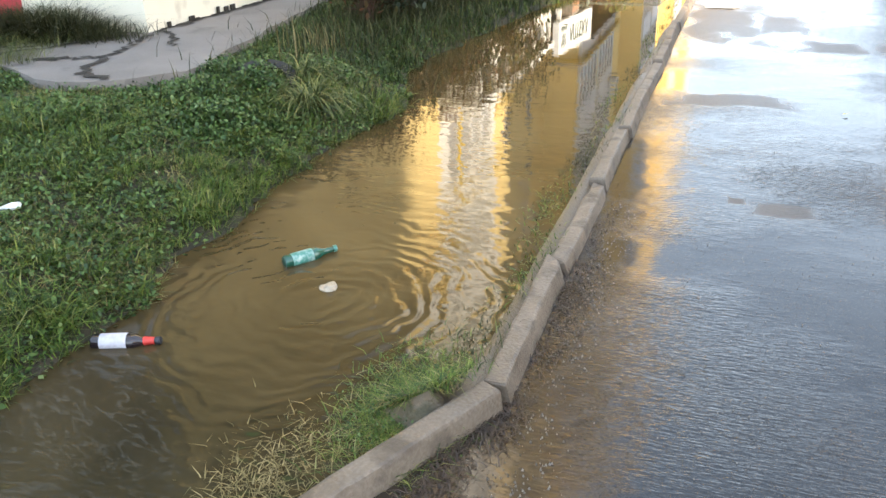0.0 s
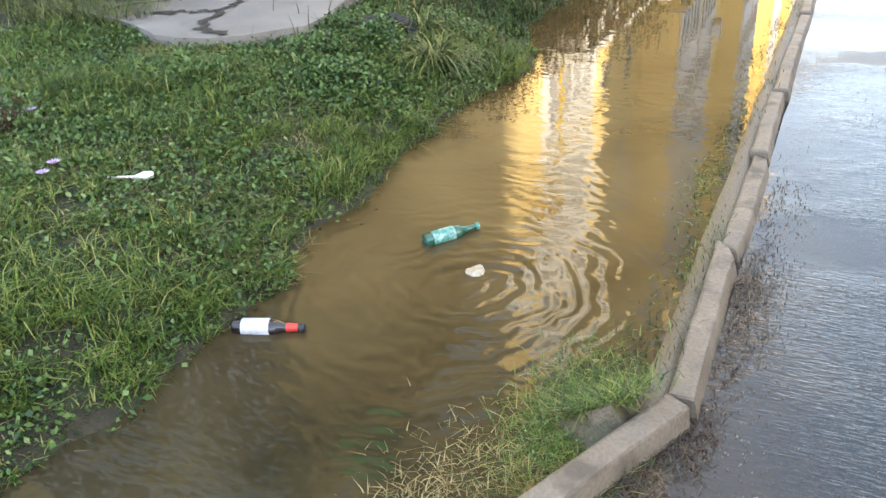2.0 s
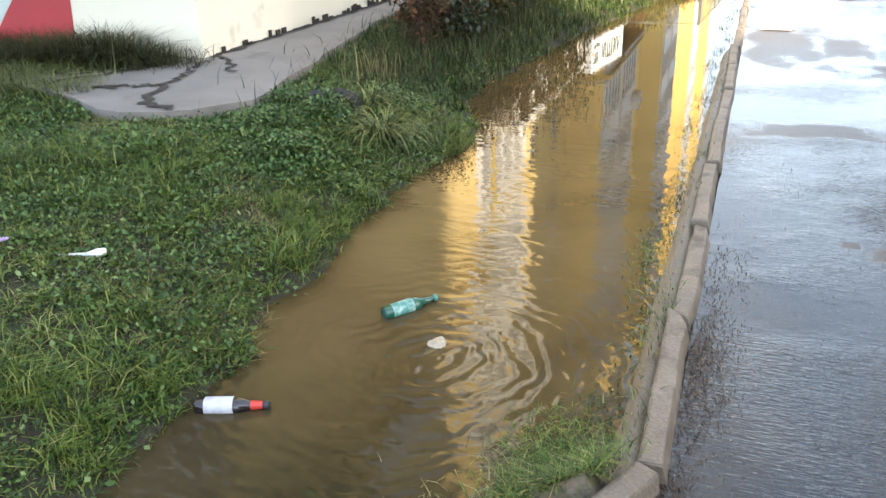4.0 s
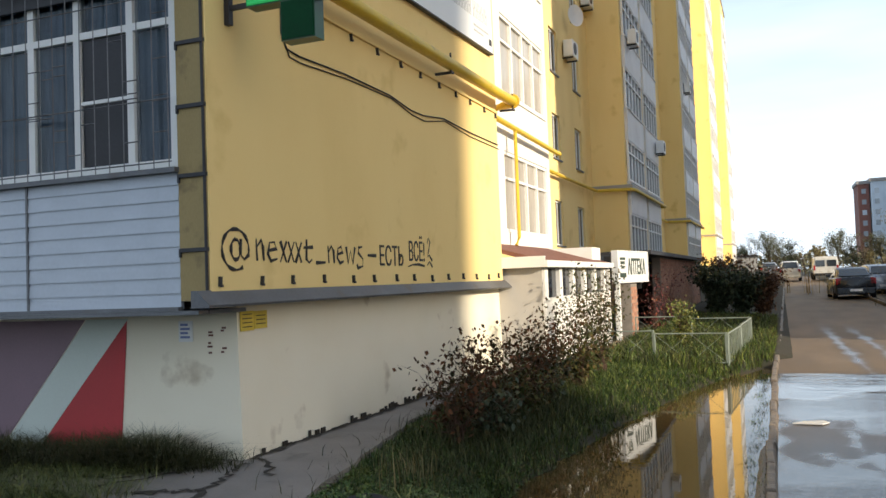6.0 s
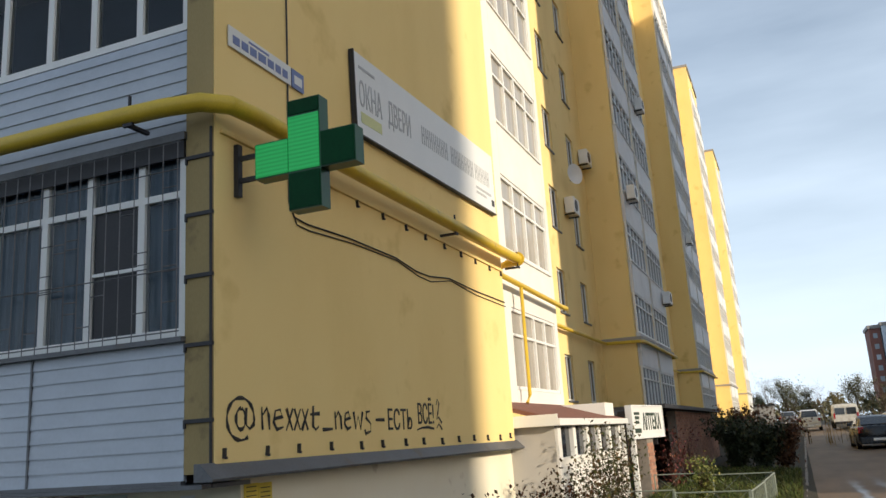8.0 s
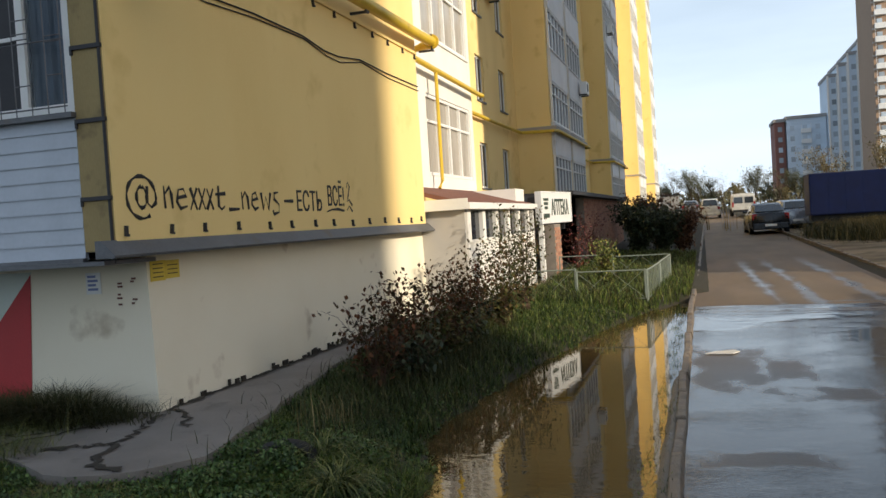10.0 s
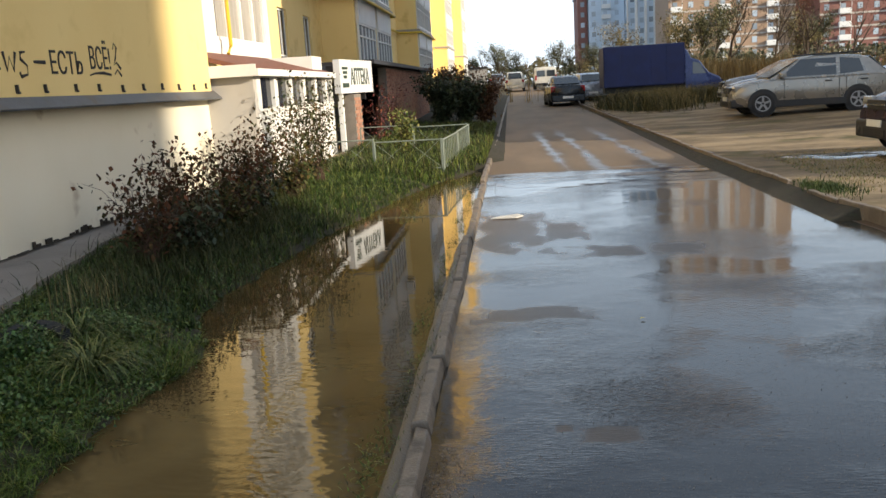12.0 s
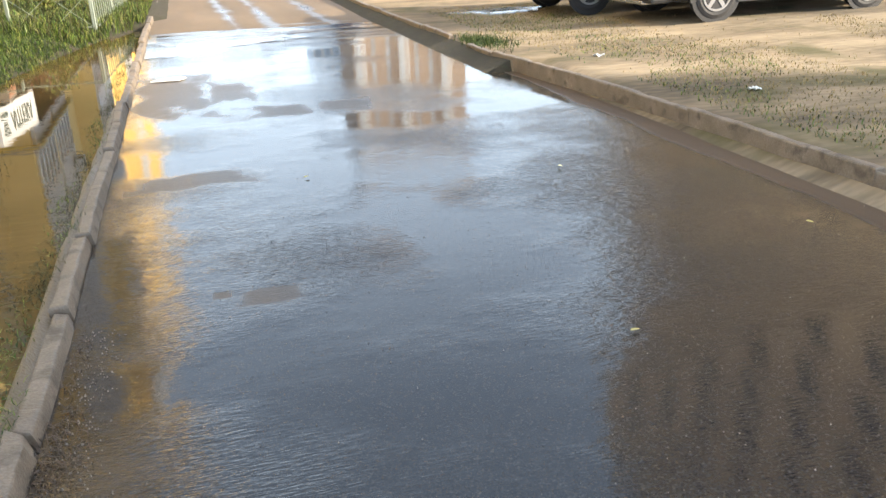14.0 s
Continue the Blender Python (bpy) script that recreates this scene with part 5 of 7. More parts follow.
# ---- plants ----
GRASS = mat("grass_blade", [(0.2, (0.006, 0.016, 0.003)), (0.4, (0.030, 0.066, 0.009)), (0.58, (0.095, 0.16, 0.020)), (0.72, (0.18, 0.21, 0.04)), (0.88, (0.36, 0.32, 0.14))], rough=0.5, scale=1.6, fine=9, bump=0, world_space=True, random_mix=0.6, island=True, spec=0.3)
# darkened grass copy: bush shade on the verge, dull green at the kerb gap
DARKENED_GRASS = mat("darkened_green_blade", [(0.22, (0.008, 0.018, 0.004)), (0.45, (0.022, 0.045, 0.008)), (0.65, (0.05, 0.075, 0.014)), (0.85, (0.12, 0.11, 0.04))], rough=0.6, scale=1.6, fine=9, bump=0, world_space=True, random_mix=0.5, island=True, spec=0.25)
DRY_GRASS = mat("dry_grass_blade", [(0.2, (0.10, 0.085, 0.03)), (0.5, (0.21, 0.165, 0.07)), (0.8, (0.34, 0.27, 0.13))], rough=0.75, scale=2, fine=9, bump=0, world_space=True, random_mix=0.55, island=True, spec=0.25)
WEED = mat("broad_weed_leaf", [(0.15, (0.007, 0.020, 0.004)), (0.42, (0.026, 0.062, 0.011)), (0.66, (0.075, 0.135, 0.026)), (0.9, (0.27, 0.32, 0.15))], rough=0.5, scale=1.5, fine=12, bump=0, world_space=True, random_mix=0.5, island=True, spec=0.4)
BUSH_LEAF = mat("autumn_bush_leaf", [(0.15, (0.016, 0.014, 0.006)), (0.4, (0.045, 0.036, 0.013)), (0.62, (0.085, 0.04, 0.02)), (0.88, (0.16, 0.06, 0.03))], rough=0.75, scale=2, fine=9, bump=0, world_space=True, random_mix=0.6, island=True, spec=0.12)
MIXED_LEAF = mat("green_and_rust_leaf", [(0.15, (0.012, 0.02, 0.006)), (0.4, (0.035, 0.05, 0.014)), (0.62, (0.08, 0.075, 0.02)), (0.88, (0.15, 0.07, 0.03))], rough=0.6, scale=2, fine=9, bump=0, world_space=True, random_mix=0.6, island=True, spec=0.2)
PALE_LEAF = mat("pale_bush_leaf", [(0.15, (0.04, 0.07, 0.015)), (0.5, (0.12, 0.15, 0.035)), (0.85, (0.27, 0.25, 0.07))], rough=0.55, scale=2, fine=9, bump=0, world_space=True, random_mix=0.65, island=True, spec=0.3)
RED_LEAF = mat("red_vine_leaf", [(0.15, (0.06, 0.012, 0.012)), (0.5, (0.16, 0.03, 0.03)), (0.85, (0.22, 0.08, 0.03))], rough=0.55, scale=2, fine=9, bump=0, world_space=True, random_mix=0.65, island=True)
DARK_LEAF = mat("dark_green_leaf", [(0.15, (0.010, 0.02, 0.008)), (0.5, (0.025, 0.042, 0.016)), (0.85, (0.06, 0.07, 0.03))], rough=0.6, scale=1, fine=9, bump=0, world_space=True, random_mix=0.6, island=True)
RUST_LEAF = mat("rust_brown_leaf", [(0.15, (0.035, 0.016, 0.01)), (0.5, (0.10, 0.042, 0.02)), (0.85, (0.17, 0.085, 0.035))], rough=0.6, scale=1, fine=9, bump=0, world_space=True, random_mix=0.6, island=True)
TAN_LEAF = mat("tan_autumn_leaf", [(0.15, (0.10, 0.085, 0.03)), (0.5, (0.20, 0.16, 0.06)), (0.85, (0.32, 0.25, 0.10))], rough=0.6, scale=0.5, fine=4, bump=0, world_space=True, random_mix=0.6, island=True)
OLIVE_LEAF = mat("olive_tree_leaf", [(0.15, (0.045, 0.05, 0.02)), (0.5, (0.095, 0.10, 0.04)), (0.85, (0.17, 0.15, 0.065))], rough=0.6, scale=0.5, fine=4, bump=0, world_space=True, random_mix=0.6, island=True)
BARK = mat("dark_bark", tone((0.07, 0.05, 0.035), 0.35), rough=0.9, scale=12, fine=60, bump=0.4)
STEM = mat("reddish_stem", tone((0.08, 0.042, 0.028), 0.3), rough=0.8, scale=12, bump=0.1)

rg = np.random.default_rng(11)


def blades(name, x, y, z, height, width, lean, material, label, category, curl=0.5):
    """Many tapered bent blades in one mesh."""
    n = len(x)
    ang = rg.uniform(0, 2 * np.pi, n)
    dx, dy = np.cos(ang), np.sin(ang)
    fx, fy = -dy, dx
    co = np.empty((n, 5, 3))
    mid, tip = lean * height * 0.35, lean * height
    for k, (s, hh, out) in enumerate(((-1, 0, 0), (1, 0, 0), (1, 0.6, None), (-1, 0.6, None), (0, 1, 1))):
        off = {0: 0 * height, 1: 0 * height, 2: mid, 3: mid, 4: tip}[k]
        w = width * (0.5 if k < 2 else 0.4) * s
        co[:, k, 0] = x + fx * w + dx * off
        co[:, k, 1] = y + fy * w + dy * off
        co[:, k, 2] = z + height * hh * (1 - curl * lean * (hh ** 2) * 0.5)
    verts = co.reshape(-1, 3)
    me = bpy.data.meshes.new(name)
    me.vertices.add(5 * n)
    me.vertices.foreach_set("co", verts.ravel())
    base_ = np.arange(n)[:, None] * 5
    loops = np.concatenate([base_ + np.array([0, 1, 2, 3]), base_ + np.array([3, 2, 4])], 1).ravel()
    me.loops.add(7 * n)
    me.loops.foreach_set("vertex_index", loops)
    me.polygons.add(2 * n)
    starts = (np.arange(n)[:, None] * 7 + np.array([0, 4])).ravel()
    me.polygons.foreach_set("loop_start", starts)
    me.update(calc_edges=True)
    me.validate()
    me.materials.append(material)
    ob = new(name, me)
    return tagged(ob, label, category, kind="stuff")


def leaf_mesh(centres, sizes, flat=0.5):
    """Small folded leaves: arrays of verts and faces."""
    n = len(centres)
    ang = rg.uniform(0, 2 * np.pi, n)
    tilt = rg.normal(0, 1 - flat * 0.8, n)
    d = np.stack([np.cos(ang) * np.cos(tilt), np.sin(ang) * np.cos(tilt), np.sin(tilt)], 1)
    s = np.stack([-np.sin(ang), np.cos(ang), rg.normal(0, 0.35, n)], 1)
    sz = sizes[:, None]
    c = centres
    co = np.stack([c, c + d * sz * 0.5 + s * sz * 0.32, c + d * sz + np.array([0, 0, -0.12]) * sz, c + d * sz * 0.5 - s * sz * 0.32], 1)
    return co.reshape(-1, 3)


def quads_object(name, verts, material, parent=None):
    n = len(verts) // 4
    me = bpy.data.meshes.new(name)
    me.vertices.add(4 * n)
    me.vertices.foreach_set("co", verts.ravel())
    me.loops.add(4 * n)
    me.loops.foreach_set("vertex_index", np.arange(4 * n))
    me.polygons.add(n)
    me.polygons.foreach_set("loop_start", np.arange(n) * 4)
    me.update(calc_edges=True)
    me.materials.append(material)
    ob = new(name, me)
    if parent is not None:
        ob.parent = parent
    return ob


def scatter(n, x0, x1, y0, y1, keep):
    xs = rg.uniform(x0, x1, n)
    ys = rg.uniform(y0, y1, n)
    k = np.array([keep(a, b) for a, b in zip(xs, ys)])
    xs, ys = xs[k], ys[k]
    zs = np.array([land(a, b) for a, b in zip(xs, ys)])
    return xs, ys, zs


def on_lawn(a, b):
    if a > shore(b) + 0.05:
        return False
    if a < pave_edge(b) and b > pave_front(a) and b < 13.2:
        return False
    if a < -4.4 and b > 4.8:
        return False
    bare = noise.noise((a * 1.3, b * 1.3, 12))
    near_shore = shore(b) - a
    if near_shore < 0.15 and noise.noise((a * 5, b * 5, 8)) * 0.25 + near_shore < 0.0 and random.random() < 0.75:
        return False
    return bare > -0.35 - 0.3 * min(1, near_shore) or random.random() < 0.55


cx, cy, cz = scatter(3400, -5.4, -1.75, 0.3, 6.2, on_lawn)
per = 46
size = np.array([max(0.4, 0.95 + 0.9 * noise.noise((a * 1.3, b * 1.3, 30))) for a, b in zip(cx, cy)]) * rg.uniform(0.6, 1.4, len(cx))
off = rg.normal(0, 1, (len(cx), per, 2)) * (0.026 * size)[:, None, None]
x, y = (cx[:, None] + off[:, :, 0]).ravel(), (cy[:, None] + off[:, :, 1]).ravel()
k = np.array([a < shore(b) + 0.03 for a, b in zip(x, y)])
sz_ = np.repeat(size, per)[k]
x, y = x[k], y[k]
z = np.array([land(a, b) for a, b in zip(x, y)])
blades("grass", x, y, z - 0.008, rg.uniform(0.03, 0.10, len(x)) * sz_, rg.uniform(0.0025, 0.006, len(x)), rg.uniform(0.4, 2.0, len(x)), GRASS, "tufted trodden green grass on the verge", "grass")
x, y, z = scatter(52000, -5.4, -1.75, 0.3, 6.0, on_lawn)
blades("grass", x, y, z - 0.006, rg.uniform(0.015, 0.05, len(x)), rg.uniform(0.003, 0.006, len(x)), rg.uniform(0.4, 1.9, len(x)), GRASS, "short trodden green grass on the verge", "grass")
x, y, z = scatter(60000, -4.2, -1.0, 6.0, 16.0, on_lawn)
k = rg.random(len(x)) < np.clip((y - 9.0) / 7.0, 0.25, 0.9)
blades("grass", x[k], y[k], z[k] - 0.01, rg.uniform(0.04, 0.12, k.sum()), rg.uniform(0.006, 0.010, k.sum()), rg.uniform(0.3, 1.2, k.sum()), GRASS, "unmown green grass along the flooded verge", "grass")
# shade round the rose bushes, put in as darker blades
k = ~k
blades("grass", x[k], y[k], z[k] - 0.01, rg.uniform(0.04, 0.16, k.sum()), rg.uniform(0.006, 0.010, k.sum()), rg.uniform(0.3, 1.2, k.sum()), DARKENED_GRASS, "unmown grass along the flooded verge, bush shade put into its colour", "grass")
x, y, z = scatter(60000, -5.4, -1.75, 0.3, 9.0, on_lawn)
k = np.array([noise.noise((a * 1.4, b * 1.4, 50)) > 0.02 + 0.25 * rg.random() for a, b in zip(x, y)])
blades("dry_grass", x[k], y[k], z[k] - 0.005, rg.uniform(0.02, 0.08, k.sum()), rg.uniform(0.002, 0.0045, k.sum()), rg.uniform(0.7, 2.0, k.sum()), DRY_GRASS, "withered straw-coloured grass in the turf", "grass")
# broad-leaved weeds in patches
x, y, z = scatter(170000, -5.4, -1.8, 0.3, 8.5, on_lawn)
k = np.array([noise.noise((a * 1.1, b * 1.1, 77)) + 0.5 * noise.noise((a * 4, b * 4, 71)) > -0.42 + 0.4 * rg.random() for a, b in zip(x, y)])
x, y, z = x[k], y[k], z[k]
c = np.stack([x, y, z + rg.uniform(0.0, 0.07, len(x)) * rg.uniform(0.3, 1, len(x))], 1)
tagged(quads_object("ground_weeds", leaf_mesh(c, rg.uniform(0.010, 0.034, len(x)), 0.45), WEED), "low broad-leaved weeds among the turf", "weeds", kind="stuff")
# taller lush clump of weeds near the pavement
rows_c = []
for cx, cy, rr, nn in ((-2.67, 4.2, 0.3, 2200), (-3.05, 4.55, 0.3, 1300), (-3.5, 3.7, 0.3, 900), (-2.6, 5.5, 0.25, 900), (-3.3, 2.2, 0.3, 900), (-3.2, 5.0, 0.2, 700), (-2.85, 4.9, 0.2, 900), (-2.95, 5.14, 0.12, 500)):
    a = rg.normal(0, rr * 0.55, (nn, 2))
    h = rg.uniform(0.02, 0.16, nn) * np.exp(-(a ** 2).sum(1) / rr ** 2)
    for (p, q), hh in zip(a, h):
        rows_c.append((cx + p, cy + q, land(cx + p, cy + q) + hh))
c = np.array(rows_c)
tagged(quads_object("leafy_weeds", leaf_mesh(c, rg.uniform(0.014, 0.04, len(c)), 0.4), WEED), "knee-high leafy green weeds beside the pavement", "weeds", kind="stuff")
# dark long grass tufts at the plinth corner
def tuft(name, cx, cy, rx, ry, n, h0, h1, material, label, width=0.008, lean=(0.3, 1.2), least=-0.012):
    a = rg.normal(0, 0.45, (n, 2))
    x = cx + a[:, 0] * rx
    y = cy + a[:, 1] * ry
    z = np.array([max(least, land(p, q)) for p, q in zip(x, y)])
    blades(name, x, y, z - 0.01, rg.uniform(h0, h1, n), rg.uniform(width * 0.6, width * 1.3, n), rg.uniform(*lean, n), material, label, "grass")


DARK_GRASS = mat("dark_tussock_blade", [(0.2, (0.018, 0.026, 0.009)), (0.5, (0.045, 0.05, 0.018)), (0.8, (0.10, 0.09, 0.035))], rough=0.65, scale=2, fine=9, bump=0, world_space=True, random_mix=0.5, island=True, spec=0.25)
VARIEGATED = mat("variegated_blade", [(0.2, (0.02, 0.04, 0.008)), (0.5, (0.075, 0.10, 0.02)), (0.8, (0.24, 0.23, 0.07))], rough=0.5, scale=2, fine=14, bump=0, world_space=True, random_mix=0.6, island=True)
for tx_, ty_, n_, h_ in ((-4.95, 5.7, 1900, 0.30), (-5.3, 5.65, 2600, 0.5), (-5.75, 5.6, 2600, 0.42), (-6.2, 5.55, 2000, 0.36), (-6.7, 5.5, 2000, 0.4)):
    tuft("tussock", tx_, ty_, 0.5, 0.28, n_, 0.08, h_, DARK_GRASS, "dark uncut tussock grass against the plinth", 0.006, (0.5, 1.9))
tuft("tussock", -7.2, 5.3, 1.1, 0.5, 3000, 0.15, 0.4, DARK_GRASS, "dark uncut tussock grass against the plinth")
for tx_, ty_ in ((-5.6, 5.15), (-5.2, 5.35), (-6.1, 5.0), (-6.7, 4.9), (-4.95, 4.75), (-5.5, 4.7)):
    tuft("tussock", tx_, ty_, 0.42, 0.3, 800, 0.06, 0.26, VARIEGATED, "yellowing uncut grass beside the pavement", 0.005, (0.7, 2.2))


def arching_clump(name, cx, cy, n, length, label):
    bm = bmesh.new()
    r = random.Random(4)
    g0 = land(cx, cy)
    for i in range(n):
        a, el = r.uniform(0, 2 * math.pi), r.uniform(0.5, 1.4)
        L = length * r.uniform(0.6, 1.1)
        px, py, pz = cx + r.uniform(-0.07, 0.07), cy + r.uniform(-0.07, 0.07), g0
        prev = None
        for s in range(7):
            w = 0.005 * (1 - s / 6.5)
            v = (bm.verts.new((px - math.sin(a) * w, py + math.cos(a) * w, pz)), bm.verts.new((px + math.sin(a) * w, py - math.cos(a) * w, pz)))
            if prev:
                bm.faces.new((prev[0], prev[1], v[1], v[0]))
            prev = v
            px += math.cos(a) * math.cos(el) * L / 6
            py += math.sin(a) * math.cos(el) * L / 6
            pz = max(g0 - 0.01, pz + math.sin(el) * L / 6)
            el -= 0.42
    ob = link(name, bm, VARIEGATED)
    ob["kind"] = "stuff"
    return tagged(ob, label, "grass")


arching_clump("ornamental_grass", -2.45, 4.85, 170, 0.5, "arching clump of striped ornamental grass by the tyre")
arching_clump("ornamental_grass", -2.75, 5.3, 90, 0.45, "arching clump of striped ornamental grass by the tyre")
tuft("dry_stalks", -3.05, 6.1, 0.3, 0.4, 60, 0.15, 0.42, DRY_GRASS, "tall pale dry stalks beside the pavement", 0.006, (0.05, 0.35))
# wet grass inside the kerb
tuft("kerb_grass", -0.69, 2.04, 0.19, 0.36, 6500, 0.015, 0.075, GRASS, "green grass clump growing against the kerb", 0.0028, (0.5, 2.0))
tuft("kerb_grass", -0.70, 1.95, 0.2, 0.4, 700, 0.03, 0.07, DRY_GRASS, "withered stalks among the grass by the kerb", 0.003, (0.8, 2.2))
tuft("kerb_grass", -0.92, 1.55, 0.2, 0.4, 1900, 0.015, 0.06, DRY_GRASS, "withered grass clump growing against the kerb", 0.004, (0.5, 2.0))
a = rg.normal(0, 1, (900, 2)) * (0.08, 0.14) + (-0.69, 2.05)
c = np.array([(p, q, max(0.0, land(p, q)) + rg.uniform(0.0, 0.045)) for p, q in a])
tagged(quads_object("leafy_weeds", leaf_mesh(c, rg.uniform(0.005, 0.013, len(c)), 0.3), WEED), "small leafy weeds in the grass clump by the kerb", "weeds", kind="stuff")
WET_DEAD = mat("wet_dead_grass", tone((0.045, 0.028, 0.018), 0.5), rough=0.5, scale=6, bump=0, random_mix=0.5, island=True)
for dx_, yy, ry_, nn in ((-0.31, 3.0, 0.35, 420), (-0.32, 2.55, 0.35, 260), (-0.35, 2.05, 0.22, 500), (-0.31, 3.6, 0.6, 110), (-0.45, 1.7, 0.35, 1100), (-0.24, 2.85, 0.6, 120)):
    tuft("kerb_debris", dx_ - 0.02, yy, 0.075, ry_, nn, 0.006, 0.035, WET_DEAD, "dark wet dead grass washed against the kerb", 0.0035, (0.8, 3.0), 0.004)
for i in range(18):
    yy = 2.4 + i * 0.75
    tuft("water_grass", -0.58 + 0.04 * math.sin(i * 2.1), yy, 0.11, 0.5, 420 if i < 4 else 230, 0.01, 0.04, GRASS if i % 3 else DARK_GRASS, "sparse grass standing in water along the kerb", 0.0045, (0.4, 1.9), 0.002)
# garden lawn behind the fence
x, y, z = scatter(36000, -3.5, -0.42, 14.5, 29.0, lambda a, b: a < shore(b) - 0.02 if b < 16.6 else a < interp(b, KERB_L) - 0.1)
for part_, grass_ in ((0, GRASS), (1, DARK_GRASS)):
    xa, ya, za = x[part_::2], y[part_::2], z[part_::2]
    blades("garden_grass", xa, ya, za - 0.01, rg.uniform(0.08, 0.26, len(xa)), rg.uniform(0.008, 0.014, len(xa)), rg.uniform(0.2, 1.2, len(xa)), grass_, "lush green garden grass inside the low fence", "grass")
# trodden strip on the parking side
x, y, z = scatter(26000, 4.45, 9.5, 2.0, 16.0, lambda a, b: noise.noise((a * 0.6, b * 0.5, 91)) + 0.25 - 0.11 * (a - 4.4) > 0 or random.random() < 0.06)
blades("verge_grass", x, y, z - 0.01, rg.uniform(0.02, 0.06, len(x)), rg.uniform(0.006, 0.011, len(x)), rg.uniform(0.5, 1.4, len(x)), DRY_GRASS, "thin withered turf on the parking ground", "grass")
x, y, z = scatter(8000, 4.4, 6.4, 2.0, 15.5, lambda a, b: noise.noise((a * 0.8, b * 0.5, 61)) + 0.3 - 0.15 * (a - 4.4) > 0.1)
blades("verge_grass", x, y, z - 0.01, rg.uniform(0.02, 0.06, len(x)), rg.uniform(0.006, 0.011, len(x)), rg.uniform(0.4, 1.2, len(x)), GRASS, "thin green turf on the parking ground", "grass")
tuft("kerb_grass", 4.0, 11.2, 0.35, 0.8, 1100, 0.04, 0.12, DARKENED_GRASS, "grass growing through the gap in the kerb", 0.01)
for wx_, wy_, n_ in ((5.0, 36.0, 3200), (6.0, 37.5, 4200), (7.2, 38.2, 4200), (8.4, 37.0, 3200), (5.6, 33.5, 2400)):
    tuft("tall_weeds", wx_, wy_, 1.3, 2.4, n_, 0.15, 0.85, DARK_GRASS, "tall dark green weeds beside the road", 0.014, (0.3, 1.2))
    tuft("tall_weeds", wx_ + 0.3, wy_, 1.4, 2.4, n_ // 2, 0.2, 1.0, DRY_GRASS, "tall withered weeds beside the road", 0.012, (0.2, 0.9))
tuft("tall_weeds", 13.0, 52.0, 9.0, 3.5, 5000, 0.8, 2.0, mat("reed_blade", tone((0.30, 0.2, 0.075), 0.35), rough=0.75, scale=2, bump=0, random_mix=0.5, island=True, world_space=True), "tawny dry reeds behind the parked lorry", 0.05, (0.05, 0.3))


def bush(name, cx, cy, height, spread, stems, leaves, leaf_mat, label, leaf=0.045, seed=1, top_bare=0.0, low=0.15):
    """Stems that fork and bear small leaves."""
    r = random.Random(seed)
    g0 = land(cx, cy)
    b = base(name, pose(cx, cy, g0), label, "bush")
    bm = bmesh.new()
    tips = []
    for i in range(stems):
        a = r.uniform(0, 2 * math.pi)
        out = r.uniform(0.2, 1.0) * spread
        h = height * r.uniform(0.65, 1.05)
        p = [Vector((0.08 * math.cos(a), 0.08 * math.sin(a), -0.03))]
        for s in range(1, 6):
            t = s / 5
            p.append(Vector((out * math.cos(a) * t ** 1.2 + r.uniform(-0.03, 0.03), out * math.sin(a) * t ** 1.2 + r.uniform(-0.03, 0.03), h * t)))
        tube(bm, p, [0.005 * (1 - 0.13 * s) for s in range(6)], 4)
        for s in range(1, 6):
            tips.append((p[s], s / 5))
            if r.random() < 0.8:
                d = Vector((r.uniform(-1, 1), r.uniform(-1, 1), r.uniform(0.1, 1))).normalized() * height * 0.22
                tube(bm, [p[s], p[s] + d * 0.5, p[s] + d], [0.0028, 0.002, 0.0012], 3)
                tips += [(p[s] + d * 0.4, s / 5), (p[s] + d * 0.7, s / 5), (p[s] + d, s / 5)]
    part("branchwork", bm, STEM, b, "thin reddish-brown stems")["kind"] = "stuff"
    tips = [t for t in tips if t[1] > low]
    c = np.array([list(tips[r.randrange(len(tips))][0]) for _ in range(leaves)]) + rg.normal(0, 0.055 * max(1, height), (leaves, 3))
    c[:, 2] = np.maximum(c[:, 2], 0.03)
    quads_object("foliage", leaf_mesh(c, rg.uniform(0.6, 1.3, leaves) * leaf, 0.2), leaf_mat, b)["kind"] = "stuff"
    return b


hedge = ((-3.2, 7.5, 0.8, 0.4, 1100), (-3.0, 8.0, 0.5, 0.45, 1400), (-3.3, 8.6, 0.85, 0.45, 1150), (-3.05, 9.2, 0.5, 0.5, 1400), (-3.15, 9.8, 0.85, 0.5, 1400), (-3.05, 10.4, 0.55, 0.5, 1400), (-3.2, 11.0, 0.95, 0.5, 1400), (-2.95, 11.6, 0.6, 0.45, 1400))
for i, (hx, hy, hh, sp, nl) in enumerate(hedge):
    bush("rose_bush", hx, hy, hh, sp, 30, int(nl * 0.7), (BUSH_LEAF, DARK_LEAF, BUSH_LEAF, MIXED_LEAF)[i % 4], "straggling rose bush with sparse rusty leaves beside the pavement" if hh > 0.8 else "low dense dark rose bush with rusty leaves", seed=20 + i, leaf=0.06, low=0.0 if hh < 0.8 else 0.3)
# the darker leaf colour of these two shrubs stands for shade on them
bush("shrub", -3.0, 12.2, 1.2, 0.45, 26, 1500, MIXED_LEAF, "tall shrub before the annex, shade put into its leaf colour", seed=6, leaf=0.055)
bush("shrub", -2.95, 13.3, 1.5, 0.45, 26, 1500, MIXED_LEAF, "slender leafy shrub turning rusty before the annex, shade put into its leaves", seed=7, leaf=0.06)
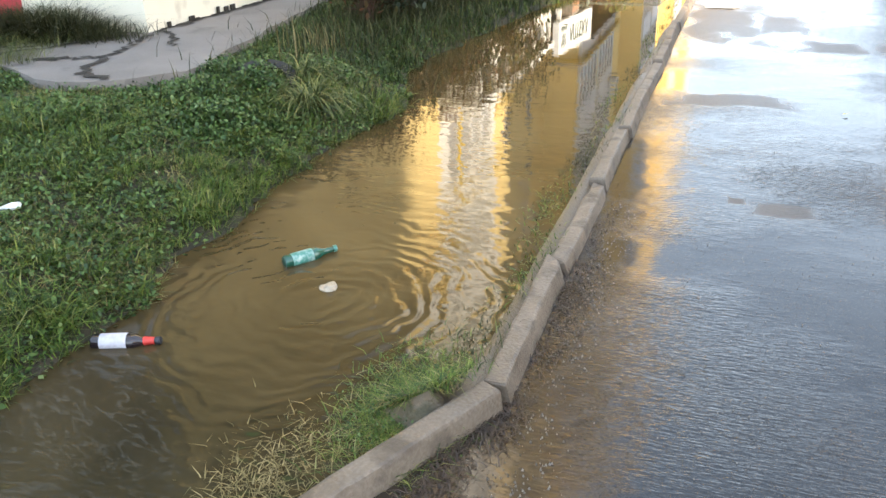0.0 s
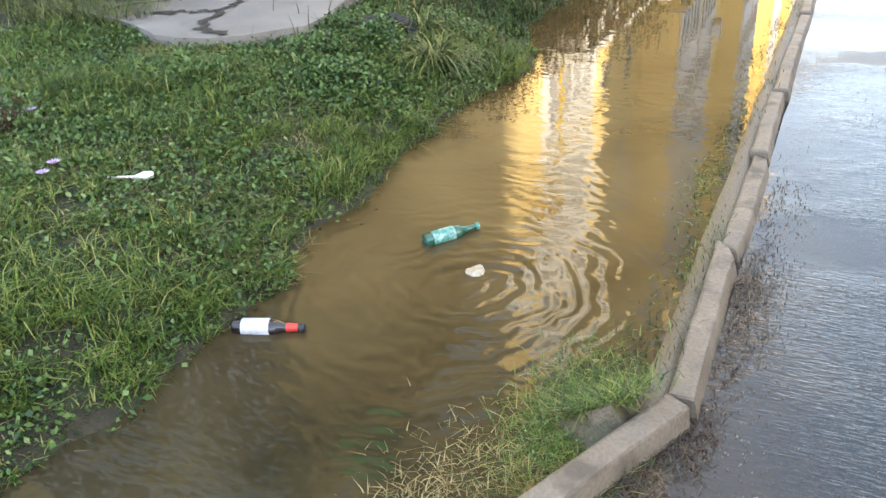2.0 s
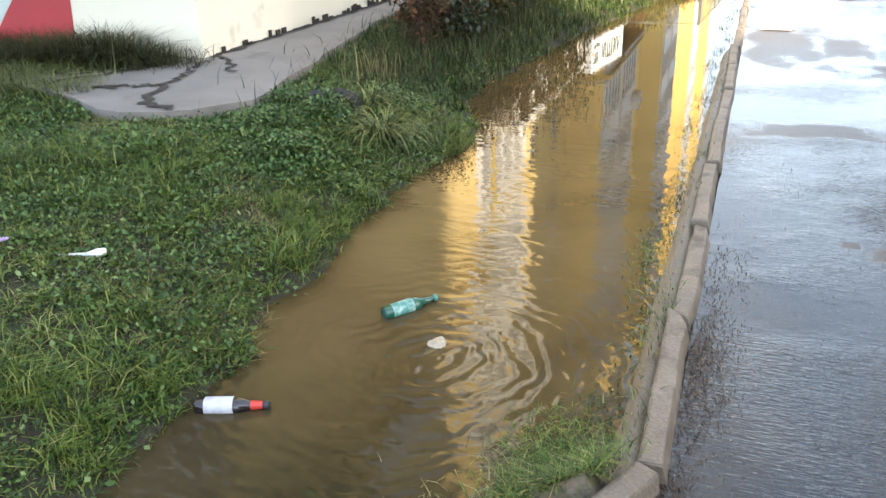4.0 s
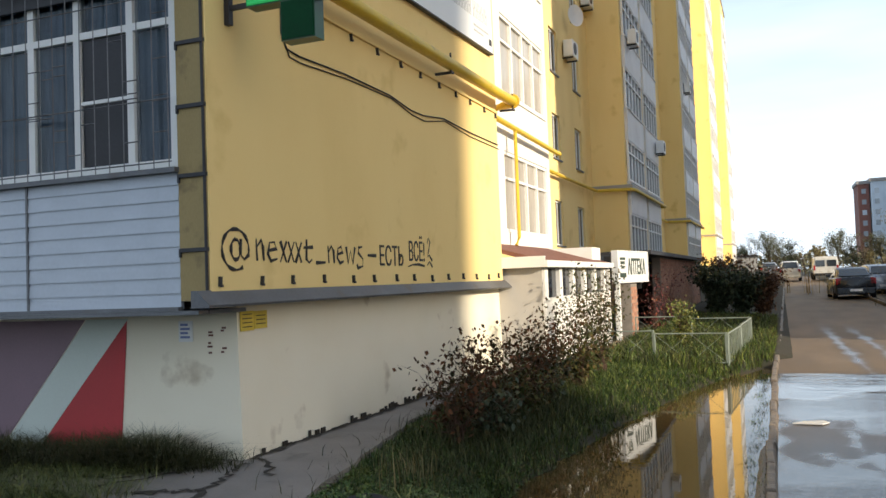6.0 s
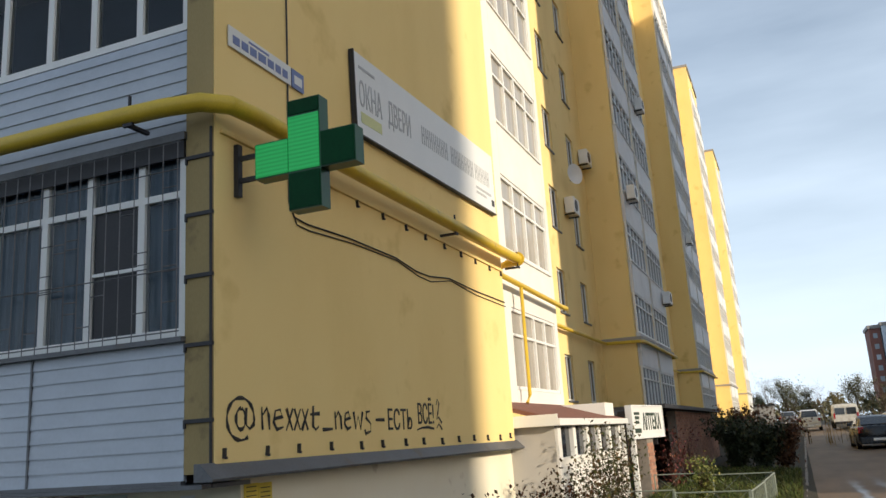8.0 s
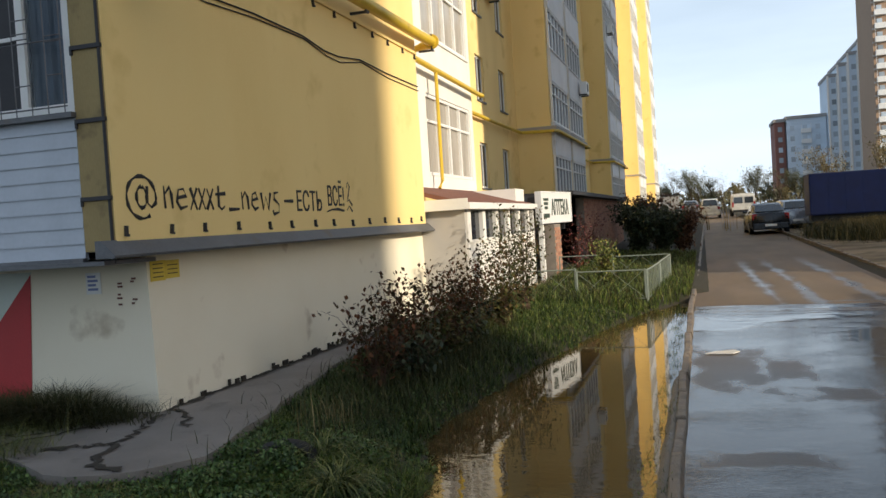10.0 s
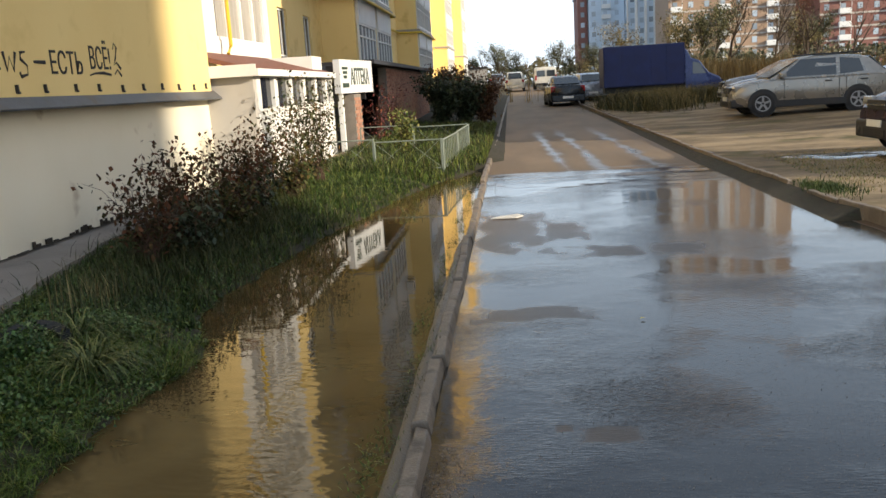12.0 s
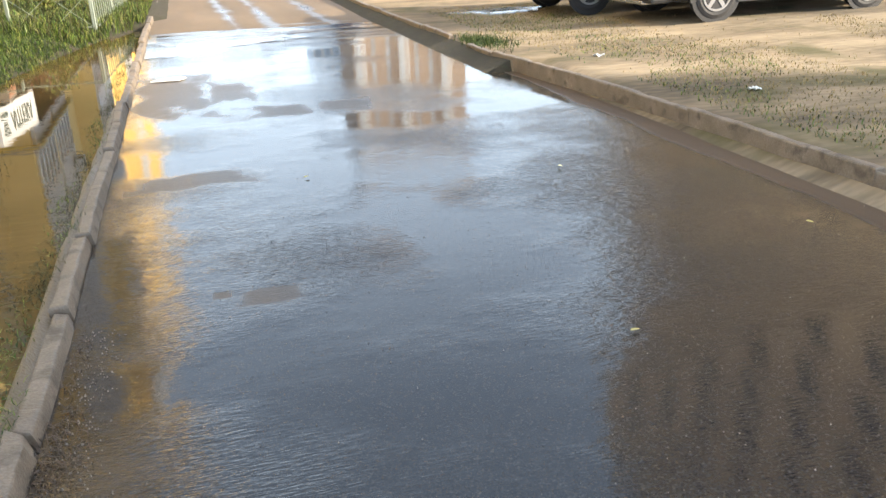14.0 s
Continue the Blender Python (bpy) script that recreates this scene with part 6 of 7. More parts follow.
bush("shrub", -2.2, 18.2, 0.85, 0.3, 24, 1600, PALE_LEAF, "small upright yellow-green conifer shrub in the garden", seed=8, leaf=0.06)
bush("vine", -3.25, 21.5, 1.15, 0.4, 14, 330, RED_LEAF, "red-leaved creeper by the brick doorway", seed=9, leaf=0.07)
bush("vine", -3.25, 24.2, 1.4, 0.35, 14, 420, RED_LEAF, "red-leaved creeper on the brick wall", seed=10, leaf=0.07)
tuft("hedge_grass", -3.05, 8.6, 0.7, 3.2, 5200, 0.08, 0.3, DARK_GRASS, "dark uncut grass under the rose bushes", 0.007)
bush("hedge_bush", -2.2, 29.0, 1.45, 1.0, 46, 6500, DARK_LEAF, "large dark green bush at the roadside", seed=11, leaf=0.10, low=0.0)
bush("hedge_bush", -1.45, 29.6, 1.3, 0.8, 46, 5000, DARK_LEAF, "dark green bush at the roadside", seed=15, leaf=0.10, low=0.0)
bush("hedge_bush", -0.85, 30.2, 1.35, 0.7, 46, 5500, RUST_LEAF, "large rust-brown bush at the roadside", seed=12, leaf=0.10, low=0.0)
bush("hedge_bush", -2.4, 34.0, 1.7, 1.1, 40, 5000, RUST_LEAF, "large rust-brown bush at the roadside", seed=13, leaf=0.12, low=0.0)
bush("aster", -3.68, 2.72, 0.2, 0.15, 12, 300, WEED, "aster plant with purple flowers in the grass", seed=14, leaf=0.03)
FLOWER = mat("purple_petal", tone((0.5, 0.36, 0.6), 0.25), rough=0.6, bump=0)
for fx, fy, fz in ((-3.02, 2.35, 0.2), (-3.03, 2.42, 0.23), (-3.72, 2.72, 0.24), (-3.62, 2.84, 0.26), (-3.8, 2.62, 0.22), (-3.87, 2.87, 0.24)):
    fl = base("aster_flower", pose(fx, fy, land(fx, fy) - 0.03), "small purple aster flower head", "flower", "aster flowers")
    bm = bmesh.new()
    for i in range(12):
        a = i * math.pi / 6
        bm.faces.new([bm.verts.new(q) for q in ((0.005 * math.cos(a), 0.005 * math.sin(a), fz * 0.5), (0.02 * math.cos(a + 0.2), 0.02 * math.sin(a + 0.2), fz * 0.5 + 0.01), (0.03 * math.cos(a), 0.03 * math.sin(a), fz * 0.5 + 0.012), (0.02 * math.cos(a - 0.2), 0.02 * math.sin(a - 0.2), fz * 0.5 + 0.01))])
    part("flower_head", bm, FLOWER, fl)
    bm = bmesh.new()
    tube(bm, [(0, 0, -0.1), (0, 0, fz * 0.5)], 0.003, 4)
    part("stem", bm, WEED, fl)

# ---- things lying about ----
GREEN_GLASS = mat("green_bottle_glass", tone((0.012, 0.075, 0.05), 0.3), rough=0.06, scale=9, bump=0.0, spec=0.8)
BROWN_GLASS = mat("dark_brown_bottle_glass", tone((0.016, 0.010, 0.012), 0.2), rough=0.06, scale=9, bump=0.0, spec=0.8)
TEAL_LABEL = mat("teal_bottle_label", [(0.3, (0.02, 0.13, 0.10)), (0.5, (0.07, 0.24, 0.20)), (0.7, (0.45, 0.55, 0.52))], rough=0.5, scale=22, fine=90, bump=0.0)
GREY_LABEL = mat("pale_bottle_label", [(0.3, (0.38, 0.36, 0.42)), (0.6, (0.55, 0.54, 0.58))], rough=0.6, scale=22, fine=90, bump=0.0)
RED_FOIL = mat("red_neck_label", tone((0.55, 0.045, 0.035), 0.15), rough=0.4, scale=10, bump=0.0)


def bottle(m, glass, label_mat, label, neck_mat=None):
    b = base("bottle", m, label, "bottle")
    prof = [(0, 0.012), (0.002, 0.027), (0.01, 0.031), (0.145, 0.031), (0.162, 0.028), (0.18, 0.019), (0.198, 0.0142), (0.235, 0.0125), (0.238, 0.0142), (0.252, 0.0142), (0.255, 0.010)]
    bm = bmesh.new()
    lathe(bm, prof, 24)
    part("glass", bm, glass, b, smooth=True)
    bm = bmesh.new()
    lathe(bm, [(0.035, 0.0314), (0.036, 0.0317), (0.134, 0.0317), (0.135, 0.0314)], 24)
    part("paper_label", bm, label_mat, b, smooth=True)
    if neck_mat:
        bm = bmesh.new()
        lathe(bm, [(0.192, 0.0162), (0.194, 0.0165), (0.232, 0.0135), (0.233, 0.013)], 20)
        part("neck_label", bm, neck_mat, b, "red paper neck label", smooth=True)
    bm = bmesh.new()
    lathe(bm, [(0.238, 0.0146), (0.240, 0.0152), (0.254, 0.0152), (0.256, 0.012)], 16)
    part("cap", bm, DARK_METAL if neck_mat else TEAL_LABEL, b, smooth=True)
    return b


bottle(pose(-1.575, 2.875, 0.012, 0, -1, 52), GREEN_GLASS, TEAL_LABEL, "green glass beer bottle with a silvery label floating")
bottle(pose(-1.925, 2.075, 0.010, 0, -1, 18), BROWN_GLASS, GREY_LABEL, "dark glass beer bottle with a pale label floating", RED_FOIL)

# water welling up
bm = bmesh.new()
bmesh.ops.create_icosphere(bm, subdivisions=3, radius=0.034)
for v in bm.verts:
    v.co.z *= 0.42
    v.co += noise.noise_vector(v.co * 40) * 0.012
tagged(link("water_spout", bm, mat("foaming_water", tone((0.36, 0.30, 0.22), 0.2), rough=0.12, scale=20, fine=80, bump=0.4), smooth=True, m=pose(-1.29, 2.73, 0.004)), "small foaming hump where water wells up", "water spout")

RUBBER = mat("black_rubber", tone((0.016, 0.016, 0.018), 0.25), rough=0.7, scale=10, fine=80, bump=0.2)
tyre = base("old_tyre", Matrix(), "old black tyre half sunk beside the pavement", "tyre")
bm = bmesh.new()
prof = [(-0.09, 0.2), (-0.1, 0.24), (-0.095, 0.29), (-0.06, 0.315), (0.06, 0.315), (0.095, 0.29), (0.1, 0.24), (0.09, 0.2)]
rings = []
for i in range(36):
    a = 2 * math.pi * i / 36
    rings.append([bm.verts.new((r_ * 0.8 * math.cos(a), r_ * 0.8 * math.sin(a), h)) for h, r_ in prof])
for i in range(36):
    r0, r1 = rings[i], rings[(i + 1) % 36]
    for k in range(8):
        bm.faces.new((r0[k], r0[(k + 1) % 8], r1[(k + 1) % 8], r1[k]))
bmesh.ops.recalc_face_normals(bm, faces=bm.faces)
part("carcass", bm, RUBBER, tyre, smooth=True)
tyre.matrix_basis = pose(-2.95, 5.14, land(-2.95, 5.14) - 0.075, 24, 0, 30)

stick = base("plastic_tube", pose(-2.7, 2.61, land(-2.7, 2.61) + 0.045, 0, 2, 195), "crumpled white plastic wrapper and tube in the grass", "litter")
bm = bmesh.new()
tube(bm, [(0, 0, 0.01), (0.03, 0.006, 0.006), (0.07, 0, 0.004), (0.10, 0.0, 0.003)], [0.014, 0.017, 0.012, 0.006], 10)
for v in bm.verts:
    v.co += noise.noise_vector(v.co * 60) * 0.008
part("wrapper", bm, SIGN_WHITE, stick, smooth=True)
bm = bmesh.new()
tube(bm, [(0.09, 0, 0.003), (0.2, 0.005, 0.002), (0.42, 0.0, 0.0)], [0.006, 0.0055, 0.005], 8)
part("tube", bm, WHITE_WALL, stick, "thin pale tube", smooth=True)
# fallen leaves and stones on the road
LEAF_YELLOW = mat("fallen_leaf", tone((0.5, 0.45, 0.14), 0.25), rough=0.5, scale=10, bump=0, random_mix=0.5)
STONE = mat("small_stone", tone((0.16, 0.14, 0.12), 0.4), rough=0.5, scale=12, bump=0.3, random_mix=0.6, island=True)
leaf_data = bmesh.new()
vs = [leaf_data.verts.new(p) for p in ((0, 0, 0.002), (0.014, 0.012, 0.006), (0.034, 0.010, 0.004), (0.046, 0, 0.003), (0.034, -0.011, 0.006), (0.014, -0.012, 0.004))]
leaf_data.faces.new(vs)
leaf_data = mesh_of(leaf_data, LEAF_YELLOW)
rl = random.Random(21)
for px, py in ((1.35, 2.12), (2.6, 5.6), (1.9, 3.2), (3.4, 4.0), (2.9, 2.6), (0.9, 6.0)):
    lf = share("fallen_leaf", leaf_data, None, pose(px, py, 0.006 if px > -0.4 else 0.004, rl.uniform(-8, 8), rl.uniform(-8, 8), rl.uniform(0, 360)))
    tagged(lf, "small yellow leaf lying on the wet ground", "leaf", "fallen leaves")
bm = bmesh.new()
for i in range(1100):
    if i < 500:
        px, py = rl.gauss(-0.25, 0.05), rl.uniform(1.6, 4.0)
    else:
        px, py = rl.uniform(-0.3, 4.1), rl.uniform(0.8, 5.5)
    s = rl.uniform(0.0015, 0.0045) * (1.3 if i < 500 else 1)
    q = [Vector((rl.uniform(-1, 1), rl.uniform(-1, 1), 0)).normalized() * s for _ in range(1)][0]
    p = Vector((px, py, 0.0))
    t_ = [bm.verts.new(p + Vector((q.x, q.y, -0.006))), bm.verts.new(p + Vector((-q.y, q.x, -0.006))), bm.verts.new(p + Vector((-q.x, -q.y, -0.006))), bm.verts.new(p + Vector((q.y, -q.x, -0.006))), bm.verts.new(p + Vector((0, 0, s * 0.9)))]
    for k in range(4):
        bm.faces.new((t_[k], t_[(k + 1) % 4], t_[4]))
tagged(link("grit", bm, STONE), "grit and small stones standing out of the wet road", "grit", kind="stuff")
for px, py, rz in ((5.1, 6.9, 20), (5.6, 4.9, 70), (4.8, 9.4, 130)):
    bm = bmesh.new()
    bmesh.ops.create_grid(bm, x_segments=6, y_segments=4, size=0.5)
    for v in bm.verts:
        v.co = Vector((v.co.x * 0.13, v.co.y * 0.07, 0.02 + 0.012 * math.sin(v.co.x * 11) + 0.01 * math.cos(v.co.y * 9 + v.co.x * 5)))
    sc = base("paper_scrap", pose(px, py, land(px, py), 0, 0, rz), "crumpled white paper scrap on the parking ground", "litter", "paper scraps")
    part("sheet", bm, SIGN_WHITE, sc)
bm = bmesh.new()
bmesh.ops.create_circle(bm, cap_ends=True, cap_tris=True, radius=1, segments=28)
bmesh.ops.subdivide_edges(bm, edges=bm.edges[:], cuts=3, use_grid_fill=True)
for v in bm.verts:
    a, d = math.atan2(v.co.y, v.co.x), v.co.length
    px, py = 5.7 + 0.95 * d * math.cos(a) * (1 + 0.3 * math.sin(3 * a)), 15.0 + 0.8 * d * math.sin(a) * (1 + 0.25 * math.cos(2 * a))
    v.co = Vector((px, py, land(px, py) + 0.02 - 0.028 * d ** 4))
tagged(link("water", bm, mat("lot_puddle_water", tone((0.09, 0.068, 0.042), 0.2), rough=0.04, scale=3, bump=0.02, spec=0.5, rough_var=0.02)), "shallow muddy puddle on the parking ground", "water", kind="structure")
WHITE_CHIP = mat("white_paint_patch", tone((0.62, 0.6, 0.56), 0.1), rough=0.6, scale=8, bump=0.1)
bm = bmesh.new()
bm.faces.new([bm.verts.new(p) for p in ((-0.22, 10.62, 0.004), (0.10, 10.6, 0.004), (0.18, 10.74, 0.004), (0.12, 10.86, 0.004), (-0.1, 10.76, 0.004))])
r = bmesh.ops.extrude_face_region(bm, geom=list(bm.faces))
for v in [g for g in r["geom"] if isinstance(g, bmesh.types.BMVert)]:
    v.co.z += 0.012
bmesh.ops.recalc_face_normals(bm, faces=bm.faces)
tagged(link("litter_sheet", bm, WHITE_CHIP), "flat white scrap lying on the road by the kerb", "litter")
# ---- vehicles ----
CAR_GLASS = mat("car_glass", tone((0.03, 0.036, 0.042), 0.3), rough=0.04, scale=1, bump=0, spec=0.9)
CHROME = mat("bright_metal", tone((0.5, 0.5, 0.5), 0.1), rough=0.25, metal=0.9, bump=0)
RIM = mat("alloy_rim", tone((0.34, 0.34, 0.35), 0.15), rough=0.4, metal=0.7, bump=0)
LAMP = mat("lamp_glass", tone((0.27, 0.27, 0.26), 0.35), rough=0.12, scale=8, bump=0.05)
TAIL = mat("red_lamp_glass", tone((0.35, 0.012, 0.012), 0.2), rough=0.15, bump=0)
BLACK_TRIM = mat("black_plastic_trim", tone((0.02, 0.02, 0.022), 0.2), rough=0.5, scale=8, bump=0.05)


def paint(name, c, metal=0.35):
    return mat(name, tone(c, 0.08), rough=0.28, scale=3, fine=200, bump=0.0, metal=metal, spec=0.6, spots=(2.2, 0.62, tuple(0.6 * v + 0.03 for v in c)))


def loft(bm, sections):
    rings = [[bm.verts.new(p) for p in s] for s in sections]
    n = len(rings[0])
    for r0, r1 in zip(rings, rings[1:]):
        for k in range(n):
            bm.faces.new((r0[k], r0[(k + 1) % n], r1[(k + 1) % n], r1[k]))
    bm.faces.new(rings[0][::-1])
    bm.faces.new(rings[-1])
    bmesh.ops.recalc_face_normals(bm, faces=bm.faces)


def car(name, m, label, body_mat, length=4.2, width=1.72, height=1.5, wheel=0.32, base_len=2.55, hood=0.98, belt=0.98, clearance=0.22, kind_="hatch", cladding=False, roof_bars=False, chrome=False):
    """A car that looks along +x, its origin on the ground under its middle."""
    c = base(name, m, label, "car", "parked cars")
    L, W = length / 2, width / 2
    f, r = base_len / 2 + 0.05, -base_len / 2 + 0.05
    tail_top = {"hatch": belt + 0.02, "sedan": belt + 0.02, "suv": belt + 0.03}[kind_]
    prof = [(-L, 0.45, tail_top - 0.12, 0.86), (-L + 0.06, clearance + 0.06, tail_top - 0.02, 0.93), (-L + 0.4, clearance, tail_top, 0.98), (-0.6, clearance, belt, 1.0), (0.7, clearance, belt, 1.0), (L - 1.15, clearance, hood, 0.99), (L - 0.45, clearance, hood - 0.09, 0.96), (L - 0.12, clearance + 0.04, hood - 0.2, 0.88), (L, 0.36, hood - 0.34, 0.78)]
    secs = []
    for x, z0, z1, k in prof:
        w = W * k
        mid = (z0 + z1) / 2 + 0.1
        half = [(w * 0.90, z0), (w, z0 + 0.12), (w * 1.0, mid), (w * 0.965, z1 - 0.06), (w * 0.86, z1), (0, z1 + 0.025)]
        secs.append([(x, a, b) for a, b in half] + [(x, -a, b) for a, b in half[-2::-1]])
    bm = bmesh.new()
    loft(bm, secs)
    body = part("body", bm, body_mat, c, smooth=True)
    # cabin
    wf, wb = {"hatch": (L - 1.02, -L + 0.12), "sedan": (L - 1.3, -L + 0.55), "suv": (L - 1.3, -L + 0.1)}[kind_]
    rf, rb = {"hatch": (wf - 0.85, -L + 0.55), "sedan": (wf - 0.8, -L + 1.25), "suv": (wf - 0.65, -L + 0.4)}[kind_]
    cab = []
    for x, zt, kk in ((wf, belt + 0.02, 0.84), (rf, height - 0.05, 0.72), (rf - 0.4, height, 0.73), ((rf + rb) / 2, height - 0.005, 0.73), (rb + 0.3, height - 0.05, 0.72), (rb, height - 0.12, 0.70), (wb, belt + 0.03, 0.82)):
        low = belt - 0.03
        zt = max(zt, low + 0.03)
        cab.append([(x, W * 0.88, low), (x, W * (0.88 + kk) / 2, (low + zt) / 2 + 0.02), (x, W * kk, zt - 0.03), (x, W * kk * 0.85, zt), (x, -W * kk * 0.85, zt), (x, -W * kk, zt - 0.03), (x, -W * (0.88 + kk) / 2, (low + zt) / 2 + 0.02), (x, -W * 0.88, low)])
    bm = bmesh.new()
    loft(bm, cab)
    part("cabin", bm, body_mat, c, smooth=True)

    def pane(name, pts, material=CAR_GLASS, thick=0.012, parent=c):
        bm = bmesh.new()
        v = [bm.verts.new(p) for p in pts]
        face = bm.faces.new(v)
        bm.normal_update()
        n_ = face.normal.copy()
        rr = bmesh.ops.extrude_face_region(bm, geom=[face])
        for q in [g for g in rr["geom"] if isinstance(g, bmesh.types.BMVert)]:
            q.co += n_ * thick
        bmesh.ops.recalc_face_normals(bm, faces=bm.faces)
        return part(name, bm, material, parent)

    hb, ht = belt + 0.03, height - 0.09
    for s in (1, -1):
        def sy(z):
            t = (z - belt) / (height - belt)
            return s * (W * 0.885 - (W * 0.16) * t)
        mid = (rf + rb) / 2 - 0.05
        q1 = [(wf - 0.28, sy(hb), hb), (mid + 0.05, sy(hb), hb), (mid + 0.05, sy(ht), ht), (rf + 0.02, sy(ht), ht)]
        q2 = [(mid - 0.05, sy(hb), hb), (wb + 0.62 if kind_ != "sedan" else rb - 0.1, sy(hb + 0.05), hb + 0.05), (rb + 0.3, sy(ht - 0.06), ht - 0.06), (mid - 0.05, sy(ht), ht)]
        for q in (q1, q2):
            pane("side_window", q if s < 0 else q[::-1])
        # mirror, handles, door seams
        part("mirror", boxes((wf - 0.38, wf - 0.22, min(s * W * 0.9, s * (W + 0.12)), max(s * W * 0.9, s * (W + 0.12)), belt + 0.02, belt + 0.16), bevel=0.03), body_mat, c)
        for hx in (mid + 0.2, mid - 0.75):
            part("door_handle", boxes((hx, hx + 0.18, min(s * W * 0.985, s * W * 1.01), max(s * W * 0.985, s * W * 1.01), belt - 0.15, belt - 0.115)), BLACK_TRIM, c)
        for hx in (wf - 0.35, mid, max(mid - 0.95, r + wheel)):
            part("door_seam", boxes((hx - 0.006, hx + 0.006, min(s * W * 0.99, s * W * 1.003), max(s * W * 0.99, s * W * 1.003), clearance + 0.12, belt - 0.05)), BLACK_TRIM, c)
        part("sill", boxes((r + wheel, f - wheel, min(s * W * 0.94, s * W * 1.005), max(s * W * 0.94, s * W * 1.005), clearance - 0.02, clearance + (0.16 if cladding else 0.07))), BLACK_TRIM, c)
        # lamps
        part("headlamp", boxes((L - 0.34, L - 0.05, min(s * W * 0.42, s * W * 0.86), max(s * W * 0.42, s * W * 0.86), hood - 0.33, hood - 0.16), bevel=0.05), LAMP, c, "clear headlamp")
        part("tail_lamp", boxes((-L + 0.0, -L + 0.14, min(s * W * 0.68, s * W * 0.93), max(s * W * 0.68, s * W * 0.93), belt - 0.3, belt - 0.02), bevel=0.02), TAIL, c, "red tail lamp")
        for hx in (f, r):
            # arch and wheel
            bm = bmesh.new()
            prof_ = [(wheel + 0.075, 0.0), (wheel + 0.075, 0.03), (wheel - 0.02, 0.03), (wheel - 0.02, 0.0)]
            rings = []
            for i in range(19):
                a = math.pi * (i / 18) * 1.16 - 0.25
                rings.append([bm.verts.new((hx + rr * math.cos(a), s * (W * 0.965 + d), wheel + rr * math.sin(a))) for rr, d in prof_])
            for r0, r1 in zip(rings, rings[1:]):
                for k in range(4):
                    bm.faces.new((r0[k], r0[(k + 1) % 4], r1[(k + 1) % 4], r1[k]))
            bmesh.ops.recalc_face_normals(bm, faces=bm.faces)
            part("wheel_arch", bm, BLACK_TRIM if cladding else body_mat, c)
            # flat black disc: the wheel hollow's shade is put into its colour
            bm = bmesh.new()
            lathe(bm, [(0, wheel + 0.05), (0.012, wheel + 0.05)], 24, Matrix.Translation((hx, s * (W * 0.978), wheel)) @ pose(0, 0, 0, 0, 0, 90 * s))
            part("well_shade_disc", bm, RUBBER, c)
            w = new("wheel")
            w.parent = c
            w.matrix_basis = pose(hx, s * (W - 0.10), wheel, 0, 0, 90 * s)
            bm = bmesh.new()
            lathe(bm, [(-0.09, wheel * 0.62), (-0.1, wheel * 0.8), (-0.08, wheel * 0.97), (0.08, wheel * 0.97), (0.1, wheel * 0.93), (0.115, wheel * 0.8), (0.105, wheel * 0.64)], 26)
            part("tyre", bm, RUBBER, w, smooth=False)
            bm = bmesh.new()
            lathe(bm, [(0.05, wheel * 0.66), (0.118, wheel * 0.66), (0.118, wheel * 0.58), (0.07, wheel * 0.55), (0.062, 0.05)], 26)
            for i in range(5):
                a = 2 * math.pi * i / 5
                bmr = box(bm, 0.06, 0.112, -0.03, 0.03, 0.03, wheel * 0.62)
                for v in bmr:
                    v.co = Matrix.Rotation(a, 4, "X") @ v.co
            part("rim", bm, RIM, w)
    pane("windscreen", [(wf + 0.0, W * 0.76, belt + 0.04), (wf + 0.0, -W * 0.76, belt + 0.04), (rf + 0.05, -W * 0.64, height - 0.09), (rf + 0.05, W * 0.64, height - 0.09)][::-1], thick=0.02)
    pane("rear_window", [(wb - 0.0, -W * 0.72, belt + 0.07), (wb - 0.0, W * 0.72, belt + 0.07), (rb - 0.03, W * 0.6, height - 0.11), (rb - 0.03, -W * 0.6, height - 0.11)][::-1], thick=0.02)
    part("front_bumper", boxes((L - 0.32, L + 0.05, -W * 0.86, W * 0.86, clearance, hood - 0.52), bevel=0.05), BLACK_TRIM if cladding else body_mat, c)
    part("grille", boxes((L - 0.12, L + 0.03, -W * 0.4, W * 0.4, hood - 0.36, hood - 0.2), bevel=0.015), BLACK_TRIM, c, "dark radiator grille")
    part("lower_grille", boxes((L - 0.1, L + 0.06, -W * 0.45, W * 0.45, clearance + 0.05, clearance + 0.16)), RUBBER, c)
    part("grille_bar", boxes((L - 0.05, L + 0.04, -W * 0.38, W * 0.38, hood - 0.29, hood - 0.265)), CHROME, c)
    part("number_plate", boxes((L + 0.045, L + 0.062, -0.26, 0.26, clearance + 0.19, clearance + 0.3)), SIGN_WHITE, c, "pale blank number plate")
    part("rear_bumper", boxes((-L - 0.05, -L + 0.3, -W * 0.9, W * 0.9, clearance + 0.02, 0.52), bevel=0.05), BLACK_TRIM if cladding else body_mat, c)
    part("number_plate", boxes((-L - 0.062, -L - 0.045, -0.26, 0.26, 0.36, 0.47)), SIGN_WHITE, c, "pale blank number plate")
    for s in (1, -1):
        bm = bmesh.new()
        lathe(bm, [(0, 0.07), (0.03, 0.065), (0.04, 0.03)], 14, pose(L + 0.02, s * W * 0.66, clearance + 0.12))
        part("fog_lamp", bm, BLACK_TRIM, c, "dark round fog lamp")
    if chrome:
        part("skid_plate", boxes((L - 0.1, L + 0.07, -W * 0.62, W * 0.62, clearance - 0.02, clearance + 0.035), bevel=0.012), CHROME, c, "silver skid plate")
